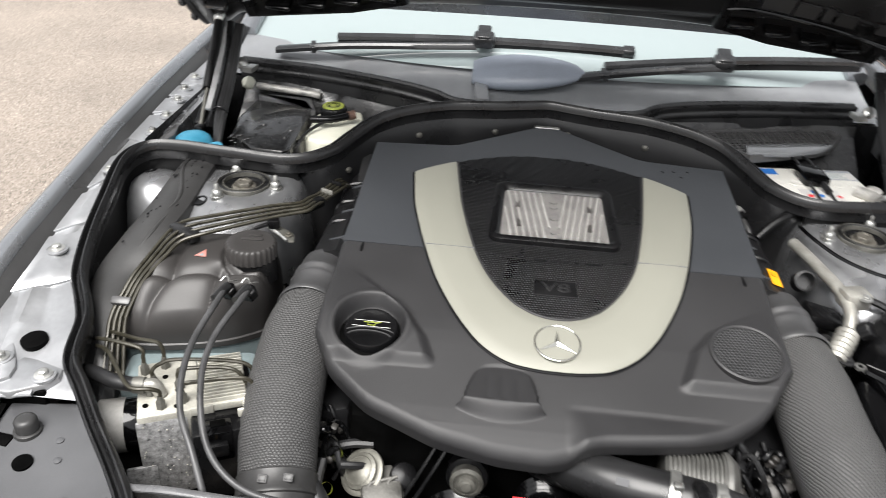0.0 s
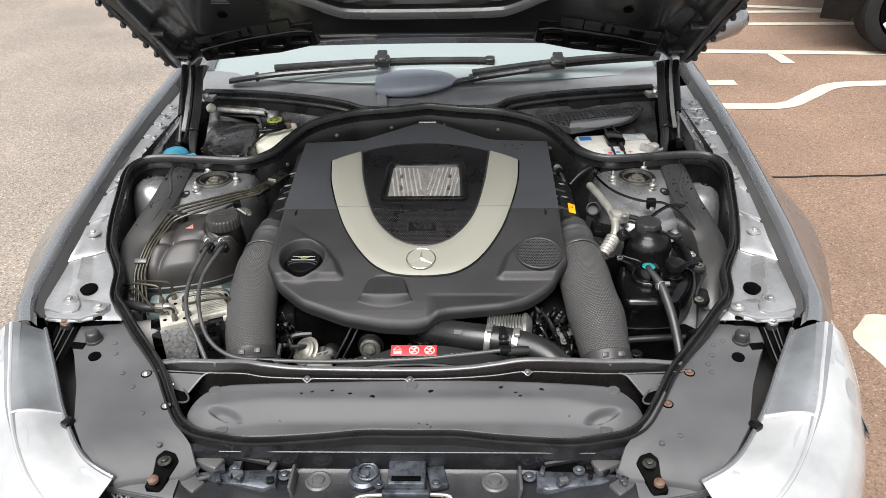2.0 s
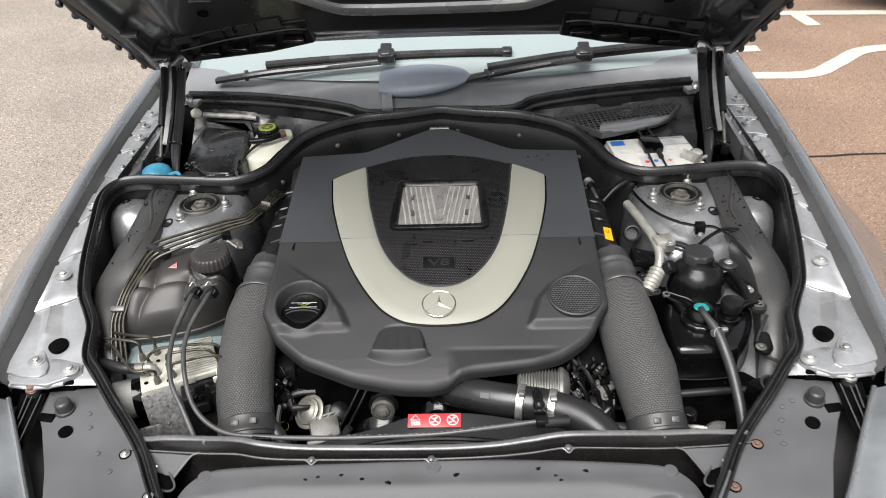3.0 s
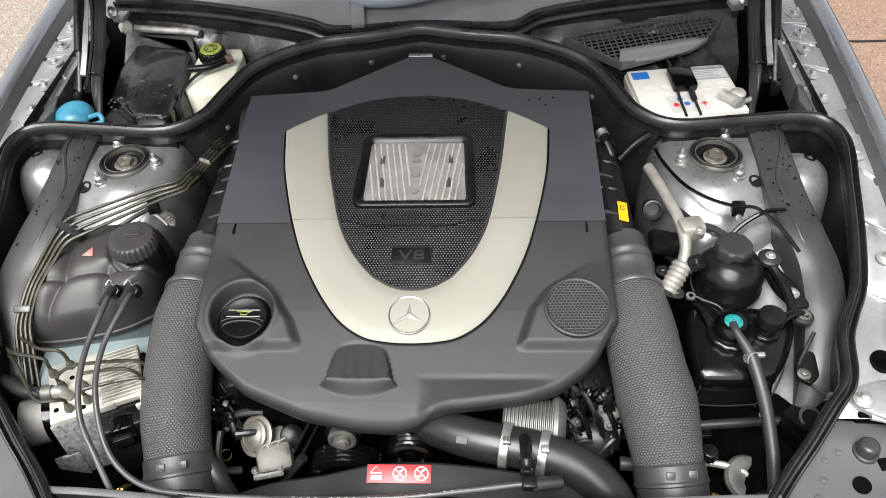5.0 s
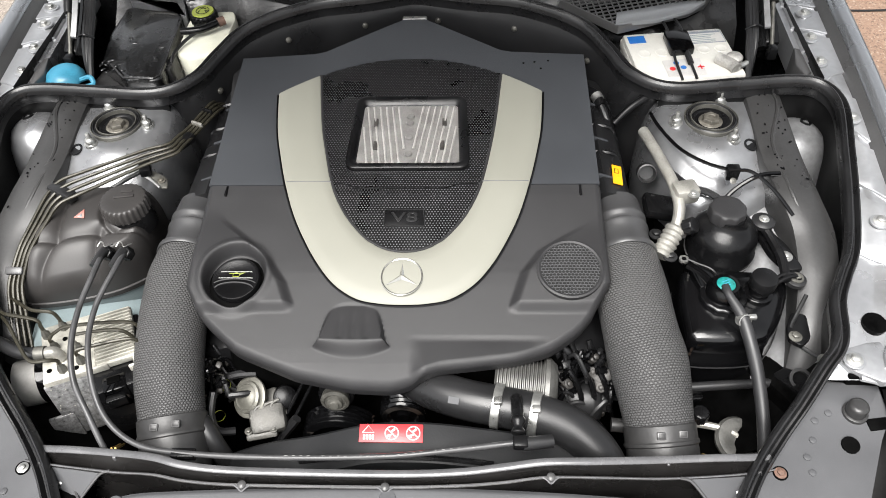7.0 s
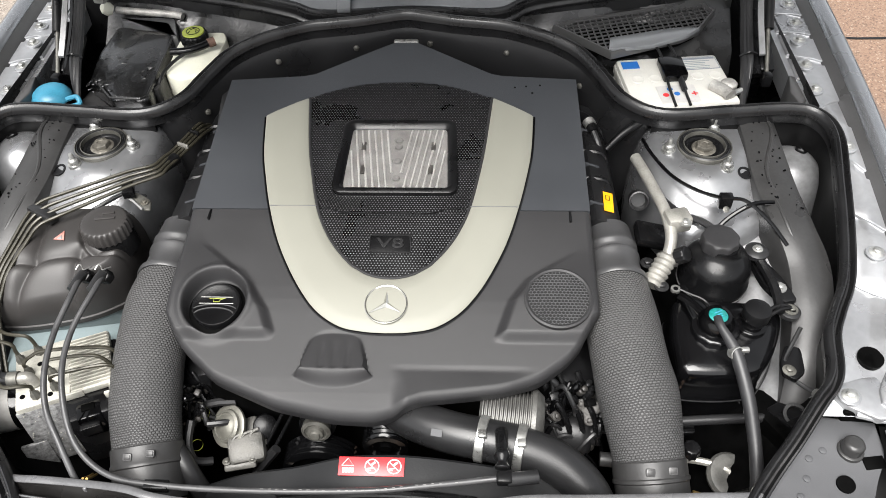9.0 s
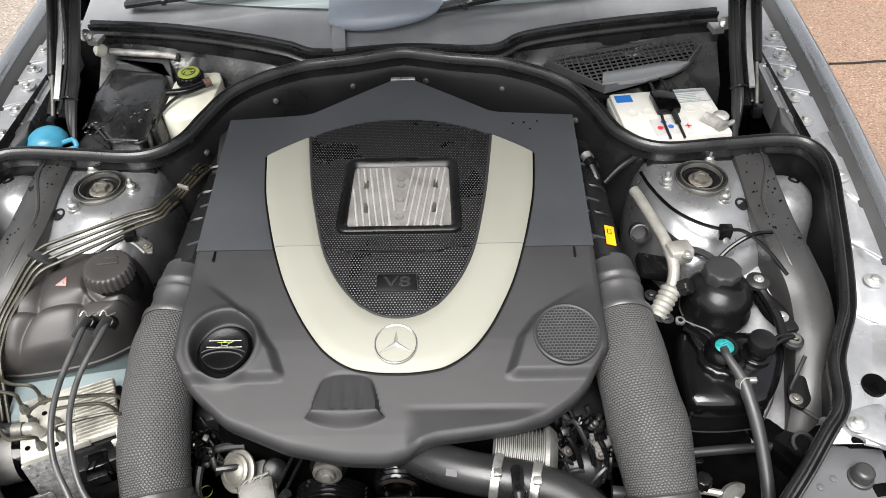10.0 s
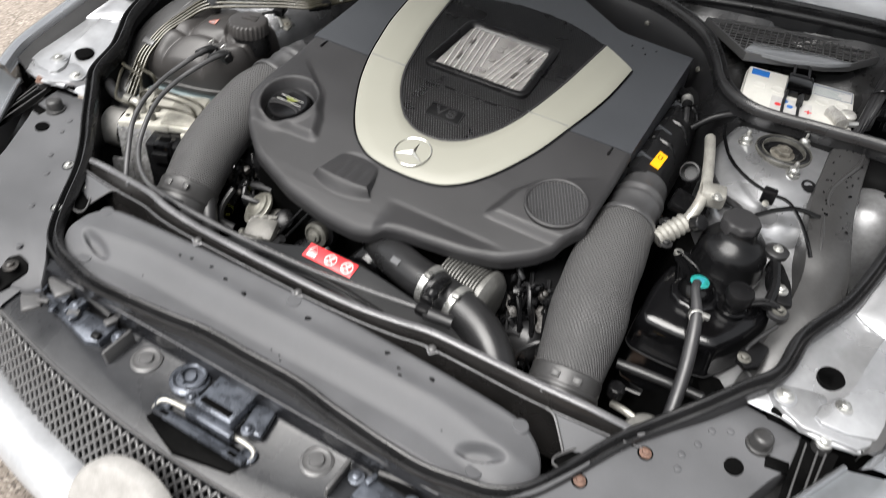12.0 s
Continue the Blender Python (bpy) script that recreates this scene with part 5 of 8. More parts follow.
def moulding(x, y):
    z = profile(y)
    # raised pads round the filler cap and the perforated grille, stepped towards the front
    left = step(-0.005, 0.016, -x - interp(PAD_L, y)) * step(-0.407, -0.392, y - 0.02 * (x + 0.23)) * (1 - step(-0.33, -0.22, y))
    right = step(-0.005, 0.016, x - interp(PAD_R, y)) * step(-0.406, -0.390, y - 0.06 * max(0.0, x - 0.28)) * (1 - step(-0.35, -0.24, y))
    z += 0.011 * max(left, right)
    # soft rim and well of the filler cap
    r = math.hypot(x + 0.2565, (y + 0.347) * 0.95)
    z += 0.003 * math.exp(-((r - 0.055) / 0.006) ** 2)
    z -= 0.022 * (1 - step(0.0415, 0.052, r))
    # finger grip: arched rear edge, level floor with three flutes, rounded lip facing forwards
    u = (x + 0.064) / 0.052
    if abs(u) < 1.3 and -0.48 < y < -0.38:
        half = 0.041 + 0.009 * step(-0.400, -0.446, y) + 0.011 * step(-0.446, -0.463, y)
        side = min(1.25, abs(x + 0.064) / 0.041)
        front, rear = -0.4735 + 0.0125 * u * u, -0.3875 - 0.005 * side ** 2 - 0.017 * side ** 5
        inside = 1 - step(half - 0.005, half + 0.002, abs(x + 0.064))
        flutes = sum(math.exp(-((x - c) / 0.0045) ** 2) for c in (-0.082, -0.063, -0.042)) * step(-0.4535, -0.4485, y) * step(-0.398, -0.430, y)
        ledge = 0.8075 + 0.04 * (y + 0.40) - 0.0014 * flutes
        z += inside * (ledge - z) * step(0.0, 0.005, rear - y) * step(front - 0.001, -0.4525, y)
    # broad level shelf on the nose
    shelf = step(0.016, 0.046, x + 0.12 * (y + 0.45)) * (1 - step(0.195, 0.25, x)) * (1 - step(-0.449, -0.437, y))
    z += (0.7925 + 0.10 * (y + 0.44) - z) * shelf
    return z


def cover_panel(y_lo, y_hi, nx, ny, skirt, edge, sharp):
    rings = []
    for i in range(nx + 1):
        x = -0.333 * math.cos(math.pi * i / nx) if not sharp else -0.331 + 0.662 * i / nx
        a, b = max(front_y(x), y_lo) if y_lo < -0.3 else y_lo, min(back_y(x), y_hi)
        row = []
        for j in range(ny + 1):
            f = j / ny
            f = 0.5 - 0.5 * math.cos(math.pi * f) if not sharp else f
            y = a + (b - a) * f
            d = min((y - a) if y_lo < -0.3 else 9, (b - y) if sharp else 9, 0.333 - abs(x) + (0.002 if sharp else 0.0))
            d = max(0.0, min(d, edge))
            drop = edge - math.sqrt(max(0.0, edge ** 2 - (edge - d) ** 2))
            row.append((x, y, cover_z(x, y) - drop))
        row = [(x, a + (0.003 if y_lo < -0.3 else 0), row[0][2] - skirt)] + row + [(x, b - (0.002 if sharp else 0), row[-1][2] - (0.07 if sharp else 0.02))]
        rings.append(row)
    first, last = rings[0], rings[-1]
    rings.insert(0, [(q[0] + (0.004 if not sharp else 0.0), q[1], q[2] - skirt) for q in first])
    rings.append([(q[0] - (0.004 if not sharp else 0.0), q[1], q[2] - skirt) for q in last])
    return loft(rings, closed=False)


engine_cover = thing("engine_cover", "charcoal plastic engine cover with a pale silver U-shaped trim", "engine cover")
part("front_panel", cover_panel(-0.60, SEAM - 0.001, 440, 270, 0.0155, 0.012, False), COVER, engine_cover, "matt charcoal moulded front panel")
part("rear_panel", cover_panel(SEAM + 0.001, 0.40, 120, 90, 0.085, 0.005, True), COVER_REAR, engine_cover, "matt blue-black rear panel with crisp edges")
part("peak_clip", box((0.05, 0.012, 0.008), (0.0, 0.270, 0.905), 0.0035), STEEL, engine_cover, "bright metal clip at the peak")
for s in (-1, 1):
    part("seam_tab", box((0.004, 0.022, 0.006), (s * 0.298, -0.187, 0.858), 0.001), BLACK, engine_cover)
    for k in range(3):
        part("side_rib", box((0.03, 0.005, 0.05), (s * 0.342, 0.07 - 0.10 * k, 0.815), 0.002, (0, s * 20, 0)), COVER_REAR, engine_cover)

for x, y in ((0.215, 0.128), (0.236, 0.131), (0.247, 0.112), (0.262, 0.134)):
    part("pin_hole", lathe([(0.0022, -0.001), (0.0022, 0.0006), (0.0004, 0.0007)], (x, y, cover_z(x, y)), 10), DARK, engine_cover)

OUTER = [(0.2445, 0.043), (0.2355, -0.045), (0.222, -0.112), (0.2055, -0.177), (0.1865, -0.235), (0.164, -0.284), (0.139, -0.327), (0.1105, -0.361), (0.0745, -0.384), (0.038, -0.392), (0.0, -0.394)]
INNER = [(0.172, 0.092), (0.157, -0.03), (0.1445, -0.10), (0.1275, -0.176), (0.110, -0.220), (0.09, -0.253), (0.066, -0.281), (0.052, -0.291), (0.0385, -0.299), (0.020, -0.305), (0.0, -0.307)]


def lean(y):
    return 0.0015 + 0.0105 * min(1.0, max(0.0, (0.04 - y) / 0.37))


def both(half):
    return smooth_path([(lean(y) - x, y, 0) for x, y in half] + [(lean(y) + x, y, 0) for x, y in half[-2::-1]], 8)


def trim_piece(lo, hi):
    rings = []
    for o, i in zip(both(OUTER), both(INNER)):
        row = []
        for k, h in ((0, -0.004), (0, 0.003), (0.03, 0.005), (0.25, 0.006), (0.5, 0.0062), (0.75, 0.006), (0.97, 0.005), (1, 0.003), (1, -0.004)):
            q = o + (i - o) * k
            row.append((q.x, min(max(q.y, lo), hi), cover_base(min(max(q.y, lo), hi)) + h))
        rings.append(row)
    return rings


def cover_base(y):
    return profile(y)


trim = part("trim_band", loft(trim_piece(-1, 1), closed=False), TRIM, engine_cover, "smooth champagne silver U-shaped trim band")
part("trim_joint", box((0.077, 0.0009, 0.002), (-0.159, -0.1725, cover_base(-0.1725) + 0.0056), 0), BRACE, trim)
part("trim_joint", box((0.077, 0.0009, 0.002), (0.174, -0.1725, cover_base(-0.1725) + 0.0056), 0), BRACE, trim)
part("trim_shadow_lip", tube([(q.x * 1.006, q.y - 0.001, cover_base(q.y) + 0.0015) for q in both(OUTER)], 0.0022, 1, 6, raw=True), GLOSS, trim)


def mesh_top(x):
    return 0.141 - 0.047 * (x / 0.172) ** 2


def skin_z(x, y):
    return cover_base(y) - 0.0003 * math.exp(-((y + 0.176 + 0.008 * (1 - step(0.09, 0.11, abs(x)))) / 0.0018) ** 2)


rings = []
inn = [q for q in both(INNER)]
N = 90
for i in range(N + 1):
    x = -0.170 + 0.343 * i / N
    y0 = interp(sorted([(q[0], q[1]) for q in INNER]), abs(x))
    y0 = interp(sorted([(q[0], q[1]) for q in INNER]), abs(x - lean(y0)))
    rings.append([(x, y0 + (mesh_top(x) - y0) * j / 60, skin_z(x, y0 + (mesh_top(x) - y0) * j / 60) + 0.0006) for j in range(61)])
mesh_panel = part("mesh_panel", loft(rings, closed=False), MESH_BACK, engine_cover, "black perforated plastic mesh inside the trim")
# perforated skin: hexagon cells with a round hole each
verts, faces = [], []
for r in range(-72, 34):
    for c in range(-36, 37):
        x, y = 0.005 * (c + 0.5 * (r % 2)), 0.00433 * r
        low_y = interp(sorted(INNER), abs(x - lean(y)))
        if abs(x) > 0.171 or not low_y < y < mesh_top(x) + 0.0005 or (-0.092 < x < 0.106 and -0.138 < y < 0.018):
            continue
        n = len(verts)
        for rad, h in ((0.00289, 0.0018), (0.00136, 0.0018), (0.00136, 0.0006)):
            for k in range(6):
                a = math.pi / 6 + math.pi * k / 3
                vx, vy = x + rad * math.cos(a), y + rad * math.sin(a)
                verts.append((vx, vy, skin_z(vx, vy) + h))
        for k in range(6):
            j = (k + 1) % 6
            faces += [(n + k, n + j, n + 6 + j, n + 6 + k), (n + 6 + k, n + 6 + j, n + 12 + j, n + 12 + k)]
skin = part("mesh_skin", bmesh.new(), MESH_SKIN, mesh_panel, "black plastic skin with rows of small round holes")
skin.data.from_pydata(verts, [], faces)
# joint of the mesh, dipping in the middle
part("mesh_joint", tube([(x, -0.175 - 0.010 * (1 - step(0.07, 0.10, abs(x))), cover_base(-0.18) + 0.0028) for x in (-0.126 + 0.252 * i / 36 for i in range(37))], 0.0011, 1, 5, raw=True), BLACK, mesh_panel)
part("mesh_rim", tube([(q.x * 0.99, q.y + 0.003, cover_base(q.y) + 0.003) for q in inn], 0.0025, 1, 6, raw=True), COVER, mesh_panel)


def rounded(x0, x1, y0, y1, r, n=5, top=0.0):
    pts = []
    for cx, cy, a0 in ((x1 - r - top, y1 - r, 0), (x0 + r + top, y1 - r, 90), (x0 + r, y0 + r, 180), (x1 - r, y0 + r, 270)):
        for k in range(n + 1):
            a = radians(a0 + 90 * k / n)
            pts.append((cx + r * math.cos(a), cy + r * math.sin(a)))
    return pts


# viewing window with ribbed intake casting behind clear plastic
outer_f, mid_f, inner_f = (rounded(-0.100, 0.114, -0.146, 0.028, 0.018, 5, 0.006), rounded(-0.095, 0.109, -0.141, 0.023, 0.015, 5, 0.006), rounded(-0.082, 0.096, -0.132, 0.009, 0.009, 5, 0.004))
fz = lambda q, h: (q[0], q[1], cover_base(q[1]) + h)
window = part("window_frame", loft([[fz(q, 0.0) for q in outer_f], [fz(q, 0.009) for q in outer_f], [fz(q, 0.012) for q in mid_f], [fz(q, 0.011) for q in [((a[0] + b[0]) / 2, (a[1] + b[1]) / 2) for a, b in zip(mid_f, inner_f)]], [fz(q, 0.004) for q in inner_f]], caps=False), BLACK, engine_cover, "dark rounded window frame")
plate_z = lambda y: cover_base(y) + 0.0022
casting = part("ribbed_casting", loft([[(q[0], q[1], plate_z(q[1])) for q in inner_f], [(0.007 + (q[0] - 0.007) * 0.5, -0.062 + (q[1] + 0.062) * 0.5, plate_z(-0.062 + (q[1] + 0.062) * 0.5)) for q in inner_f], [(0.007, -0.062, plate_z(-0.062))] * len(inner_f)], caps=False), CAST, window, "ribbed pale cast aluminium")
for s in (-1, 1):
    for k in range(10):
        a, b = Vector((0.007 + s * (0.0115 + 0.0112 * k - 0.019), -0.128, 0)), Vector((0.007 + s * (0.0115 + 0.0112 * k), 0.006, 0))
        run = [t / 16 for t in range(17) if 0.008 < s * ((a + (b - a) * t / 16).x - 0.007) < 0.083]
        if len(run) < 4:
            continue
        rib = [Vector((q.x, q.y, plate_z(q.y) + 0.0012)) for q in (a + (b - a) * t for t in run)]
        part("rib", tube(rib, 0.0020, 1, 7, raw=True), RIB_ALU, casting)
        part("rib_foot", lathe([(0.0026, 0), (0.0024, 0.002), (0.001, 0.003)], (rib[0].x, rib[0].y, plate_z(rib[0].y) + 0.001), 8), RIB_ALU, casting)
    for y, h in ((-0.033, 0.020), (-0.088, 0.022)):
        part("slot", box((0.008, h, 0.004), (0.007 + s * (0.0615 - 0.003 * (y < -0.05)), y, plate_z(y) + 0.0012), 0.001), ALU_GRIME, casting)
for y in (-0.018, -0.034, -0.068, -0.108):
    part("boss", lathe([(0.0075, 0), (0.0065, 0.0025), (0.004, 0.0032), (0.001, 0.0022)], (0.007, y, plate_z(y)), 14), CAST, casting)
pane = part("pane", loft([[fz(q, 0.0052) for q in inner_f], [(0.003, -0.054, cover_base(-0.054) + 0.0054)] * len(inner_f)], caps=False), CLEAR, window, "clear plastic pane")
pane.visible_shadow = False

# badge plate with raised lettering
bz = cover_base(-0.2425)
badge = part("badge_plate", prism(rounded(-0.026, 0.042, -0.259, -0.226, 0.003), bz - 0.006, bz + 0.003, 0.001, lift=lambda x, y: (y + 0.2425) * 0.2), BLACK, engine_cover, "black badge plate with raised lettering")
part("badge_rim", tube([(x, y, bz + 0.003 + (y + 0.2425) * 0.2) for x, y in rounded(-0.0255, 0.0415, -0.2585, -0.2265, 0.003)] + [(0.0385, -0.2265, bz + 0.0062)], 0.0008, 1, 5, raw=True), RUBBER, badge)
cu = bpy.data.curves.new("lettering", "FONT")
cu.body, cu.size, cu.extrude, cu.align_x, cu.align_y, cu.bevel_depth = "V8", 0.026, 0.0007, "CENTER", "CENTER", 0.0003
tmp = new("lettering", cu)
dg = bpy.context.evaluated_depsgraph_get()
me = bpy.data.meshes.new_from_object(tmp.evaluated_get(dg))
bpy.data.objects.remove(tmp)
me.materials.clear()
me.materials.append(RUBBER)
txt = new("lettering", me)
txt.parent = badge
txt.matrix_basis = pose(0.008, -0.2425, bz + 0.0036, 11.5, 0, 0) @ Matrix.Diagonal((1.55, 1.0, 1.0, 1.0))

# round emblem on the trim: ring and three spokes
ez = cover_base(-0.351) + 0.0062
tl = pose(0, 0, 0, 12, 0, 0)
emblem = part("round_emblem", lathe([(0.0335, 0.0), (0.0332, 0.0016), (0.0322, 0.0022), (0.0308, 0.0016), (0.0305, 0.0)], (0.009, -0.351, ez), 40, tl, caps=False), EMBLEM, trim, "satin bright ring emblem with three spokes")
for k in range(3):
    a = radians(90 + 120 * k)
    d, e = Vector((math.cos(a), math.sin(a), 0)), Vector((-math.sin(a), math.cos(a), 0))
    bm = bmesh.new()
    base = [tl @ (d * 0.030), tl @ (e * 0.0045), tl @ (-d * 0.003), tl @ (-e * 0.0045)]
    vs = [bm.verts.new(Vector((0.009, -0.351, ez)) + q) for q in base]
    topv = bm.verts.new(Vector((0.009, -0.351, ez + 0.004)))
    for i in range(4):
        bm.faces.new((vs[i], vs[(i + 1) % 4], topv))
    part("spoke", bm, EMBLEM, trim)

# filler cap
cap_z = profile(-0.352) - 0.003
oil = part("oil_cap", lathe([(0.038, -0.012), (0.038, 0.006), (0.0365, 0.0085), (0.034, 0.009), (0.032, 0.008), (0.001, 0.008)], (-0.2545, -0.352, cap_z), 44, pose(0, 0, 0, 10, 0, 0)), BLACK, engine_cover, "black oil filler cap with yellow can symbol")
oz = cap_z + 0.0083
part("cap_well", lathe([(0.046, -0.001), (0.042, 0.0), (0.037, 0.0005)], (-0.2545, -0.352, profile(-0.352) - 0.0075), 40, pose(0, 0, 0, 10, 0, 0), caps=False), DARK, engine_cover)
for y, w in ((0.0105, 0.050), (-0.0005, 0.054)):
    part("cap_print", box((w, 0.0007, 0.0005), (-0.2545, -0.352 + y, oz + 0.0003 + y * 0.176), 0, (10, 0, 0)), PRINT, oil)
part("cap_grip", tube([(-0.2545 + 0.031 * math.sin(a), -0.372 + 0.012 * math.cos(a), oz - 0.0032 + 0.002 * math.cos(a)) for a in (radians(-80 + 160 * k / 14) for k in range(15))], 0.0013, 1, 6, raw=True), COVER, oil)
part("cap_grip", tube([(-0.2545 + 0.035 * math.sin(a), -0.365 + 0.011 * math.cos(a), oz - 0.0020 + 0.002 * math.cos(a)) for a in (radians(-72 + 144 * k / 14) for k in range(15))], 0.0011, 1, 6, raw=True), COVER, oil)
CAN = [(-0.0125, 0.0025), (-0.006, 0.0025), (-0.006, -0.0028), (0.0035, -0.0028), (0.0045, 0.0005), (0.0125, 0.0038), (0.0035, 0.0028), (-0.006, 0.0025)]
part("can_symbol", tube([(-0.2535 + x, -0.347 + y, oz + 0.0012 + 0.176 * y) for x, y in CAN], 0.0006, 1, 5, raw=True), LIME, oil)
part("can_spout", box((0.004, 0.0014, 0.0006), (-0.2545, -0.3435, oz + 0.0018), 0, (10, 0, 0)), LIME, oil)

# perforated round grille
gx, gy = 0.271, -0.341
gz = cover_z(gx, gy)
rim = part("speaker_rim", lathe([(0.052, -0.004), (0.052, 0.0025), (0.049, 0.004), (0.046, 0.0025), (0.046, -0.004)], (gx, gy, gz), 44, pose(0, 0, 0, 11, 0, 0), caps=False), COVER, engine_cover)
bm = lathe([(0.047, 0.001), (0.03, 0.0016), (0.015, 0.0019), (0.0005, 0.002)], (gx, gy, gz), 44, pose(0, 0, 0, 11, 0, 0), caps=False)
lay = bm.loops.layers.uv.verify()
for f in bm.faces:
    for lp in f.loops:
        lp[lay].uv = (lp.vert.co.x, lp.vert.co.y)
part("perforated_disc", bm, GRILLE_DOT, rim, "perforated round grille disc")


# ---- engine beneath ----
engine = thing("engine", "near-black engine block under its cover", "engine")
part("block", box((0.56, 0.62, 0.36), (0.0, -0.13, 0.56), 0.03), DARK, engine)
for s in (-1, 1):
    part("cylinder_head", box((0.10, 0.60, 0.12), (s * 0.30, -0.12, 0.66), 0.02, (0, s * 20, 0)), BLACK, engine)
random.seed(5)
for k in range(150):
    low = random.random()
    x, y, z = random.uniform(0.225, 0.345), -0.415 - 0.06 * low + random.uniform(-0.012, 0.012), 0.735 - 0.12 * low + random.uniform(-0.02, 0.02)
    if k > 95:
        x, y, z = random.uniform(-0.335, -0.285), random.uniform(-0.46, -0.40), random.uniform(0.63, 0.72)
    kind = random.random()
    mm = random.choice((BLACK, BLACK, GLOSS, RUBBER, RUBBER, ALU_GRIME, ALU_GRIME, PLATED if k % 3 == 0 else BLACK))
    if kind < 0.30:
        r = random.uniform(0.003, 0.008)
        part("fitting", lathe([(r, -0.006), (r, 0.004), (r * 0.7, 0.006), (r * 0.7, 0.012), (r * 0.3, 0.014)], (x, y, z), 9, pose(0, 0, 0, random.uniform(-20, 70), random.uniform(-50, 50), 0)), mm, engine)
    elif kind < 0.52:
        part("fitting", box((random.uniform(0.006, 0.018), random.uniform(0.006, 0.014), random.uniform(0.006, 0.014)), (x, y, z - 0.006), 0.002, (random.uniform(0, 60), random.uniform(-30, 30), random.uniform(0, 90))), mm, engine)
    else:
        dx = random.uniform(-0.035, 0.035)
        part("line", tube([(x - dx, y + random.uniform(-0.01, 0.02), z - 0.012), (x, y, z + 0.006), (x + dx, y + random.uniform(-0.03, 0.0), z - 0.012), (x + dx * 1.3, y - 0.02, z - 0.04)], random.uniform(0.0018, 0.0045), 5, 7), random.choice((BLACK, RUBBER, GLOSS)), engine)
part("pump_body", lathe([(0.001, -0.05), (0.030, -0.048), (0.036, -0.04), (0.036, 0.03), (0.030, 0.038), (0.018, 0.042), (0.018, 0.055), (0.001, 0.056)], (0.292, -0.448, 0.630), 28, pose(0, 0, 0, 20, 78, 10)), RUBBER, engine, "round black pump body")
for x, y, z, turn in ((0.263, -0.438, 0.688, 20), (0.326, -0.440, 0.686, -25)):
    br = part("cast_bracket", prism(rounded_poly([(-0.022, 0.008), (-0.006, 0.012), (0.016, 0.020), (0.022, 0.010), (0.012, -0.002), (0.014, -0.020), (0.002, -0.026), (-0.008, -0.010), (-0.024, -0.006)], 0.25), -0.004, 0.006, 0.002), ALU_GRIME, engine, "grimy cast bracket")
    br.data.transform(pose(x, y, z, 35, 8, turn))
    for dx, dy in ((-0.016, 0.001), (0.006, -0.016)):
        part("bracket_bolt", bolt(pose(x, y, z, 35, 8, turn) @ Vector((dx, dy, 0.006)), 0.0048, pose(0, 0, 0, 35, 8, turn)), ALU_GRIME, br)
for k in range(3):
    part("harness", tube([(0.245 + 0.03 * k, -0.40, 0.73), (0.262 + 0.028 * k, -0.430, 0.716 - 0.008 * k), (0.285 + 0.022 * k, -0.455, 0.69), (0.30 + 0.02 * k, -0.475, 0.64)], 0.0045, 6, 8), BLACK, engine)
    part("plug", box((0.016, 0.012, 0.013), (0.268 + 0.028 * k, -0.437, 0.715 - 0.008 * k), 0.002, (25, 10 * k, 20)), BLACK, engine)
# pulleys and belt
ax = pose(0, 0, 0, 90, 0, 0)
pul = part("pulley", lathe([(0.062, 0)] + [(0.062 - 0.0035 * (k % 2), 0.004 * k) for k in range(9)] + [(0.058, 0.034), (0.05, 0.036), (0.046, 0.028), (0.02, 0.028), (0.001, 0.030)], (-0.100, -0.478, 0.598), 48, ax), GLOSS, engine, "ribbed black belt pulley")
part("pulley_bolt", lathe([(0.022, -0.010), (0.023, 0.0), (0.023, 0.003), (0.018, 0.0055), (0.017, 0.003), (0.013, 0.003), (0.012, 0.009), (0.008, 0.010), (0.007, 0.013), (0.001, 0.0135)], (-0.100, -0.484, 0.681), 24, pose(0, 0, 0, 80, 0, 0)), PLATED, pul, "bright steel flange bolt")
part("idler_hub", lathe([(0.029, -0.02), (0.029, 0.0), (0.024, 0.002), (0.001, 0.002)], (-0.100, -0.474, 0.679), 28, pose(0, 0, 0, 76, 0, 0)), BLACK, pul)
part("pulley", lathe([(0.038, 0)] + [(0.038 - 0.003 * (k % 2), 0.004 * k) for k in range(8)] + [(0.035, 0.030), (0.026, 0.031), (0.024, 0.024), (0.010, 0.024), (0.009, 0.030), (0.001, 0.030)], (0.008, -0.470, 0.655), 36, ax), GLOSS, engine)
for o in (0.0, 0.016):
    part("belt_guide", tube([(-0.128 - o, -0.445, 0.708), (-0.150 - o, -0.47, 0.672), (-0.182 - o, -0.50, 0.620), (-0.20 - o, -0.515, 0.58)], 0.003, 5, 6), BLACK, engine)
part("crossing_hose", tube([(-0.335, -0.50, 0.690), (-0.300, -0.535, 0.690), (-0.278, -0.560, 0.668), (-0.262, -0.575, 0.63)], 0.015, 5, 12), RUBBER, engine, "black rubber hose")
part("belt", tube([(-0.165, -0.50, 0.65), (-0.21, -0.52, 0.58), (-0.2, -0.52, 0.48)], 0.008, 5, 6), RUBBER, engine)
valve = part("vacuum_valve", lathe([(0.031, -0.004), (0.034, 0.0), (0.034, 0.004), (0.031, 0.006), (0.027, 0.006), (0.026, 0.010), (0.0215, 0.012), (0.020, 0.0105), (0.014, 0.0115), (0.012, 0.013), (0.001, 0.0135)], (-0.245, -0.470, 0.676), 32, pose(0, 0, 0, 26, -30, 0)), VALVE_DISC, engine, "round plated vacuum valve")
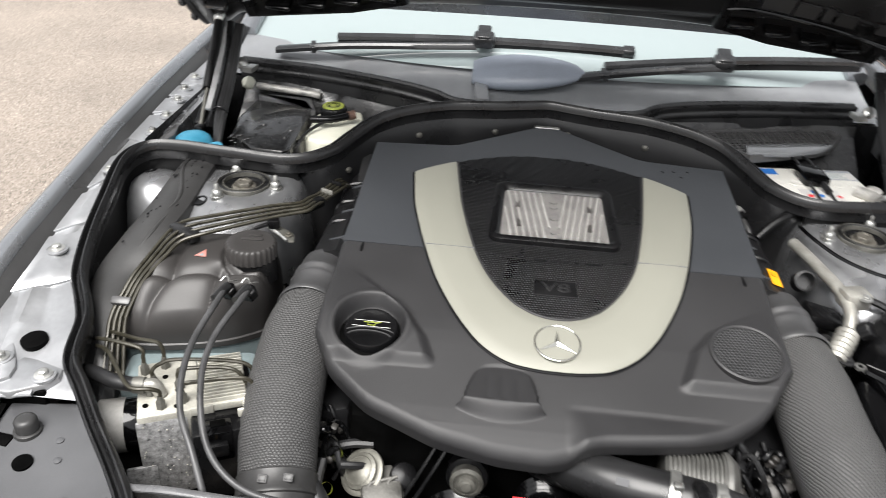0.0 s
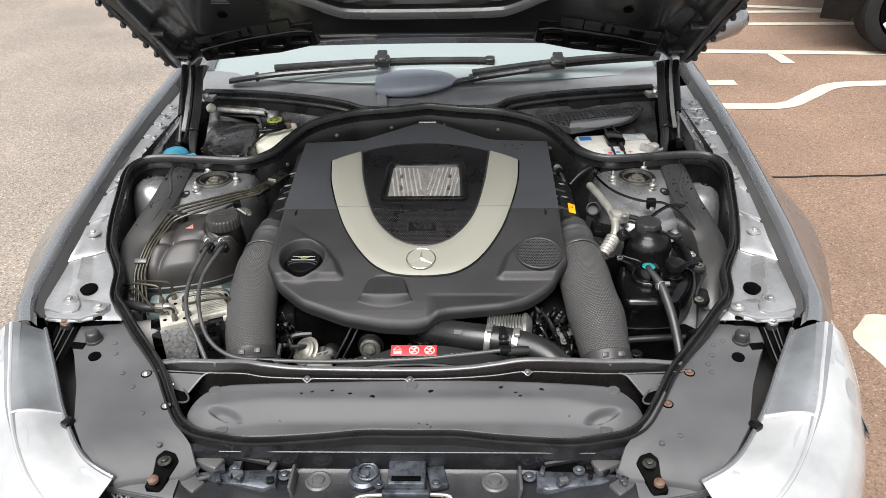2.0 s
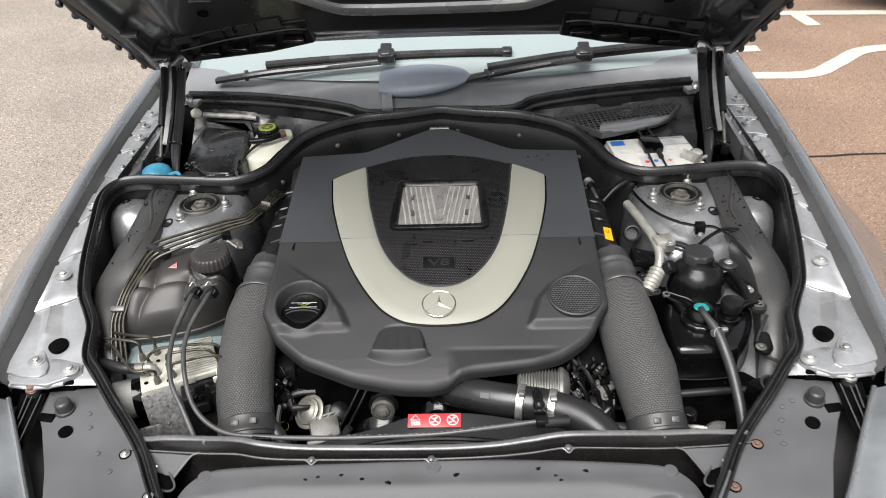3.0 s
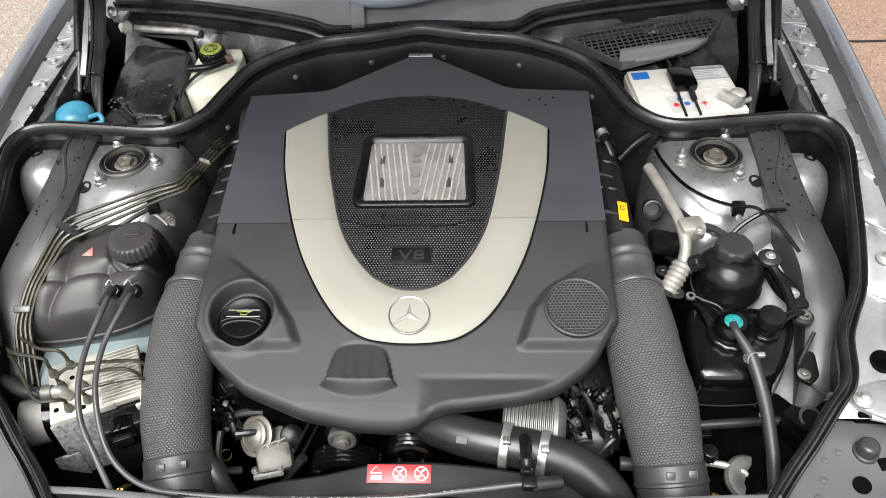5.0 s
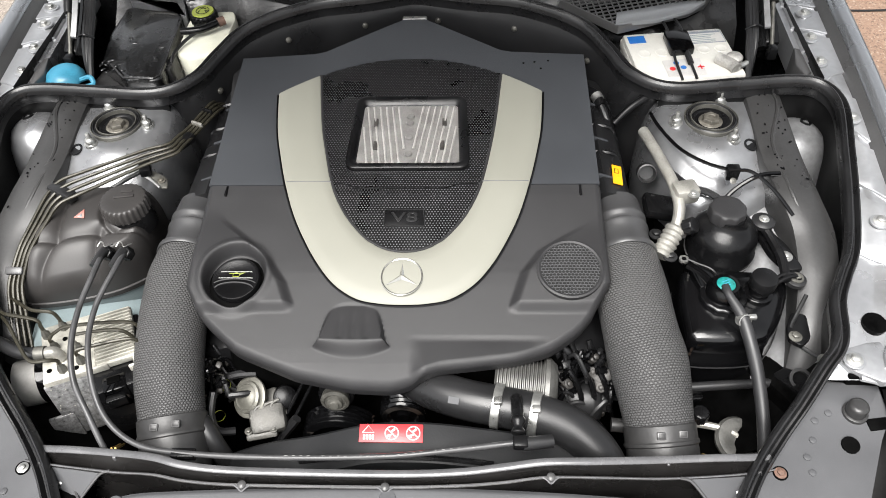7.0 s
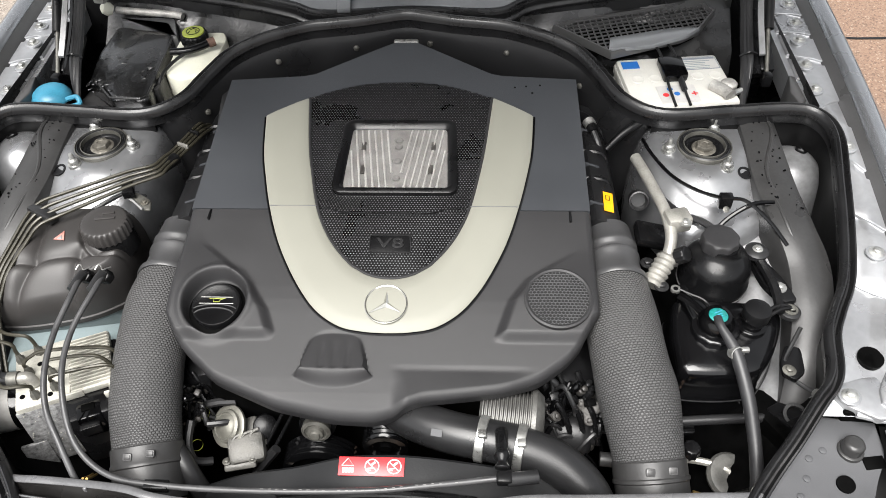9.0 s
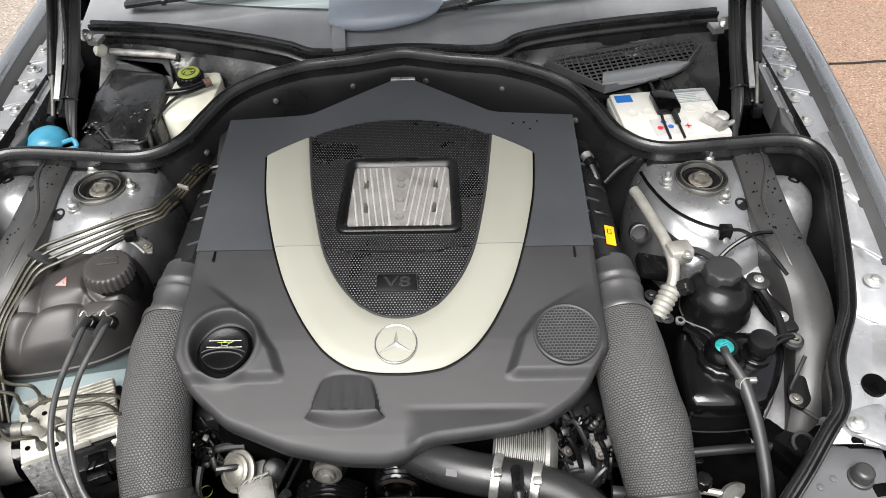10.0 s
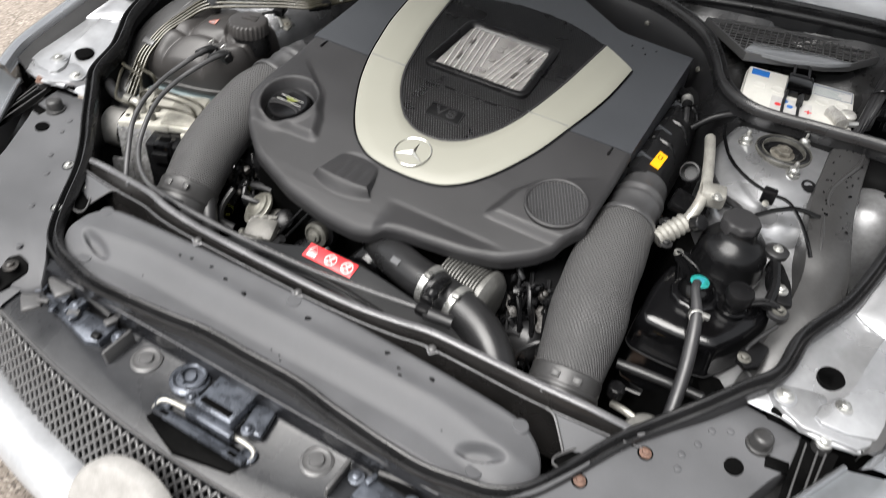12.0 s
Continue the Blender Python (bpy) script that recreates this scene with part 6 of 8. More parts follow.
part("valve_stub", tube([(-0.238, -0.468, 0.687), (-0.255, -0.474, 0.692), (-0.275, -0.478, 0.694)], 0.0055, 4, 8), RUBBER, valve)
part("valve_neck", box((0.05, 0.045, 0.05), (-0.219, -0.468, 0.648), 0.010, (15, -10, 20)), VALVE, valve)
part("valve_body", box((0.058, 0.046, 0.055), (-0.214, -0.497, 0.650), 0.009, (22, 0, 14)), VALVE, valve, "weathered cast valve body")
for k in range(3):
    part("valve_rib", tube([(-0.238 + 0.013 * k, -0.508 + 0.003 * k, 0.673), (-0.230 + 0.012 * k, -0.492 + 0.004 * k, 0.681), (-0.212 + 0.008 * k, -0.485 + 0.004 * k, 0.683)], 0.0028, 4, 7), VALVE, valve)
part("valve_flange", box((0.050, 0.012, 0.024), (-0.220, -0.524, 0.650), 0.004, (35, 0, 12)), VALVE, valve)
for x, y in ((-0.240, -0.525), (-0.200, -0.520), (-0.190, -0.490)):
    part("flange_bolt", bolt((x, y, 0.663), 0.004), PLATED, valve)
part("solenoid", lathe([(0.019, -0.03), (0.020, 0.0), (0.018, 0.006), (0.012, 0.009), (0.001, 0.010)], (-0.188, -0.468, 0.675), 22, pose(0, 0, 0, 30, 15, 0)), BLACK, valve, "black round solenoid")
part("valve_hose", tube([(-0.315, -0.470, 0.66), (-0.296, -0.448, 0.688), (-0.270, -0.442, 0.700), (-0.235, -0.440, 0.703)], 0.0068, 5, 8), RUBBER, valve)
part("valve_hose", tube([(-0.300, -0.475, 0.70), (-0.302, -0.505, 0.68), (-0.290, -0.525, 0.665), (-0.265, -0.520, 0.655)], 0.0068, 5, 8), RUBBER, valve)
for x, y, z in ((-0.286, -0.458, 0.695), (-0.291, -0.502, 0.672)):
    part("clip_ring", lathe([(0.009, 0), (0.009, 0.003)], (x, y, z), 14, pose(0, 0, 0, 40, 40, 0), caps=False), LIME, valve)
for ob in (valve, *valve.children):
    ob.data.transform(Matrix.Translation((0.0, 0.003, -0.017)))
part("alternator", lathe([(0.001, -0.034), (0.040, -0.034), (0.043, -0.031)] + [(0.047 - 0.005 * (k // 2 % 2), -0.03 + 0.00145 * (k + k // 2 % 2 * 0.2)) for k in range(50)] + [(0.050, 0.0425), (0.050, 0.049), (0.047, 0.052), (0.040, 0.060), (0.030, 0.062), (0.001, 0.062)], (0.188, -0.478, 0.714), 36, pose(0, 0, 0, 0, 90, -6)), FIN_ALU, engine, "finned aluminium housing")

# cooling fan shroud and warning label
shroud = thing("fan_shroud", "black plastic radiator fan shroud with a red warning label", "fan shroud")
SHROUD_TOP = [(-0.32, 0.61), (-0.246, 0.660), (-0.204, 0.684), (-0.164, 0.699), (-0.117, 0.712), (-0.081, 0.728), (-0.043, 0.746), (-0.01, 0.7535), (0.05, 0.7545), (0.09, 0.749), (0.15, 0.735), (0.30, 0.70)]
rings = []
for i in range(61):
    x = -0.30 + 0.58 * i / 60
    h = (interp(SHROUD_TOP, x - 0.015) + interp(SHROUD_TOP, x) + interp(SHROUD_TOP, x + 0.015)) / 3
    rings.append([(x, -0.561, h - 0.12), (x, -0.561, h - 0.004), (x, -0.566, h), (x, -0.591, h - 0.0062), (x, -0.616, h - 0.020), (x, -0.621, 0.60)])
part("panel", loft(rings, closed=False), SHROUD, shroud)
lab = part("warning_label", box((0.092, 0.026, 0.0014), (0.003, -0.580, 0.7515), 0.0004, (14, 0, 0)), RED, shroud, "red warning label with white symbols")
lt = pose(0.003, -0.580, 0.7523, 14, 0, 0)
for x in (0.0, 0.031):
    part("symbol_ring", lathe([(0.0103, 0), (0.0103, 0.0006), (0.0088, 0.0006), (0.0088, 0.0)], lt @ Vector((x + 0.001, 0, 0)), 28, lt.to_3x3().to_4x4(), caps=False), PRINT, lab)
    for (dx, dy, w, h, turn) in ((0, 0, 0.018, 0.0014, -42), (-0.003, -0.003, 0.008, 0.0016, 10), (0.002, 0.004, 0.006, 0.003, 40), (-0.004, -0.0055, 0.005, 0.0012, 0)):
        b = box((w, h, 0.0006), (0, 0, 0), 0, (0, 0, turn))
        b.transform(lt @ Matrix.Translation((x + 0.001 + dx, dy, 0.0004)))
        part("symbol_mark", b, PRINT, lab)
b = tube([(-0.0415, 0.0005, 0.0004), (-0.0245, 0.0005, 0.0004), (-0.033, 0.0105, 0.0004), (-0.0415, 0.0005, 0.0004)], 0.0008, 1, 5, raw=True)
b.transform(lt)
part("symbol_triangle", b, PRINT, lab)
for k in range(4):
    b = box((0.0032, 0.007, 0.0006), (-0.0385 + 0.0042 * k, -0.006, 0.0003), 0)
    b.transform(lt)
    part("symbol_mark", b, PRINT, lab)
arch = [(x, -0.612, 0.742 - 0.9 * (x - 0.01) ** 2) for x in (-0.13 + 0.28 * i / 16 for i in range(17))]
part("shroud_rib", tube(arch, 0.004, 1, 6, raw=True), BLACK, shroud)

# upper coolant hose with clamps
hose = thing("coolant_hose", "thick black rubber coolant hose with steel clamps", "hose")
H = [(0.0, -0.44, 0.70), (0.05, -0.485, 0.725), (0.105, -0.512, 0.735), (0.162, -0.526, 0.737), (0.215, -0.537, 0.734), (0.270, -0.556, 0.722), (0.310, -0.588, 0.697), (0.332, -0.63, 0.65)]
part("hose_wall", tube(H, 0.031, 6, 20), RUBBER, hose)
for c, d in (((0.157, -0.525, 0.7372), 12), ((0.212, -0.5365, 0.7345), 13)):
    part("clamp", lathe([(0.0315, -0.007), (0.034, -0.006), (0.034, 0.006), (0.0315, 0.007)], c, 28, pose(0, 0, 0, 0, 90, -d), caps=False), STEEL, hose, "steel band clamp")
    part("clamp_screw", box((0.012, 0.012, 0.008), (c[0], c[1] - 0.012, c[2] + 0.034), 0.002), STEEL, hose)
part("sensor", tube([(0.184, -0.530, 0.766), (0.184, -0.548, 0.775), (0.184, -0.575, 0.779), (0.184, -0.592, 0.776)], lambda f: 0.009 + 0.002 * math.sin(22 * f) * (f > 0.5), 8, 12), BLACK, hose, "black ribbed plug on the hose")
part("connector", box((0.022, 0.018, 0.016), (0.187, -0.603, 0.771), 0.004), BLACK, hose)
part("connector", tube([(0.19, -0.604, 0.769), (0.232, -0.596, 0.764)], 0.010, 3, 10), RUBBER, hose)
part("print_mark", box((0.016, 0.010, 0.001), (0.092, -0.530, 0.760), 0, (30, 0, -10)), SHELF, hose)

# ---- intake sleeves and air boxes ----
def sleeve(s, path, radius):
    t = thing("intake_sleeve", "grey woven-textured intake pipe curving down beside the engine", "intake pipe", "intake pipes")
    pts = smooth_path(path, 14)
    ln = [0.0]
    for a, b in zip(pts, pts[1:]):
        ln.append(ln[-1] + (b - a).length)
    rings, nrm, seg = [], Vector((0, 0, -1)), 40
    for i, q in enumerate(pts):
        tg = (pts[min(i + 1, len(pts) - 1)] - pts[max(i - 1, 0)]).normalized()
        nrm = (nrm - tg * nrm.dot(tg)).normalized()
        bi = tg.cross(nrm)
        r = radius(ln[i] / ln[-1])
        rings.append([q + (nrm * math.cos(a) * 0.92 + bi * math.sin(a)) * r for a in (2 * math.pi * j / seg for j in range(seg))])
    part("sleeve", loft(rings, uv=([0.32 * j / seg for j in range(seg + 1)], ln)), WOVEN, t, "grey woven-textured sleeve")
    e = pts[-1]
    tg = (pts[-1] - pts[-3]).normalized()
    rot = tg.to_track_quat("Z", "Y").to_matrix().to_4x4()
    r = radius(1.0)
    part("end_collar", lathe([(r * 1.0, -0.012), (r * 1.04, -0.010), (r * 1.04, 0.012), (r * 1.075, 0.014), (r * 1.075, 0.018), (r * 1.03, 0.02), (r * 1.03, 0.026), (r * 1.03, 0.07)], e, 36, rot), DUCT, t, "dark grey plastic end collar")
    for a in (-0.35, 0.25):
        d = rot @ Vector((math.sin(a) * r * 1.09, 0, 0))
        up = (Vector((0, 0, 1)) - tg * tg.z).normalized()
        c = e + tg * 0.003 + up * r * 1.05 * math.cos(a) + tg.cross(up) * r * 1.05 * math.sin(a)
        part("collar_catch", box((0.013, 0.011, 0.006), c, 0.002, (35, 0, 0)), STRIP, t)
        part("catch_slot", box((0.009, 0.007, 0.002), c + up * 0.003, 0.0005, (35, 0, 0)), DUCT, t)
    b = pts[0]
    tg = (pts[2] - pts[0]).normalized()
    rot = tg.to_track_quat("Z", "Y").to_matrix().to_4x4()
    r = radius(0.0)
    part("sleeve_band", lathe([(r * 0.9, -0.006), (r * 1.02, -0.005), (r * 1.03, 0.003), (r * 1.0, 0.005)], b, 36, rot, caps=False), BELLOWS, t, "grey end band")
    part("bellows", lathe([(r * 0.78, -0.11), (r * 0.86, -0.075), (r * 0.90, -0.072), (r * 0.90, -0.066), (r * 0.83, -0.062), (r * 0.83, -0.055), (r * 0.91, -0.051), (r * 0.91, -0.045), (r * 0.85, -0.040), (r * 0.88, -0.02), (r * 0.92, 0.0), (r * 0.5, 0.004)], b, 36, rot), BELLOWS, t, "grey ribbed connecting neck")

sleeve(-1, [(-0.366, -0.268, 0.784), (-0.3665, -0.31, 0.780), (-0.366, -0.36, 0.769), (-0.3635, -0.42, 0.751), (-0.358, -0.475, 0.728), (-0.351, -0.512, 0.708), (-0.346, -0.536, 0.694)], lambda f: 0.049 + 0.005 * step(0.0, 0.2, f) - 0.003 * step(0.7, 1.0, f))
sleeve(1, [(0.373, -0.270, 0.784), (0.375, -0.31, 0.780), (0.377, -0.36, 0.769), (0.383, -0.41, 0.755), (0.392, -0.46, 0.735), (0.399, -0.513, 0.707), (0.402, -0.540, 0.691)], lambda f: 0.050 + 0.008 * step(0.0, 0.3, f) + 0.003 * math.exp(-((f - 0.62) / 0.1) ** 2) - 0.006 * step(0.7, 1.0, f))
for s in (-1, 1):
    t = thing("air_filter_box", "black plastic air filter housing along the engine cover", "air filter housing", "air filter housings")
    rings = []
    for k in range(13):
        y = 0.15 - 0.32 * k / 12
        w = 0.05 + 0.008 * k / 12
        x0, x1 = 0.325, 0.335 + w
        rings.append([(s * x0, y, 0.70), (s * x0, y, 0.825), (s * (x0 + 0.02), y, 0.838), (s * (x1 - 0.012), y, 0.826), (s * x1, y, 0.805), (s * (x1 + 0.004), y, 0.70)])
    part("housing", loft(rings), WALL_REAR, t)
    for k in range(3):
        part("housing_rib", tube([(s * 0.338, 0.09 - 0.075 * k, 0.8325), (s * 0.372, 0.085 - 0.075 * k, 0.829), (s * 0.388, 0.08 - 0.075 * k, 0.80)], 0.004, 4, 6), BLACK, t)
    if s > 0:
        part("yellow_label", box((0.0175, 0.047, 0.001), (0.370, -0.122, 0.832), 0, (0, 16, -3)), YELLOW, t, "yellow sticker")
        part("label_mark", box((0.008, 0.012, 0.0008), (0.3695, -0.113, 0.8326), 0, (0, 16, -3)), BLACK, t)
        part("label_mark", box((0.005, 0.009, 0.0008), (0.3695, -0.113, 0.8332), 0, (0, 16, -3)), YELLOW, t)
        sen = part("sensor_plug", tube([(0.335, 0.115, 0.84), (0.352, 0.09, 0.845), (0.362, 0.065, 0.838)], 0.010, 5, 10), BLACK, t, "black sensor plug")
        part("sensor_collar", tube([(0.353, 0.088, 0.845), (0.358, 0.076, 0.843)], 0.0115, 2, 10), STEEL, sen)
        part("sensor_lead", tube([(0.362, 0.065, 0.838), (0.372, 0.035, 0.82), (0.372, 0.0, 0.78)], 0.006, 5, 8), RUBBER, sen)


# ---- inner wings and strut towers ----
for s in (-1, 1):
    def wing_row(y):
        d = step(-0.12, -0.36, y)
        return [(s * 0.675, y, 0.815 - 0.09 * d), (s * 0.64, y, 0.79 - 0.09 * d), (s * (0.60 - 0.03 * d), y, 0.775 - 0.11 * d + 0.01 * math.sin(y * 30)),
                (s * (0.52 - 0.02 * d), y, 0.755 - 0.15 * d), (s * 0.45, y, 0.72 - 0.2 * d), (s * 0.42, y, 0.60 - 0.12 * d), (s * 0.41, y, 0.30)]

    apron = part("inner_wing", loft([wing_row(0.075 - 0.012 * i)[:4] for i in range(20)], closed=False), TOWER, car, "silver painted inner wing panel")
    # Lower part of the same panel, its deep shade painted as near-black.
    part("lower_wing", loft([wing_row(0.075 - 0.012 * i)[3:] for i in range(20)], closed=False), DARK, apron, "lower wing panel darkened to near-black for deep shade")
    # Liner takes the darker silver, with shade put into the colour.
    part("front_liner", loft([wing_row(-0.153 - 0.012 * i)[:3] for i in range(24)], closed=False), DIM_SILVER, apron, "silver liner in front of the tower, darkened for shade")
    part("lower_liner", loft([wing_row(-0.153 - 0.012 * i)[2:] for i in range(24)], closed=False), DARK, apron, "lower liner darkened to near-black for deep shade")
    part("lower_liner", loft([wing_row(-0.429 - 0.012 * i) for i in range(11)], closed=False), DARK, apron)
    c = (s * 0.55, 0.0, 0.0)
    prof = [(0.165, 0.60), (0.163, 0.74), (0.157, 0.785), (0.146, 0.815), (0.128, 0.838), (0.118, 0.845), (0.105, 0.850), (0.095, 0.852), (0.085, 0.853), (0.075, 0.8535), (0.062, 0.854), (0.049, 0.856), (0.044, 0.854), (0.036, 0.846)]
    b = lathe(prof, c, 48)
    for v in b.verts:
        r = math.hypot(v.co.x - c[0], v.co.y)
        ahead = max(0.0, -v.co.y / max(r, 1e-6))
        if v.co.z > 0.7 and r > 0.056:
            v.co.z = v.co.z * (1 - ahead) + ahead * min(v.co.z, 0.854 - 0.66 * max(0.0, r - 0.064) + 1.0 * max(0.0, r - 0.14))
        v.co.y *= 1.12
        inner = (c[0] - v.co.x) * s
        if inner > 0.06:
            v.co.x = c[0] - s * (0.06 + (inner - 0.06) * 0.55)
    tower = part("strut_tower", b, TOWER, car, "silver painted domed strut tower")
    part("tower_ring", lathe([(0.0445, 0.852), (0.0445, 0.8595), (0.0425, 0.861), (0.0408, 0.8575), (0.0395, 0.860), (0.0375, 0.858), (0.036, 0.850)], c, 40, caps=False), RUBBER, tower, "black ringed rubber strut mount")
    part("ring_edge", lathe([(0.0478, 0.852), (0.0478, 0.8600), (0.0462, 0.8608), (0.0455, 0.8570)], c, 40, caps=False), PLATED, tower)
    part("ring_edge", lathe([(0.0375, 0.852), (0.0372, 0.8612), (0.0358, 0.8616), (0.0350, 0.852)], c, 36, caps=False), PLATED, tower)
    part("rubber_mount", lathe([(0.037, 0.852), (0.034, 0.8545), (0.029, 0.8535), (0.024, 0.848), (0.001, 0.847)], c, 32), BLACK, tower)
    part("nut_washer", lathe([(0.0215, 0.847), (0.0215, 0.852), (0.0195, 0.8535), (0.001, 0.8535)], c, 28), NUT, tower)
    part("strut_nut", lathe([(0.0160, 0.853), (0.0160, 0.8595), (0.0145, 0.8615), (0.0075, 0.862), (0.0065, 0.8605), (0.001, 0.8605)], c, 6, pose(0, 0, 0, 0, 0, 22)), NUT, tower, "brown-stained strut nut")
    for x, y in ((-0.580, 0.053), (-0.490, -0.003), (-0.580, -0.055)) if s < 0 else ((0.576, 0.050), (0.486, -0.008), (0.578, -0.056)):
        part("tower_stud", lathe([(0.0125, 0.850), (0.0125, 0.8565), (0.009, 0.8575), (0.009, 0.865), (0.0072, 0.867), (0.004, 0.868), (0.004, 0.877), (0.003, 0.879), (0.001, 0.879)], (x, y, 0), 12), STEEL, tower)
    part("plug_hole", lathe([(0.013, 0), (0.013, 0.002), (0.009, 0.002), (0.008, -0.002), (0.001, -0.002)], (s * 0.609, -0.062, 0.8465), 18, pose(0, 0, 0, 10, s * 9, 0)), BLACK, tower)
    # moulded duct between tower and wing
    path = smooth_path([(s * 0.655, 0.105, 0.866), (s * 0.653, 0.02, 0.864), (s * 0.654, -0.09, 0.850), (s * 0.668, -0.17, 0.832), (s * 0.682, -0.235, 0.808), (s * 0.675, -0.31, 0.782), (s * 0.655, -0.39, 0.74), (s * 0.635, -0.46, 0.67)], 8)
    rings = []
    for i, (q, (t, sd, u)) in enumerate(zip(path, frames(path))):
        f = i / (len(path) - 1)
        w = 0.033 + 0.003 * step(0.1, 0.3, f) - 0.008 * step(0.5, 1.0, f)
        rings.append([q + sd * a * w + u * h for a, h in ((-1.0, -0.06), (-1.0, -0.010), (-0.93, -0.003), (-0.6, 0.002), (-0.2, 0.004), (0.2, 0.004), (0.6, 0.002), (0.93, -0.003), (1.0, -0.010), (1.0, -0.06))])
    duct = thing("wing_duct", "grey plastic moulded cover strip beside the strut tower", "cover strip", "cover strips")
    part("strip", loft(rings), DUCT, duct)
    part("strip_rib", tube([q + Vector((s * (0.004 + 0.016 * math.sin(k * 0.35)), 0, 0.002)) for k, q in enumerate(path[2:20])], lambda f: 0.0015 + 0.0035 * math.sin(math.pi * f), 1, 8, raw=True), DUCT, duct)
    part("strip_rib", tube([q + Vector((-s * 0.014, 0, 0.002)) for q in path[18:30]], lambda f: 0.001 + 0.003 * math.sin(math.pi * f), 1, 8, raw=True), DUCT, duct)
    random.seed(40 + s)
    for k in range(46):
        q = path[min(30, int(random.triangular(1, 30, 4)))]
        r = random.uniform(0.0007, 0.0019)
        drop = lathe([(r, -0.001), (r * 0.8, 0.0007), (r * 0.2, 0.001)], (0, 0, 0), 7)
        drop.transform(pose(q.x + random.uniform(-0.024, 0.024), q.y + random.uniform(-0.008, 0.008), q.z + 0.004, 0, 0, random.uniform(0, 180)) @ Matrix.Diagonal((random.uniform(1.0, 2.2), 1, 1, 1)))
        part("water_drop", drop, GLOSS, duct)
    # domed pocket in the rear corner
    # Same paint on both sides; the right copy is coloured darker for shade.
    part("corner_pocket", lathe([(0.085, -0.14), (0.074, -0.07), (0.062, -0.02), (0.048, 0.006), (0.030, 0.018), (0.012, 0.022), (0.001, 0.022)], (s * 0.722, 0.022, 0.828 - 0.03 * (s > 0)), 28), TOWER if s < 0 else DIM_SILVER, apron, "silver painted domed wing pocket")
    part("pocket_hole", lathe([(0.011, 0), (0.011, 0.003), (0.007, 0.003), (0.006, 0)], (s * 0.740, 0.036, 0.8465 - 0.03 * (s > 0)), 16, pose(0, 0, 0, -10, s * 14, 0), caps=False), BLACK, apron)
    part("chassis_rail", box((0.05, 0.20, 0.10), (s * 0.625, -0.49, 0.655), 0.012, (-14, 0, s * 22)), DARK, apron, "near-black chassis rail")

# ---- left of the engine: expansion tank, brake unit, pipes ----
tank = thing("coolant_reservoir", "dark brown plastic coolant reservoir with lobed top and black cap", "reservoir")
out = smooth_path([(-0.642, -0.333, 0), (-0.665, -0.30, 0), (-0.655, -0.24, 0), (-0.62, -0.17, 0), (-0.57, -0.148, 0), (-0.50, -0.14, 0), (-0.445, -0.145, 0), (-0.436, -0.21, 0), (-0.435, -0.26, 0), (-0.455, -0.285, 0), (-0.503, -0.313, 0), (-0.585, -0.334, 0)], 22, True)
ctr = Vector((-0.545, -0.24, 0))
CREASE = [(-0.35, -0.606), (-0.31, -0.597), (-0.285, -0.585), (-0.265, -0.579), (-0.235, -0.581), (-0.195, -0.587), (-0.14, -0.590)]


def valley(d, w):
    return math.exp(-(d / w) ** 2)


def tank_z(x, y):
    """Moulded pillow lobes: flat top, steep front, sharp creases between the lobes and a raised block for the hoses."""
    block = step(-0.512, -0.506, x)
    shoulder = -0.262 - 0.22 * max(0.0, -0.50 - x)
    u = shoulder - 0.026 * block - y
    z = 0.842 - 0.006 * block - 0.55 * (u + math.sqrt(u * u + 0.00035)) - 0.055 * step(-0.60, -0.685, x)
    crease = lambda d, w: math.exp(-math.sqrt(d * d + 3e-6) / w)
    z -= 0.014 * crease(x - interp(CREASE, y), 0.011)
    z -= 0.012 * crease(x + 0.509, 0.009) * step(-0.232, -0.25, y)
    z -= 0.012 * crease(y - shoulder - 0.012, 0.010) * (1 - block)
    z -= 0.010 * crease(y + 0.243 - 0.35 * (x + 0.47), 0.008) * block
    return z - 0.006 * valley(math.hypot(x + 0.467, y + 0.206) - 0.047, 0.004)


rings = [[(q.x, q.y, 0.735) for q in out], [(q.x, q.y, 0.745) for q in out]]
for k in [0.99 - 0.018 * i for i in range(55)]:
    ring = []
    for q in out:
        w = ctr + (q - ctr) * k
        ring.append((w.x, w.y, 0.750 + (tank_z(w.x, w.y) - 0.750) * math.sqrt(max(0.0, 1 - max(0.0, 1 - (1 - k) / 0.17) ** 2))))
    rings.append(ring)
part("upper_shell", loft(rings), RESERVOIR, tank)


part("seam_flange", loft([[tuple((ctr + (q - ctr) * k).xy) + (z,) for q in out] for k, z in ((1.0, 0.73), (1.025, 0.731), (1.025, 0.740), (1.0, 0.742))], caps=False), RESERVOIR, tank)
lower = part("lower_shell", loft([[tuple((ctr + (q - ctr) * k).xy) + (z,) for q in out] for k, z in ((0.9, 0.60), (0.95, 0.62), (0.97, 0.70), (0.975, 0.733))]), TANK, tank, "pale translucent lower tank")
part("front_tank", box((0.19, 0.08, 0.13), (-0.525, -0.365, 0.665), 0.012, (0, 0, 10)), TANK, tank, "pale translucent lower tank")
part("cap_neck", lathe([(0.040, 0.80), (0.037, 0.832), (0.035, 0.845)], (-0.470, -0.206, 0), 28), BLACK, tank)
part("cap_grip", box((0.034, 0.006, 0.003), (-0.470, -0.203, 0.8635), 0.0014, (0, 0, 8)), RESERVOIR, tank)
part("cap_grip", box((0.020, 0.005, 0.0024), (-0.468, -0.190, 0.8632), 0.0012, (0, 0, 8)), RESERVOIR, tank)
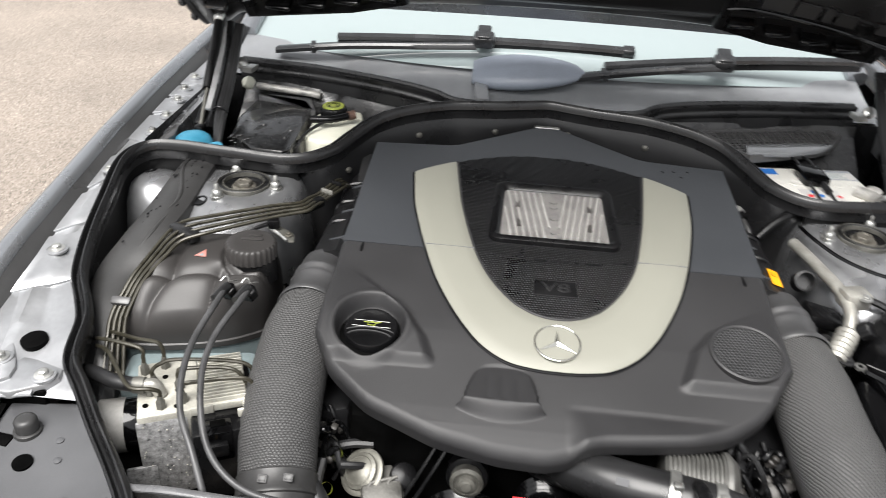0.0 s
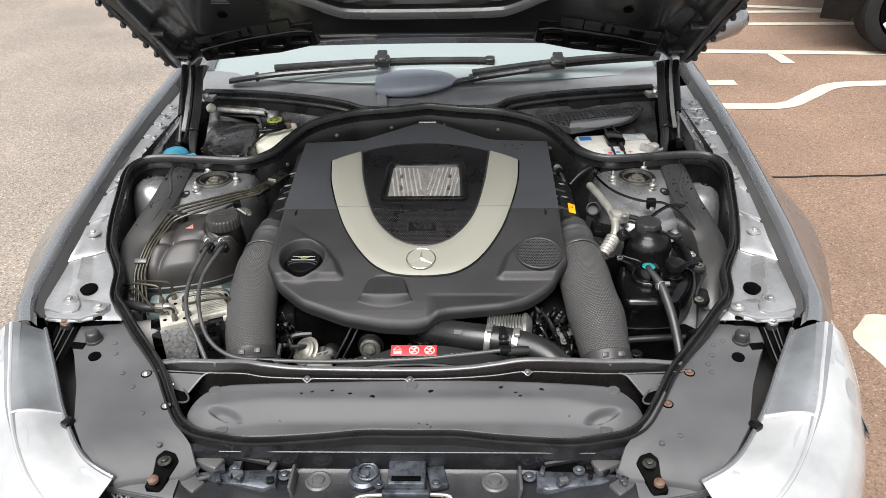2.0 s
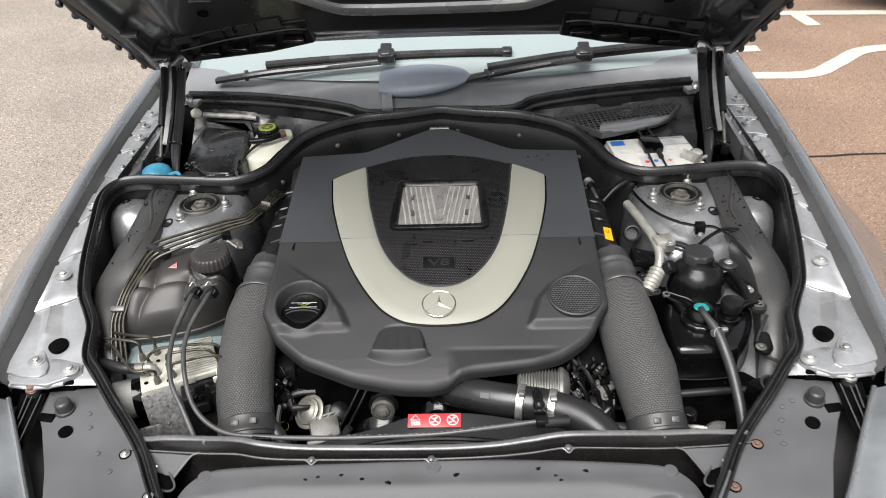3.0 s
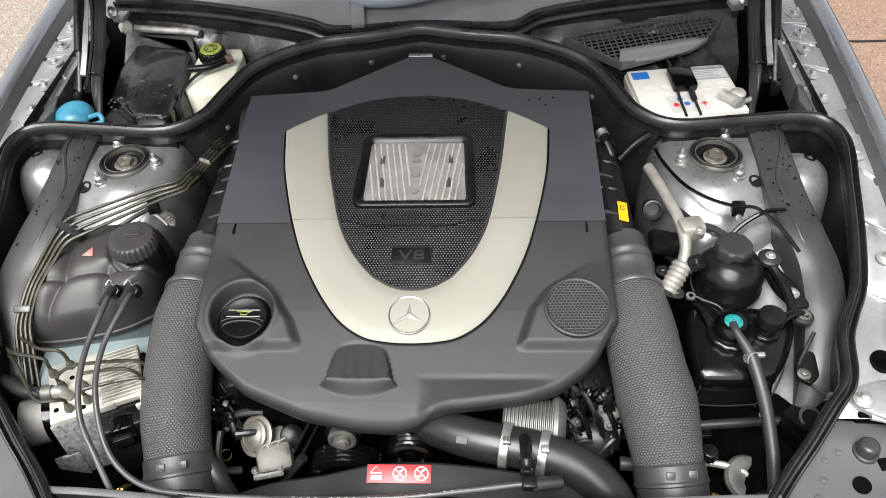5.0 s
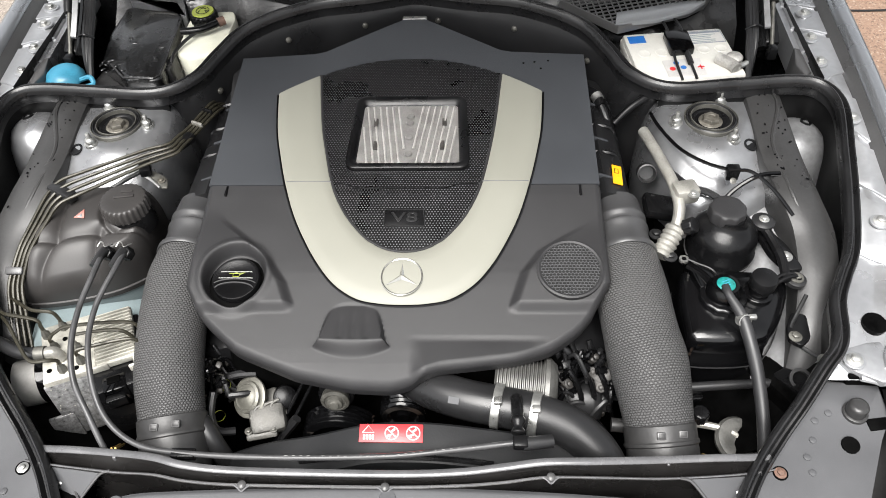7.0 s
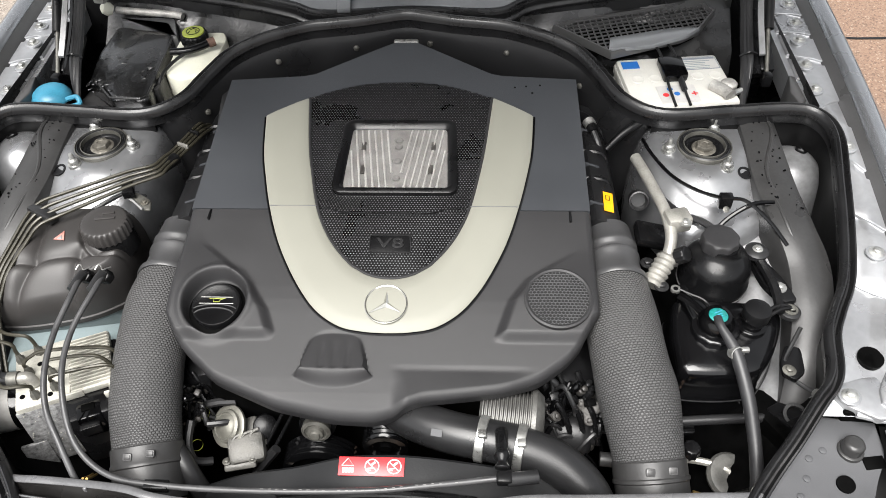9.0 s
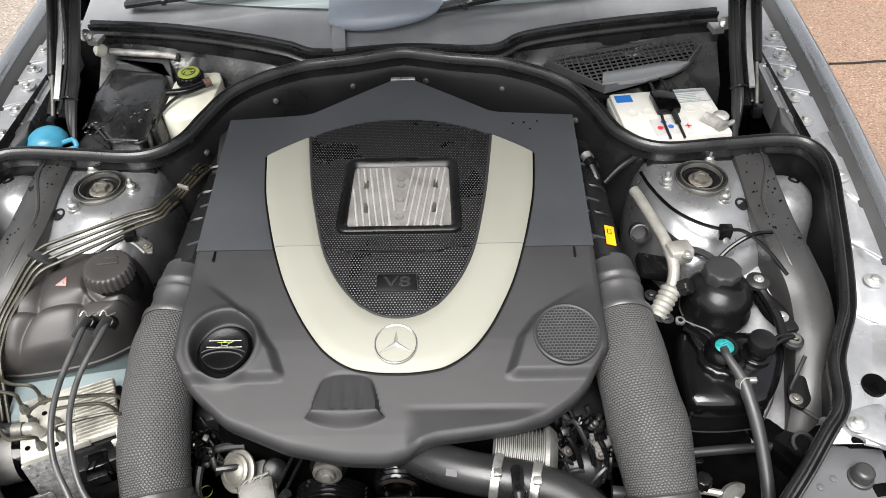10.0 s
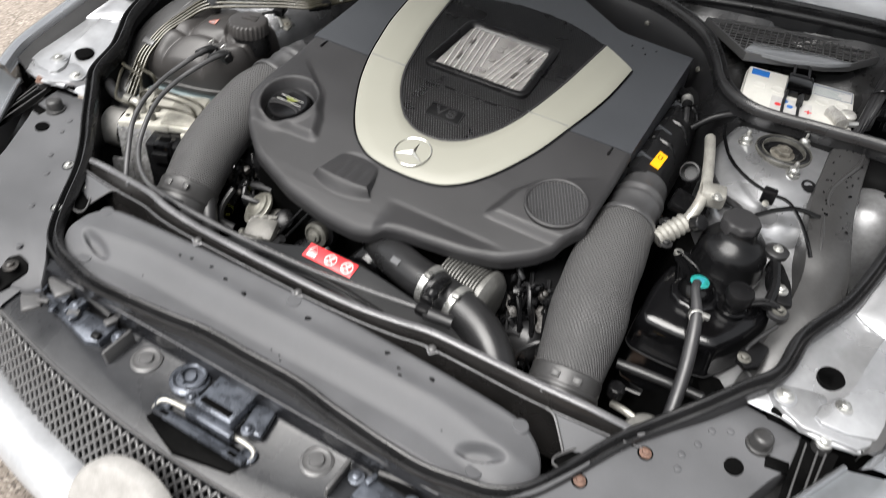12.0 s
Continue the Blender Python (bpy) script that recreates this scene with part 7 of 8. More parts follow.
part("cap", knurled(0.0385, 0.026, (-0.472, -0.206, 0.836), 26, 0.05, dome=0.1), RESERVOIR, tank, "black ribbed screw cap")
b = prism([(-0.556, -0.230), (-0.537, -0.232), (-0.543, -0.212)], 0, 0.0008, 0.0001)
for v in b.verts:
    v.co.z += tank_z(v.co.x, v.co.y) + 0.0015
part("warning_triangle", b, FADED, tank, "faded red warning triangle")
b = prism([(-0.5495, -0.230), (-0.541, -0.231), (-0.544, -0.222)], 0.0009, 0.0014, 0.0001)
for v in b.verts:
    v.co.z += tank_z(v.co.x, v.co.y) + 0.0015
part("warning_print", b, BRACE, tank)
for x in (-0.477, -0.446):
    part("connector", knurled(0.0105, 0.016, (x, -0.298, 0.822), 6, 0.1, pose(0, 0, 0, 25, 0, -10)), BLACK, tank)
    part("hose_cuff", tube([(x - 0.002, -0.304, 0.837), (x - 0.004, -0.318, 0.840), (x - 0.008, -0.338, 0.8385)], lambda f: 0.0084 - 0.0012 * f + 0.0006 * math.sin(60 * f), 5, 10), RUBBER, tank)
    part("wire_clip", tube([(x - 0.011, -0.302, 0.846), (x - 0.006, -0.296, 0.851), (x, -0.300, 0.852), (x + 0.004, -0.306, 0.850), (x + 0.009, -0.300, 0.848), (x + 0.011, -0.294, 0.844)], 0.0011, 4, 6), STEEL, tank, "bright wire clip")

vent = thing("vent_hose", "thin black vent hoses looping over the brake unit", "hose")
part("hose_wall", tube([(-0.482, -0.303, 0.835), (-0.478, -0.340, 0.842), (-0.486, -0.415, 0.828), (-0.482, -0.475, 0.814), (-0.467, -0.525, 0.795), (-0.440, -0.566, 0.775), (-0.415, -0.603, 0.745), (-0.408, -0.613, 0.71)], 0.0045, 8, 10), VENT_RUBBER, vent)
part("hose_wall", tube([(-0.446, -0.303, 0.835), (-0.446, -0.340, 0.842), (-0.462, -0.412, 0.826), (-0.454, -0.485, 0.810), (-0.422, -0.560, 0.776), (-0.365, -0.603, 0.757), (-0.28, -0.618, 0.757), (-0.15, -0.623, 0.758), (0.0, -0.621, 0.762), (0.09, -0.613, 0.766), (0.182, -0.603, 0.771)], 0.0044, 8, 10), VENT_RUBBER, vent)
for k in range(26):
    x = -0.14 + 0.0105 * k
    part("hose_print", box((0.0040, 0.0005, 0.0004), (x, -0.6235 + 0.012 * step(-0.02, 0.13, x), 0.7655 + 0.007 * step(-0.08, 0.13, x)), 0, (20, 0, 5)), LABEL, vent) if k % 5 != 4 else None
part("hose_clip", box((0.035, 0.014, 0.014), (-0.29, -0.617, 0.753), 0.002), BLACK, vent)
for y in (0.0, 0.006):
    part("wire", tube([(-0.415 + y, -0.575, 0.70), (-0.41 + y, -0.59, 0.72), (-0.408 + y, -0.60, 0.735)], 0.002, 4, 6), BRASS, vent, "copper-coloured wire")

abs_unit = thing("brake_hydraulic_unit", "grey aluminium brake hydraulic block with pipes and a finned controller", "brake unit")
AT = pose(-0.533, -0.441, 0.0, 0, 0, 23)


def on_unit(b):
    b.transform(AT)
    return b


part("valve_block", on_unit(box((0.080, 0.115, 0.09), (0.009, 0, 0.710), 0.003)), FIN, abs_unit, "pale aluminium valve block")
for x, y in ((-0.022, 0.045), (0.006, 0.02), (0.022, -0.012), (-0.02, -0.035), (0.02, -0.045), (-0.012, 0.005)):
    part("port", on_unit(lathe([(0.004, 0.7545), (0.004, 0.756), (0.001, 0.756)], (x, y, 0), 14)), DARK, abs_unit)
part("controller", on_unit(box((0.085, 0.14, 0.12), (0.078, -0.03, 0.685), 0.006)), BLACK, abs_unit, "black plastic controller")
part("fin_bed", on_unit(box((0.062, 0.104, 0.012), (0.081, -0.006, 0.752), 0.002)), FIN, abs_unit)
for k in range(15):
    part("fin", on_unit(box((0.060, 0.0022, 0.012), (0.081, 0.040 - 0.0066 * k, 0.7585), 0.0006)), FIN, abs_unit)
for x, y, sx, sy in ((0.108, -0.03, 0.006, 0.10), (0.104, -0.075, 0.014, 0.005), (0.052, -0.058, 0.03, 0.005), (0.114, -0.095, 0.006, 0.06)):
    part("controller_frame", on_unit(box((sx, sy, 0.014), (x, y, 0.752 - 0.06 * max(0.0, -y - 0.08)), 0.002)), FIN, abs_unit, "pale rim of the controller")
part("front_plate", on_unit(box((0.066, 0.006, 0.125), (-0.001, -0.0615, 0.683), 0.002, (-6, 0, 0))), SPECKLED, abs_unit, "speckled grey front plate")
part("plate_foot", on_unit(box((0.04, 0.006, 0.06), (-0.035, -0.068, 0.645), 0.002, (-8, 0, 0))), SPECKLED, abs_unit)
part("connector", on_unit(box((0.036, 0.03, 0.05), (0.070, -0.088, 0.722), 0.004)), GLOSS, abs_unit, "black plug")
part("connector_recess", on_unit(box((0.020, 0.012, 0.004), (0.070, -0.084, 0.747), 0.001)), DARK, abs_unit)
part("connector_clip", on_unit(box((0.03, 0.010, 0.02), (0.066, -0.106, 0.722), 0.002)), BLACK, abs_unit)
random.seed(3)
for k in range(40):
    r = random.uniform(0.0006, 0.0014)
    z = random.uniform(0.63, 0.74)
    part("water_drop", on_unit(lathe([(r, 0), (r * 0.8, r * 0.5), (r * 0.2, r * 0.7)], (random.uniform(-0.03, 0.03), -0.0652 - 0.105 * (0.683 - z), z), 7, pose(0, 0, 0, 84, 0, 0))), FIN, abs_unit)
MT = pose(0, 0, 0, 0, -90, 18)
motor = part("pump_motor", lathe([(0.036, 0), (0.038, 0.004), (0.038, 0.07), (0.033, 0.085), (0.001, 0.087)], (-0.550, -0.446, 0.693), 32, MT), GLOSS, abs_unit, "black pump motor")
part("motor_label", lathe([(0.0385, 0.034), (0.0387, 0.036), (0.0387, 0.068), (0.0385, 0.070)], (-0.550, -0.446, 0.693), 32, MT, caps=False), LABEL, abs_unit, "white paper label")
NUTS = [(-0.566, -0.416), (-0.544, -0.399), (-0.516, -0.480), (-0.543, -0.439), (-0.507, -0.439), (-0.492, -0.464)]
for x, y in NUTS + [(-0.540, -0.457)]:
    part("union_nut", lathe([(0.007, 0.753), (0.007, 0.764), (0.0045, 0.768), (0.0036, 0.774)], (x, y, 0), 6), PLATED, abs_unit)
for (x, y), rest in zip(NUTS, ([(-0.570, -0.413, 0.797), (-0.622, -0.402, 0.797), (-0.66, -0.37, 0.77)], [(-0.550, -0.398, 0.797), (-0.585, -0.393, 0.797), (-0.645, -0.35, 0.77)],
                               [(-0.526, -0.485, 0.790), (-0.552, -0.486, 0.791), (-0.583, -0.454, 0.792), (-0.614, -0.418, 0.790), (-0.65, -0.385, 0.77)],
                               [(-0.536, -0.427, 0.784), (-0.513, -0.417, 0.787), (-0.425, -0.408, 0.785), (-0.412, -0.41, 0.76)],
                               [(-0.500, -0.431, 0.784), (-0.436, -0.424, 0.786), (-0.415, -0.425, 0.76)], [(-0.482, -0.458, 0.784), (-0.411, -0.441, 0.786), (-0.398, -0.442, 0.76)])):
    part("brake_pipe", tube([(x, y, 0.77), (x, y + 0.001, 0.781)] + rest, 0.0029, 7, 8), PIPE, abs_unit)
part("clamp_joint", tube([(-0.560, -0.461, 0.772), (-0.545, -0.459, 0.772)], 0.0115, 3, 14), PLATED, abs_unit)
part("joint_elbow", tube([(-0.545, -0.459, 0.772), (-0.532, -0.457, 0.772), (-0.526, -0.457, 0.756)], 0.009, 4, 12), PALE_ALU, abs_unit)
part("feed_hose", tube([(-0.68, -0.405, 0.74), (-0.63, -0.437, 0.765), (-0.59, -0.457, 0.772), (-0.556, -0.461, 0.772)], 0.0105, 5, 12), RUBBER, abs_unit)

lines = thing("brake_lines", "bundle of thin dark brake pipes clipped beside a tower", "brake lines")
def bent(pts, cut=0.018):
    """Straight runs joined by tight bends."""
    pts = [Vector(q) for q in pts]
    path = [pts[0]]
    for p, q, r in zip(pts, pts[1:], pts[2:]):
        a, c = q + (p - q).normalized() * min(cut, (p - q).length * 0.45), q + (r - q).normalized() * min(cut, (r - q).length * 0.45)
        path += [a * (1 - t) ** 2 + q * 2 * t * (1 - t) + c * t * t for t in (0, 0.25, 0.5, 0.75, 1)]
    return path + [pts[-1]]


for k in range(4):
    o = k / 3
    part("pipe", tube(bent([(-0.640 + 0.012 * k, -0.405 - 0.004 * k, 0.725), (-0.652 + 0.0075 * k, -0.335, 0.785), (-0.638 + 0.007 * k, -0.280 - 0.003 * k, 0.822), (-0.617 + 0.0095 * k, -0.188 - 0.006 * k, 0.850),
                            (-0.603 + 0.0155 * k, -0.158 - 0.012 * k, 0.858), (-0.465 + 0.004 * k, -0.078 - 0.013 * k, 0.861), (-0.428 + 0.007 * k, -0.066 - 0.008 * k, 0.861), (-0.420 + 0.005 * k, -0.040 - 0.011 * k, 0.860),
                            (-0.414 + 0.006 * k, -0.015 - 0.006 * k, 0.852), (-0.392 + 0.0062 * k, 0.085 - 0.010 * k, 0.842), (-0.388 + 0.007 * k, 0.14, 0.80)]), 0.0031, 1, 8, raw=True), PIPE, lines)
part("pipe_clip", box((0.056, 0.020, 0.018), (-0.590, -0.180, 0.850), 0.004, (-8, 0, -28)), RUBBER, lines, "black pipe clip")
part("pipe_clip", box((0.018, 0.050, 0.018), (-0.413, -0.050, 0.851), 0.004, (0, 0, -35)), BLACK, lines)
part("pipe_clip", box((0.03, 0.013, 0.016), (-0.640, -0.315, 0.800), 0.003, (32, 0, 0)), STRIP, lines)
for k, (x, y, z) in enumerate(((-0.398, 0.045, 0.846), (-0.405, 0.0, 0.850))):
    part("clip_glint", box((0.024, 0.004, 0.010), (x + 0.008, y, z + 0.004), 0.001, (0, 0, -25)), PALE_ALU if k else BLACK, lines)
part("cable", tube([(-0.585, -0.185, 0.84), (-0.54, -0.165, 0.83), (-0.485, -0.135, 0.845), (-0.46, -0.12, 0.85)], 0.004, 5, 7), RUBBER, lines)
part("plug", box((0.02, 0.035, 0.016), (-0.462, -0.118, 0.852), 0.003, (0, 0, 20)), BLACK, lines)
plate = part("tower_bracket", prism(rounded_poly([(-0.478, -0.118), (-0.452, -0.112), (-0.424, -0.126), (-0.418, -0.150), (-0.432, -0.152), (-0.455, -0.134)], 0.25), 0.832, 0.836, 0.002, lift=lambda x, y: -0.18 * (x + 0.43)), PLATED, lines, "tarnished bent metal bracket")
part("bracket_bolt", bolt((-0.432, -0.136, 0.8365), 0.0042), NUT, plate)
part("bracket_fold", tube([(-0.470, -0.124, 0.843), (-0.450, -0.136, 0.840), (-0.430, -0.153, 0.836)], 0.0028, 4, 6), STEEL, plate)
part("flap", loft([[(-0.345 - 0.012 * w, 0.17 - 0.02 * k, 0.86 - 0.006 * k + 0.004 * math.sin(k)) for w in (0, 0.6, 1.2)] for k in range(5)], closed=False), RUBBER, lines)

# ---- rear corners ----

fuse = thing("fuse_box", "wet glossy black plastic control unit box", "control box")
lid_out = rounded_poly([(-0.640, 0.185), (-0.655, 0.30), (-0.648, 0.388), (-0.628, 0.396), (-0.524, 0.372), (-0.512, 0.355), (-0.500, 0.138), (-0.515, 0.128), (-0.575, 0.132), (-0.612, 0.178)], 0.18)
part("lid", prism(lid_out, 0.70, 0.868, 0.010, lift=lambda x, y: 0.02 * (y - 0.2) + 0.0015 * math.sin(x * 90) * math.sin(y * 60)), WATER, fuse, "wet glossy black lid")
part("lid_step", prism(rounded_poly([(-0.655, 0.135), (-0.645, 0.19), (-0.612, 0.188), (-0.572, 0.128), (-0.60, 0.118)], 0.15), 0.70, 0.846, 0.006), PLENUM, fuse)
part("lid_edge", tube([(-0.616, 0.180, 0.866), (-0.577, 0.134, 0.866), (-0.515, 0.130, 0.866), (-0.504, 0.142, 0.866), (-0.513, 0.352, 0.870)], 0.0022, 1, 6, raw=True), PLENUM, fuse)
part("lid_catch", box((0.012, 0.05, 0.05), (-0.497, 0.195, 0.835), 0.004, (0, -6, 0)), PLENUM, fuse)
random.seed(11)
for k in range(45):
    x, y = random.uniform(-0.635, -0.515), random.uniform(0.15, 0.27)
    r = random.uniform(0.0012, 0.0030)
    drop = lathe([(r, 0), (r * 0.8, r * 0.3), (r * 0.2, r * 0.45)], (0, 0, 0), 8)
    drop.transform(pose(x, y, 0.8682 + 0.02 * (y - 0.2) + 0.0015 * math.sin(x * 90) * math.sin(y * 60), 0, 0, random.uniform(0, 180)) @ Matrix.Diagonal((random.uniform(1.2, 3.0), 1, 1, 1)))
    part("water_drop", drop, WATER, fuse)
brk = thing("brake_fluid_reservoir", "cream plastic brake fluid reservoir with a yellow-green topped cap", "reservoir")
part("body", prism(rounded_poly([(-0.498, 0.225), (-0.498, 0.345), (-0.475, 0.372), (-0.405, 0.376), (-0.393, 0.345), (-0.400, 0.265), (-0.42, 0.22), (-0.46, 0.205)], 0.22), 0.72, 0.864, 0.008, lift=lambda x, y: 0.05 * (y - 0.27)), CREAM, brk)
part("neck", lathe([(0.022, 0.85), (0.022, 0.88)], (-0.457, 0.33, 0), 24), CREAM, brk)
part("cap", knurled(0.0275, 0.022, (-0.457, 0.332, 0.870), 16, 0.06), BLACK, brk)
part("cap_top", lathe([(0.0235, 0.8915), (0.0225, 0.8945), (0.001, 0.895)], (-0.457, 0.332, 0), 24), LIME, brk, "yellow-green cap top")
part("cap_ring", lathe([(0.0145, 0.8946), (0.0145, 0.8956), (0.0130, 0.8956), (0.0130, 0.8946)], (-0.457, 0.332, 0), 24, caps=False), BLACK, brk)
for k in range(5):
    part("cap_mark", box((0.009, 0.0018, 0.0006), (-0.457 + 0.009 * math.cos(k * 1.9), 0.332 + 0.008 * math.sin(k * 1.9), 0.8954), 0, (0, 0, 40 * k)), BLACK, brk)
part("level_sensor", tube([(-0.49, 0.272, 0.882), (-0.45, 0.275, 0.884), (-0.415, 0.30, 0.886)], 0.008, 4, 10), BLACK, brk)
part("sensor_band", tube([(-0.418, 0.298, 0.886), (-0.406, 0.306, 0.887)], 0.010, 2, 10), RUST, brk)
part("sensor_lead", tube([(-0.46, 0.272, 0.88), (-0.485, 0.24, 0.872), (-0.498, 0.20, 0.86), (-0.49, 0.165, 0.82)], 0.0035, 6, 7), RUBBER, brk)
washer = thing("washer_filler_cap", "bright blue washer fluid filler cap", "filler cap")
part("dome", lathe([(0.035, 0.0), (0.038, 0.003), (0.038, 0.007), (0.035, 0.011), (0.033, 0.016), (0.026, 0.022), (0.014, 0.025), (0.001, 0.026)], (-0.694, 0.135, 0.862), 30), BLUE_CAP, washer)
part("tab", tube([(-0.66, 0.125, 0.868), (-0.64, 0.128, 0.872), (-0.632, 0.115, 0.864), (-0.655, 0.108, 0.862)], 0.005, 4, 8), BLUE_CAP, washer)
pipe = thing("scuttle_pipe", "silver pipe and pale bulb beside the scuttle", "pipe")
part("pipe_wall", tube([(-0.655, 0.43, 0.89), (-0.60, 0.425, 0.888), (-0.53, 0.42, 0.885), (-0.505, 0.415, 0.882)], 0.008, 5, 10), ALU_DIRTY, pipe)
part("bulb", lathe([(0.010, 0), (0.015, 0.009), (0.013, 0.02), (0.005, 0.026), (0.001, 0.027)], (-0.662, 0.425, 0.892), 20, pose(0, 0, 0, 0, -60, 20)), CREAM, pipe)
part("panel", prism(rounded_poly([(-0.655, 0.432), (-0.53, 0.428), (-0.502, 0.35), (-0.512, 0.345), (-0.54, 0.405), (-0.645, 0.412)], 0.12), 0.80, 0.872, 0.003), DIM_SILVER, pipe, "dull silver bracket")

bat = thing("battery", "white car battery with printed labels and black terminal clamp", "battery")
BM = pose(0.535, 0.205, 0, 0, 0, 6)


def on_battery(b):
    b.transform(BM)
    return b


part("case", on_battery(box((0.205, 0.165, 0.18), (0, 0, 0.768), 0.006)), WHITE, bat)
part("lid_edge", on_battery(box((0.209, 0.169, 0.02), (0, 0, 0.838), 0.004)), WHITE, bat)
part("blue_label", on_battery(box((0.034, 0.024, 0.001), (-0.078, 0.058, 0.8588), 0)), BLUE, bat, "blue label")
part("print_frame", on_battery(box((0.092, 0.044, 0.0006), (0.052, 0.052, 0.8584), 0)), SPOON, bat)
part("label_sheet", on_battery(box((0.088, 0.040, 0.0008), (0.052, 0.052, 0.8588), 0)), PRINT, bat, "white printed label with a grey frame")
part("print_band", on_battery(box((0.086, 0.006, 0.0004), (0.052, 0.067, 0.8594), 0)), SPOON, bat)
for k in range(5):
    part("print_bar", on_battery(box((0.07 - 0.012 * (k % 3), 0.0018, 0.0004), (0.048 - 0.004 * (k % 2), 0.058 - 0.006 * k, 0.8594), 0)), TANK, bat)
for x in (-0.075, -0.04, 0.045, 0.08):
    part("cell_plug", on_battery(lathe([(0.013, 0.857), (0.013, 0.8588), (0.0115, 0.8594), (0.010, 0.8588), (0.001, 0.8588)], (x, 0.008, 0), 22)), WHITE, bat)
cl = part("terminal_clamp", on_battery(box((0.048, 0.062, 0.020), (-0.004, 0.022, 0.869), 0.005, (4, 0, 0))), GLOSS, bat, "glossy black-brown terminal cover")
part("clamp_hinge", on_battery(box((0.040, 0.010, 0.012), (-0.004, 0.056, 0.868), 0.003)), BLACK, cl)
for x in (-0.020, 0.008):
    part("cable", on_battery(tube([(x, 0.115, 0.872), (x, 0.07, 0.880), (x, 0.03, 0.876), (x - 0.004, -0.02, 0.868), (x - 0.006, -0.05, 0.866), (x - 0.004, -0.085, 0.858)], 0.0028, 5, 7)), RUBBER, bat)
part("cable_lug", on_battery(tube([(0.003, -0.015, 0.868), (0.002, -0.045, 0.866)], 0.006, 3, 8)), RUBBER, bat)
part("warning_sheet", on_battery(box((0.075, 0.055, 0.0008), (-0.01, -0.048, 0.8587), 0)), PRINT, bat, "small white warning label")
for x, y, mm in ((-0.022, -0.032, BLUE), (-0.012, -0.048, BLUE), (-0.034, -0.05, RED)):
    part("sign_disc", on_battery(lathe([(0.0058, 0.859), (0.0058, 0.8598), (0.001, 0.8598)], (x, y, 0), 16)), mm, bat)
for turn in (0, 90):
    part("plus_mark", on_battery(box((0.013, 0.0028, 0.0006), (0.022, -0.05, 0.8594), 0, (0, 0, turn))), RED, bat)
clamp = part("pole_clamp", on_battery(tube([(0.058, -0.035, 0.866), (0.075, -0.058, 0.867), (0.082, -0.075, 0.866)], 0.0115, 5, 12)), ALU_DIRTY, bat, "weathered pole clamp")
part("clamp_band", on_battery(lathe([(0.015, 0), (0.016, 0.004), (0.016, 0.014), (0.012, 0.018), (0.007, 0.019), (0.001, 0.019)], (0.088, -0.042, 0.858), 16)), ALU_DIRTY, clamp)
part("pole_bolt", on_battery(tube([(0.085, -0.07, 0.866), (0.108, -0.058, 0.866)], 0.0055, 2, 6)), STEEL, clamp)

filt = thing("cabin_air_intake", "black plastic cabin air intake with a square lattice", "air intake")
corner = [(0.300, 0.362), (0.345, 0.385), (0.60, 0.452), (0.632, 0.450), (0.647, 0.42), (0.60, 0.345), (0.56, 0.315), (0.41, 0.255)]
b = bmesh.new()
cc = Vector((0.49, 0.365, 0))
rings = [[tuple((cc + (Vector((*q, 0)) - cc) * k).xy) + (z,) for q in corner] for k, z in ((1.0, 0.872), (1.0, 0.884), (0.99, 0.889), (0.962, 0.889), (0.95, 0.880))]
part("frame", loft(rings, caps=False, bm=b), STRIP, filt)
part("back", loft([[tuple((cc + (Vector((*q, 0)) - cc) * k).xy) + (0.862,) for q in corner] for k in (0.92, 0.3, 0.01)], caps=False), DARK, filt)


def inside(x, y):
    hit, k = False, len(corner)
    for i in range(k):
        (xa, ya), (xb, yb) = corner[i], corner[(i + 1) % k]
        if (ya > y) != (yb > y) and x < (xb - xa) * (y - ya) / (yb - ya) + xa:
            hit = not hit
    return hit


dirs = (Vector((0.966, 0.259, 0)), Vector((-0.10, 0.995, 0)))
for d, o, n in ((dirs[0], dirs[1], 12), (dirs[1], dirs[0], 26)):
    for k in range(-n, n + 1):
        base = cc + o * 0.0135 * k
        ts = [t * 0.004 for t in range(-60, 61) if inside(*(cc + (base + d * t * 0.004 - cc) * 1.04).xy)]
        if len(ts) > 2:
            p0, p1 = base + d * ts[0], base + d * ts[-1]
            part("lattice_bar", tube([(p0.x, p0.y, 0.882), (p1.x, p1.y, 0.882)], 0.0017, 1, 4, raw=True), STRIP, filt)
part("tongue", prism([(0.405, 0.262), (0.412, 0.305), (0.55, 0.345), (0.60, 0.342), (0.565, 0.31), (0.49, 0.275)], 0.884, 0.893, 0.003), COWL, filt, "grey plastic tongue")

# ---- right of the engine ----
ps = thing("power_steering_reservoir", "round black power steering fluid reservoir with screw cap", "reservoir")
part("bowl", lathe([(0.040, 0.66), (0.046, 0.70), (0.055, 0.745), (0.0575, 0.748), (0.0575, 0.753), (0.055, 0.756), (0.0575, 0.760), (0.0575, 0.764), (0.055, 0.767), (0.055, 0.790), (0.052, 0.803), (0.044, 0.815), (0.034, 0.821), (0.028, 0.826), (0.026, 0.838)], (0.540, -0.226, 0), 40), BLACK, ps)
part("bowl_ring", lathe([(0.0565, 0.7535), (0.0585, 0.7545), (0.0565, 0.7555)], (0.540, -0.226, 0), 40, caps=False), STRIP, ps)
part("cap", knurled(0.0285, 0.022, (0.536, -0.220, 0.828), 9, 0.06), COVER, ps, "black nine-lobed screw cap")
part("clip_ear", box((0.03, 0.016, 0.006), (0.475, -0.268, 0.775), 0.003, (0, 10, 25)), BLACK, ps)
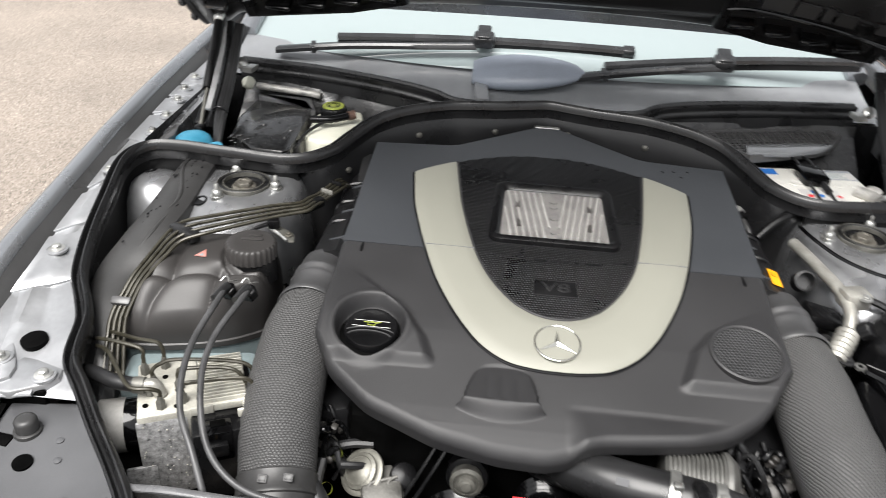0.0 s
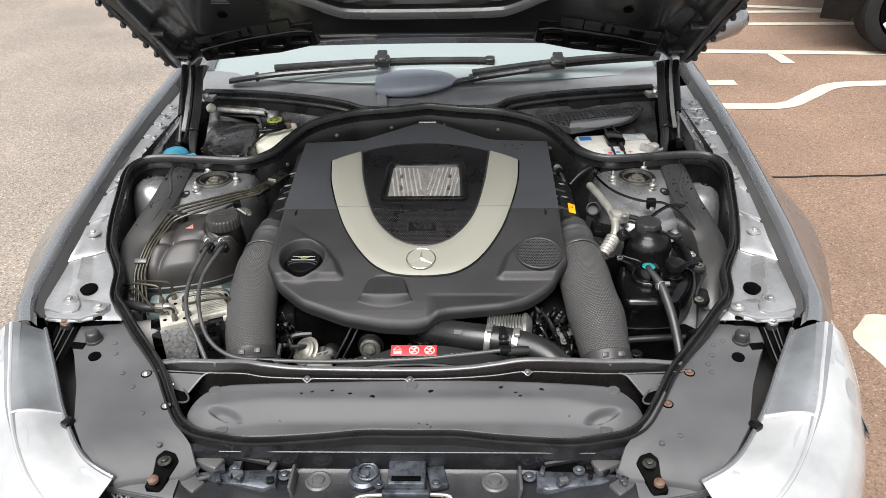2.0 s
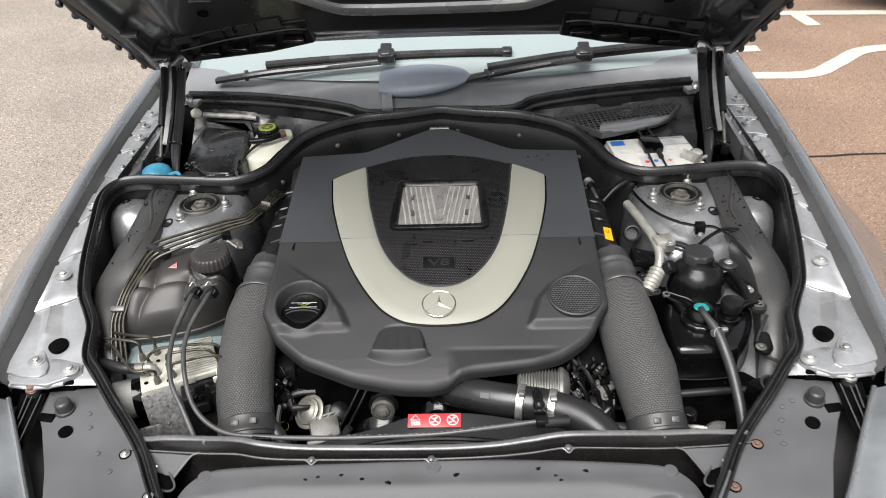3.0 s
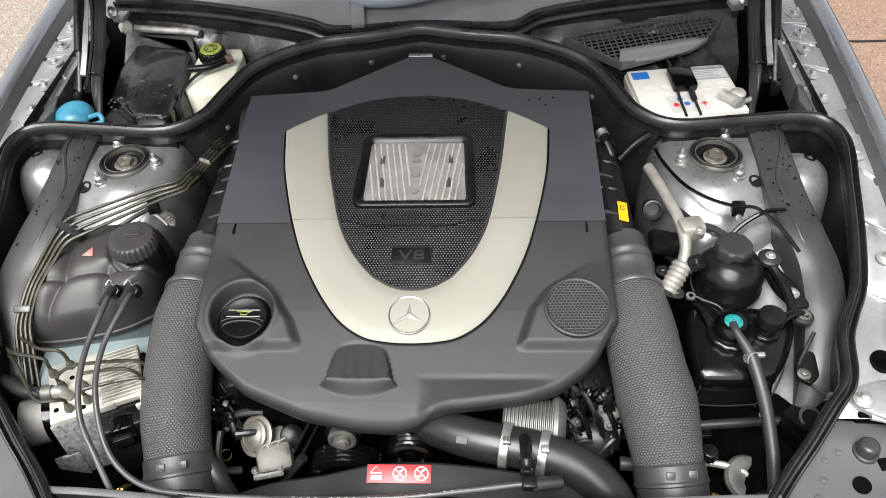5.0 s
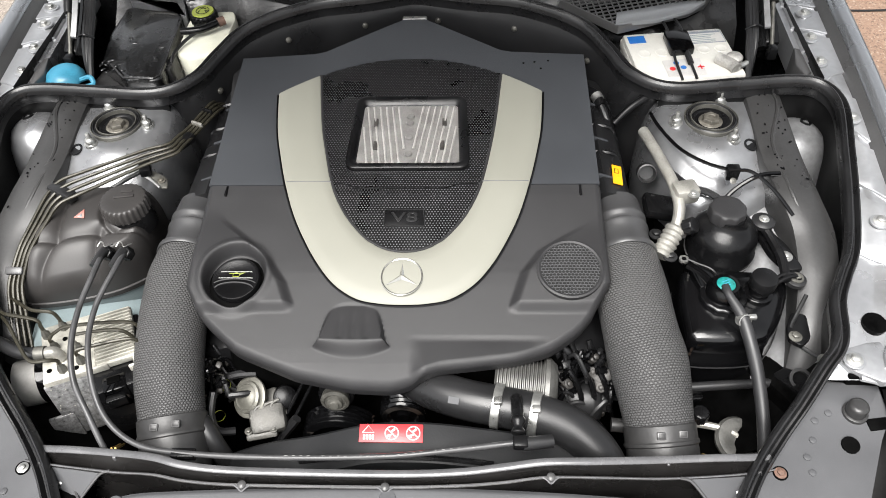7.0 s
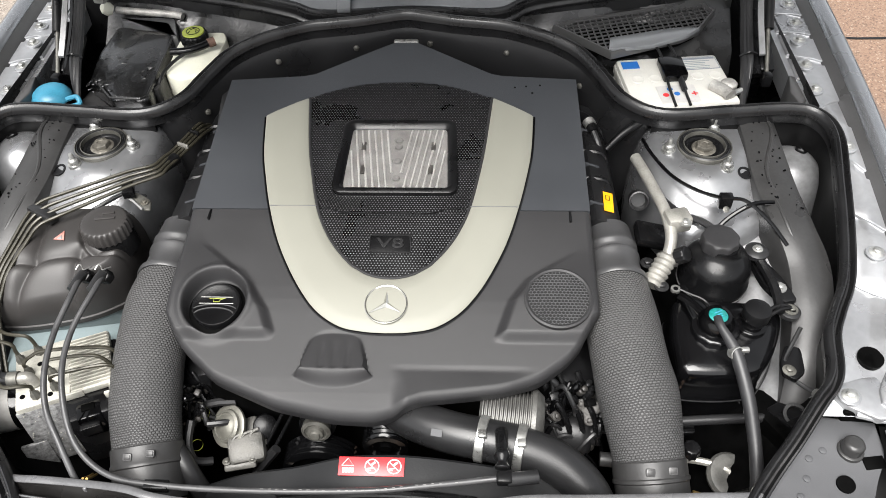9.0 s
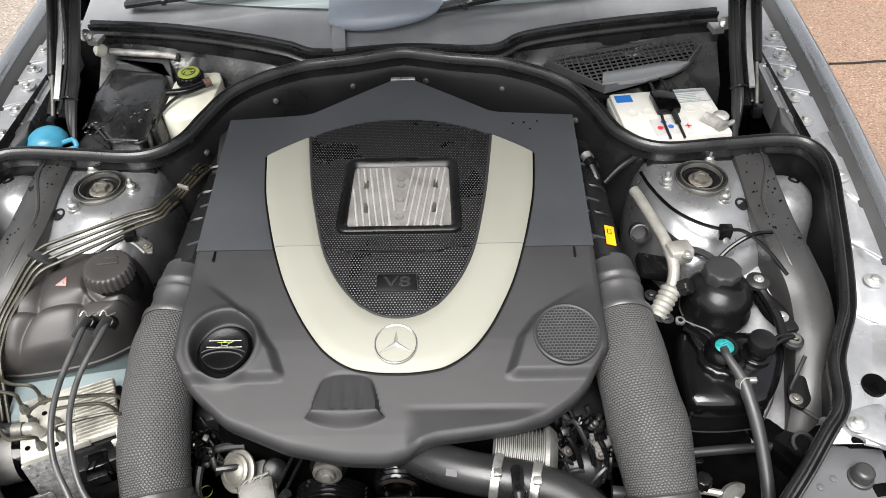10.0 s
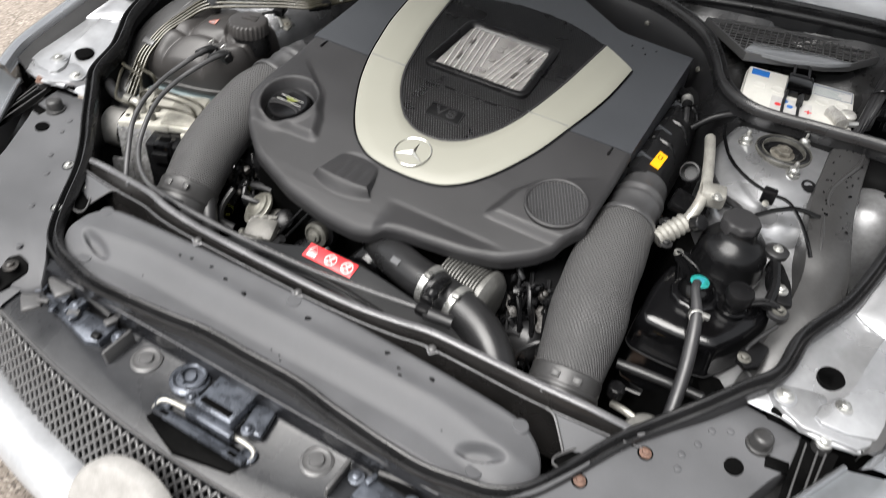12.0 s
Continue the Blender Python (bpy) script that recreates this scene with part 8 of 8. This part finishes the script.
part("ear_eye", lathe([(0.008, 0), (0.008, 0.005), (0.004, 0.005)], (0.468, -0.272, 0.777), 14, caps=False), STEEL, ps)
arm = part("bracket_arm", tube([(0.600, -0.216, 0.808), (0.612, -0.25, 0.80), (0.619, -0.287, 0.795), (0.617, -0.325, 0.79)], 0.008, 5, 8), BLACK, ps)
part("arm_grommet", lathe([(0.018, 0), (0.019, 0.008), (0.012, 0.012), (0.006, 0.012)], (0.602, -0.216, 0.806), 20), RUBBER, arm)
part("arm_bolt", bolt((0.602, -0.216, 0.816), 0.006), STEEL, arm)

ex = thing("expansion_tank", "glossy black plastic coolant tank with a teal cap", "tank")
out = smooth_path([(0.452, -0.40, 0), (0.452, -0.34, 0), (0.460, -0.292, 0), (0.472, -0.280, 0), (0.54, -0.280, 0), (0.615, -0.286, 0), (0.632, -0.298, 0), (0.630, -0.325, 0), (0.610, -0.370, 0), (0.586, -0.405, 0), (0.570, -0.418, 0), (0.52, -0.424, 0), (0.470, -0.422, 0), (0.455, -0.414, 0)], 5, True)
ctr = Vector((0.54, -0.36, 0))
rings = [[tuple((ctr + (q - ctr) * k).xy) + (z + 0.07 * (q.y + 0.36) * (k > 0.3),) for q in out] for k, z in ((0.90, 0.50), (0.98, 0.54), (1.0, 0.618), (1.0, 0.622), (0.99, 0.628), (0.96, 0.632), (0.96, 0.690), (1.02, 0.692), (1.02, 0.699), (0.99, 0.702), (0.99, 0.730), (0.98, 0.744), (0.96, 0.754), (0.93, 0.760), (0.87, 0.764), (0.70, 0.7675), (0.5, 0.769), (0.05, 0.770))]
part("shell", loft(rings), TANKBLACK, ex)
part("seam_edge", tube([q + Vector((0, 0, 0.6955 + 0.07 * (q.y + 0.36))) for q in [ctr + (w - ctr) * 1.022 for w in out]], 0.0014, 1, 6, raw=True), RUBBER, ex)
part("neck", knurled(0.036, 0.016, (0.517, -0.345, 0.765), 12, 0.04), TANKBLACK, ex)
part("cap_base", lathe([(0.029, 0.778), (0.0275, 0.790), (0.0225, 0.797), (0.0205, 0.8015), (0.0155, 0.8022), (0.0148, 0.798)], (0.517, -0.342, 0), 26), GLOSS, ex)
part("cap_insert", lathe([(0.0145, 0.796), (0.0145, 0.8015), (0.0125, 0.803), (0.001, 0.8032)], (0.517, -0.342, 0), 26), TEAL, ex, "teal cap insert")
for k in range(3):
    part("cap_print", box((0.013, 0.0014, 0.0005), (0.517, -0.342 + 0.005 * (k - 1), 0.8034), 0, (0, 0, 25)), BLUE_CAP, ex)
part("cap_arm", prism(rounded_poly([(0.470, -0.282), (0.482, -0.290), (0.505, -0.300), (0.512, -0.315), (0.494, -0.330), (0.484, -0.335), (0.476, -0.31)], 0.2), 0.770, 0.786, 0.003, lift=lambda x, y: 0.2 * (y + 0.31)), GLOSS, ex, "black three-sided bracket beside the cap")
part("arm_rim", tube([(0.470, -0.283, 0.793), (0.484, -0.291, 0.792), (0.504, -0.301, 0.790), (0.511, -0.314, 0.787), (0.495, -0.329, 0.784)], 0.0018, 4, 6), BLACK, ex)
part("second_cap", lathe([(0.0165, 0.770), (0.0165, 0.790), (0.0205, 0.792), (0.0212, 0.806), (0.0195, 0.811), (0.012, 0.8125), (0.001, 0.8125)], (0.576, -0.336, 0), 28), BLACK, ex, "flat-topped black rubber cap")
part("second_neck", lathe([(0.024, 0.765), (0.024, 0.778), (0.02, 0.78)], (0.573, -0.338, 0), 20), GLOSS, ex)
for o in (0.0, 0.009):
    part("cap_strap", tube([(0.592, -0.330 - o, 0.793), (0.612, -0.318 - o, 0.796), (0.630, -0.316 - o * 0.5, 0.794), (0.640, -0.322, 0.788)], 0.0032, 5, 7), BLACK, ex)
part("ear_boss", lathe([(0.016, -0.004), (0.016, 0.003), (0.011, 0.005), (0.006, 0.005)], (0.636, -0.318, 0.782), 20), RUBBER, ex)
part("ear_bolt", bolt((0.636, -0.318, 0.787), 0.0065), PLATED, ex)
part("ear_bolt", bolt((0.628, -0.275, 0.79), 0.007), STEEL, ex)
part("tank_strap", prism(rounded_poly([(0.596, -0.212), (0.618, -0.208), (0.640, -0.250), (0.652, -0.300), (0.628, -0.305), (0.606, -0.265)], 0.2), 0.778, 0.790, 0.003), BLACK, ex, "black strap bracket")
part("side_bracket", tube([(0.47, -0.29, 0.785), (0.49, -0.31, 0.785), (0.50, -0.33, 0.785)], 0.007, 4, 8), GLOSS, ex)
over = thing("overflow_hose", "black rubber overflow hose with a steel clip on the tank cap", "hose")
part("hose_wall", tube([(0.514, -0.348, 0.802), (0.516, -0.366, 0.803), (0.532, -0.401, 0.790), (0.545, -0.45, 0.76), (0.552, -0.49, 0.730), (0.556, -0.535, 0.695), (0.555, -0.57, 0.66), (0.545, -0.59, 0.60)], lambda f: 0.0068 + 0.0034 * step(0.15, 0.35, f), 8, 12), HOSE, over)
part("clip", lathe([(0.0098, -0.006), (0.0112, -0.0055), (0.0112, 0.0055), (0.0098, 0.006)], (0.5325, -0.403, 0.7892), 20, pose(0, 0, 0, 62, 0, 20), caps=False), STEEL, over, "steel hose clip")
part("clip_screw", box((0.012, 0.008, 0.008), (0.545, -0.402, 0.795), 0.002), STEEL, over)

ac = thing("air_conditioning_pipe", "pale aluminium air conditioning pipe with a black service cap", "pipe")
part("pipe_wall", tube([(0.428, -0.015, 0.842), (0.436, -0.045, 0.842), (0.447, -0.09, 0.841), (0.461, -0.155, 0.838), (0.464, -0.20, 0.828), (0.457, -0.228, 0.810)], 0.0098, 7, 14), PALE_ALU, ac)
part("joint_block", box((0.042, 0.034, 0.03), (0.477, -0.170, 0.836), 0.006, (0, 0, 12)), PALE_ALU, ac)
part("joint_bolt", bolt((0.486, -0.186, 0.846), 0.006), STEEL, ac)
part("ribbed_end", tube([Vector((0.457, -0.228, 0.810)) + Vector((-0.029, -0.044, -0.022)) * (k / 12) for k in range(13)], lambda f: 0.0145 + 0.003 * (round(f * 12) % 2), 1, 16, raw=True), PALE_ALU, ac)
part("service_cap", knurled(0.0125, 0.018, (0.472, -0.232, 0.815), 10, 0.1, pose(0, 0, 0, 20, 40, 0)), BLACK, ac)
part("drier", lathe([(0.017, -0.03), (0.017, 0.0), (0.0145, 0.001), (0.0135, -0.004), (0.0125, -0.022), (0.001, -0.022)], (0.424, -0.113, 0.826), 22, pose(0, 0, 0, 55, 0, -8)), RUBBER, ac, "open black plug socket")
part("bracket", box((0.06, 0.05, 0.02), (0.445, -0.16, 0.79), 0.006, (0, 14, 0)), BLACK, ac)
part("harness", tube([(0.46, -0.10, 0.825), (0.49, -0.145, 0.826), (0.52, -0.16, 0.825), (0.545, -0.18, 0.82)], 0.006, 5, 8), RUBBER, ac)
for k, (x, y) in enumerate(((0.44, -0.225), (0.455, -0.275))):
    part("bracket_bolt", bolt((x - 0.012, y, 0.79), 0.007), RUBBER, ac)

part("wing_bracket", prism(rounded_poly([(0.622, -0.365), (0.645, -0.370), (0.640, -0.415), (0.622, -0.430), (0.606, -0.418), (0.608, -0.395)], 0.2), 0.752, 0.760, 0.002), BLACK, ex, "black plate bracket")
part("bracket_bolt", bolt((0.616, -0.413, 0.760), 0.006), PLATED, ex)
rl = thing("fluid_line", "thin black fluid pipe clipped across the strut tower", "pipe")
part("pipe_wall", tube([(0.442, 0.012, 0.862), (0.452, -0.03, 0.862), (0.478, -0.085, 0.86), (0.515, -0.12, 0.858), (0.555, -0.138, 0.857), (0.59, -0.142, 0.855), (0.625, -0.175, 0.84), (0.65, -0.21, 0.82)], 0.0031, 8, 8), GLOSS, rl)
part("pipe_wall", tube([(0.64, -0.135, 0.845), (0.60, -0.148, 0.852), (0.56, -0.165, 0.835), (0.53, -0.19, 0.815)], 0.004, 6, 8), GLOSS, rl)
part("clip", box((0.022, 0.016, 0.026), (0.557, -0.142, 0.855), 0.003), BLACK, rl)
part("clip_screw", bolt((0.557, -0.156, 0.848), 0.0032, pose(0, 0, 0, 35, 0, 0)), PLATED, rl)
part("rear_hose", tube([(0.385, 0.035, 0.82), (0.42, 0.052, 0.850), (0.47, 0.075, 0.862), (0.55, 0.090, 0.862), (0.61, 0.090, 0.858), (0.66, 0.085, 0.84)], 0.0068, 6, 10), BLACK, rl)
part("edge_cable", tube([(0.640, -0.355, 0.79), (0.623, -0.380, 0.775), (0.615, -0.395, 0.757), (0.621, -0.413, 0.747), (0.638, -0.428, 0.742), (0.652, -0.443, 0.746)], 0.0032, 6, 8), RUBBER, rl)
part("edge_plug", lathe([(0.008, 0), (0.008, 0.014), (0.005, 0.018), (0.001, 0.018)], (0.652, -0.444, 0.746), 12, pose(0, 0, 0, 50, 0, 0)), STEEL, rl)

low = thing("lower_fittings", "black frame rails and pale drier disc beside the radiator", "fittings")
for y, z in ((-0.458, 0.684), (-0.43, 0.60)):
    part("rail", tube([(0.455, y, z), (0.52, y + 0.004, z + 0.002), (0.60, y + 0.01, z)], 0.0078, 4, 10), RUBBER if z > 0.65 else GLOSS, low)
part("disc", lathe([(0.037, 0), (0.038, 0.006), (0.034, 0.012), (0.02, 0.014), (0.012, 0.010), (0.001, 0.010)], (0.538, -0.517, 0.622), 30, pose(0, 0, 0, 14, 8, 0)), FIN_ALU, low, "pale drier disc")
part("disc_pipe", tube([(0.471, -0.492, 0.632), (0.506, -0.500, 0.635), (0.536, -0.512, 0.631), (0.541, -0.53, 0.622)], 0.006, 5, 8), PALE_ALU, low)
part("cap", knurled(0.0125, 0.018, (0.472, -0.502, 0.668), 10, 0.1), BLACK, low)
part("brass_union", tube([(0.465, -0.565, 0.66), (0.50, -0.575, 0.655)], 0.007, 3, 8), BRASS, low)
part("hose_stub", tube([(0.395, -0.505, 0.640), (0.340, -0.500, 0.640)], 0.0115, 3, 12), DUCT, low)
part("module", box((0.055, 0.055, 0.05), (0.632, -0.452, 0.678), 0.006, (-20, 0, 30)), BLACK, low, "black plug module")
part("module_face", lathe([(0.018, 0), (0.018, 0.004), (0.013, 0.004), (0.012, 0)], (0.628, -0.456, 0.706), 16, pose(0, 0, 0, 20, 0, 0), caps=False), RUBBER, low)
part("blue_tape", box((0.012, 0.03, 0.02), (0.606, -0.463, 0.680), 0.002, (0, 0, 30)), BLUE, low)

# ---- wipers, gas struts ----
def wiper(arm, blade0, blade1, hub, group="wipers"):
    w = thing("wiper", "black windscreen wiper resting at the foot of the windscreen", "wiper", group)
    spine = smooth_path(arm, 6)
    m_ = len(spine) - 1
    rings = []
    for i, (q, (t_, s_, u_)) in enumerate(zip(spine, frames(spine))):
        wd = 0.0150 - 0.005 * i / m_
        rings.append([q + s_ * a * wd + u_ * h for a, h in ((-1, -0.006), (-1, 0.002), (-0.6, 0.007), (0.6, 0.007), (1, 0.002), (1, -0.006))])
    part("arm", loft(rings), WIPER, w)
    part("arm_joint", box((0.012, 0.034, 0.016), spine[max(2, m_ // 4)], 0.003, (15, 0, 12)), WIPER, w)
    a, b = Vector(blade0), Vector(blade1)
    path = [a + (b - a) * k / 12 + Vector((0, 0, 0.008 * math.sin(math.pi * k / 12))) for k in range(13)]
    part("blade", sweep(path, [(-0.012, -0.004), (-0.011, 0.004), (0.0, 0.010), (0.011, 0.004), (0.012, -0.004)]), WIPER, w)
    part("rubber", sweep([q - Vector((0, 0.004, 0.012)) for q in path], [(-0.004, -0.008), (-0.004, 0.006), (0.004, 0.006), (0.002, -0.008)]), RUBBER, w)
    part("hub", box((0.05, 0.04, 0.03), hub, 0.01, (20, 0, 0)), WIPER, w)
    part("hub_bridge", box((0.032, 0.05, 0.014), (hub[0], hub[1] + 0.004, hub[2] + 0.014), 0.005, (20, 0, 0)), WIPER, w)
    part("blade_end", box((0.03, 0.026, 0.02), (b.x - 0.012, b.y, b.z), 0.006, (20, 0, 0)), WIPER, w)


wiper([(-0.64, 0.555, 0.940), (-0.55, 0.545, 0.955), (-0.45, 0.54, 0.968), (-0.30, 0.54, 0.978), (-0.165, 0.538, 0.988)], (-0.497, 0.575, 0.975), (0.199, 0.584, 0.990), (-0.150, 0.542, 1.003))
part_arm = [(0.06, 0.478, 0.952), (0.17, 0.495, 0.965), (0.30, 0.515, 0.978), (0.39, 0.528, 0.985)]
wiper(part_arm, (0.13, 0.53, 0.967), (0.72, 0.60, 1.0), (0.395, 0.535, 0.993))
sp = thing("wiper_shroud", "smooth blue-grey plastic shroud over the wiper pivot", "wiper shroud")
rings = []
for k in range(17):
    f = k / 16
    x = -0.168 + 0.25 * f
    r = 0.056 * math.sqrt(max(0.0, 1 - (2 * f - 0.9) ** 2 * 0.88)) * (1 - 0.25 * f) + 0.006
    rings.append([(x, 0.488 - 0.006 * f + r * math.cos(a), 0.943 + 0.018 * f + 0.25 * r * math.cos(a) + r * 0.5 * math.sin(a)) for a in (2 * math.pi * j / 20 for j in range(20))])
part("shell", loft(rings), SPOON, sp)
part("stem", box((0.03, 0.12, 0.012), (-0.145, 0.43, 0.925), 0.004, (8, 0, 6)), COWL, sp)
for s in (-1, 1):
    g = thing("gas_strut", "black gas strut holding the bonnet open", "gas strut", "gas struts")
    lo, hi = Vector((s * 0.70, 0.185, 0.872)), Vector((s * 0.716, 0.40, 1.045))
    mid = lo + (hi - lo) * 0.36
    part("cylinder", tube([mid, hi], 0.0105, 4, 12), BLACK, g)
    part("rod", tube([lo, mid], 0.0042, 4, 10), PLATED, g, "bright piston rod")
    part("lower_joint", box((0.018, 0.02, 0.026), lo, 0.004), BLACK, g)
    part("ball_joint", lathe([(0.012, -0.01), (0.015, 0), (0.012, 0.01)], hi, 14, pose(0, 0, 0, 0, 90, 0)), STEEL, g)

# ---- parked car beyond the bay lines ----
pk = thing("parked_car", "dark grey parked car with alloy wheel beyond the bay line", "car")
wt = pose(0, 0, 0, 90, 0, 0)
wl2 = part("wheel", lathe([(0.33, -0.1), (0.335, 0.0), (0.33, 0.1), (0.305, 0.115), (0.24, 0.115), (0.23, 0.09), (0.23, -0.1)], (3.30, 3.93, 0.335), 44, wt), TYRE, pk, "black tyre")
part("rim", lathe([(0.232, 0.09), (0.225, 0.105), (0.21, 0.10), (0.19, 0.05), (0.06, 0.06), (0.05, 0.08), (0.001, 0.08)], (3.30, 3.93, 0.335), 36, wt), DARK, wl2)
for k in range(5):
    a = 2 * math.pi * k / 5
    part("rim_spoke", tube([(3.30 + 0.05 * math.cos(a), 3.85, 0.335 + 0.05 * math.sin(a)), (3.30 + 0.215 * math.cos(a), 3.835, 0.335 + 0.215 * math.sin(a))], 0.022, 3, 8), ALU, wl2)
rings = []
for k in range(25):
    x = 2.72 + 4.3 * k / 24
    low_z = 0.24
    if abs(x - 3.30) < 0.37:
        low_z = max(low_z, 0.335 + math.sqrt(max(0.0, 0.37 ** 2 - (x - 3.30) ** 2)))
    n = 0.12 * (1 - step(0.0, 0.25, (x - 2.72)))
    top = 0.95 if 3.9 > x or x > 6.2 else 1.4
    rings.append([(x, 3.86 + n, low_z), (x, 3.83 + n, max(0.5, low_z)), (x, 3.85 + n, 0.8), (x, 3.95 + n, 0.9), (x, 4.2, top), (x, 5.2, top), (x, 5.55 - n, 0.9), (x, 5.6 - n, 0.3)])
part("body", loft(rings, closed=False), BLACK, pk, "dark grey body side")
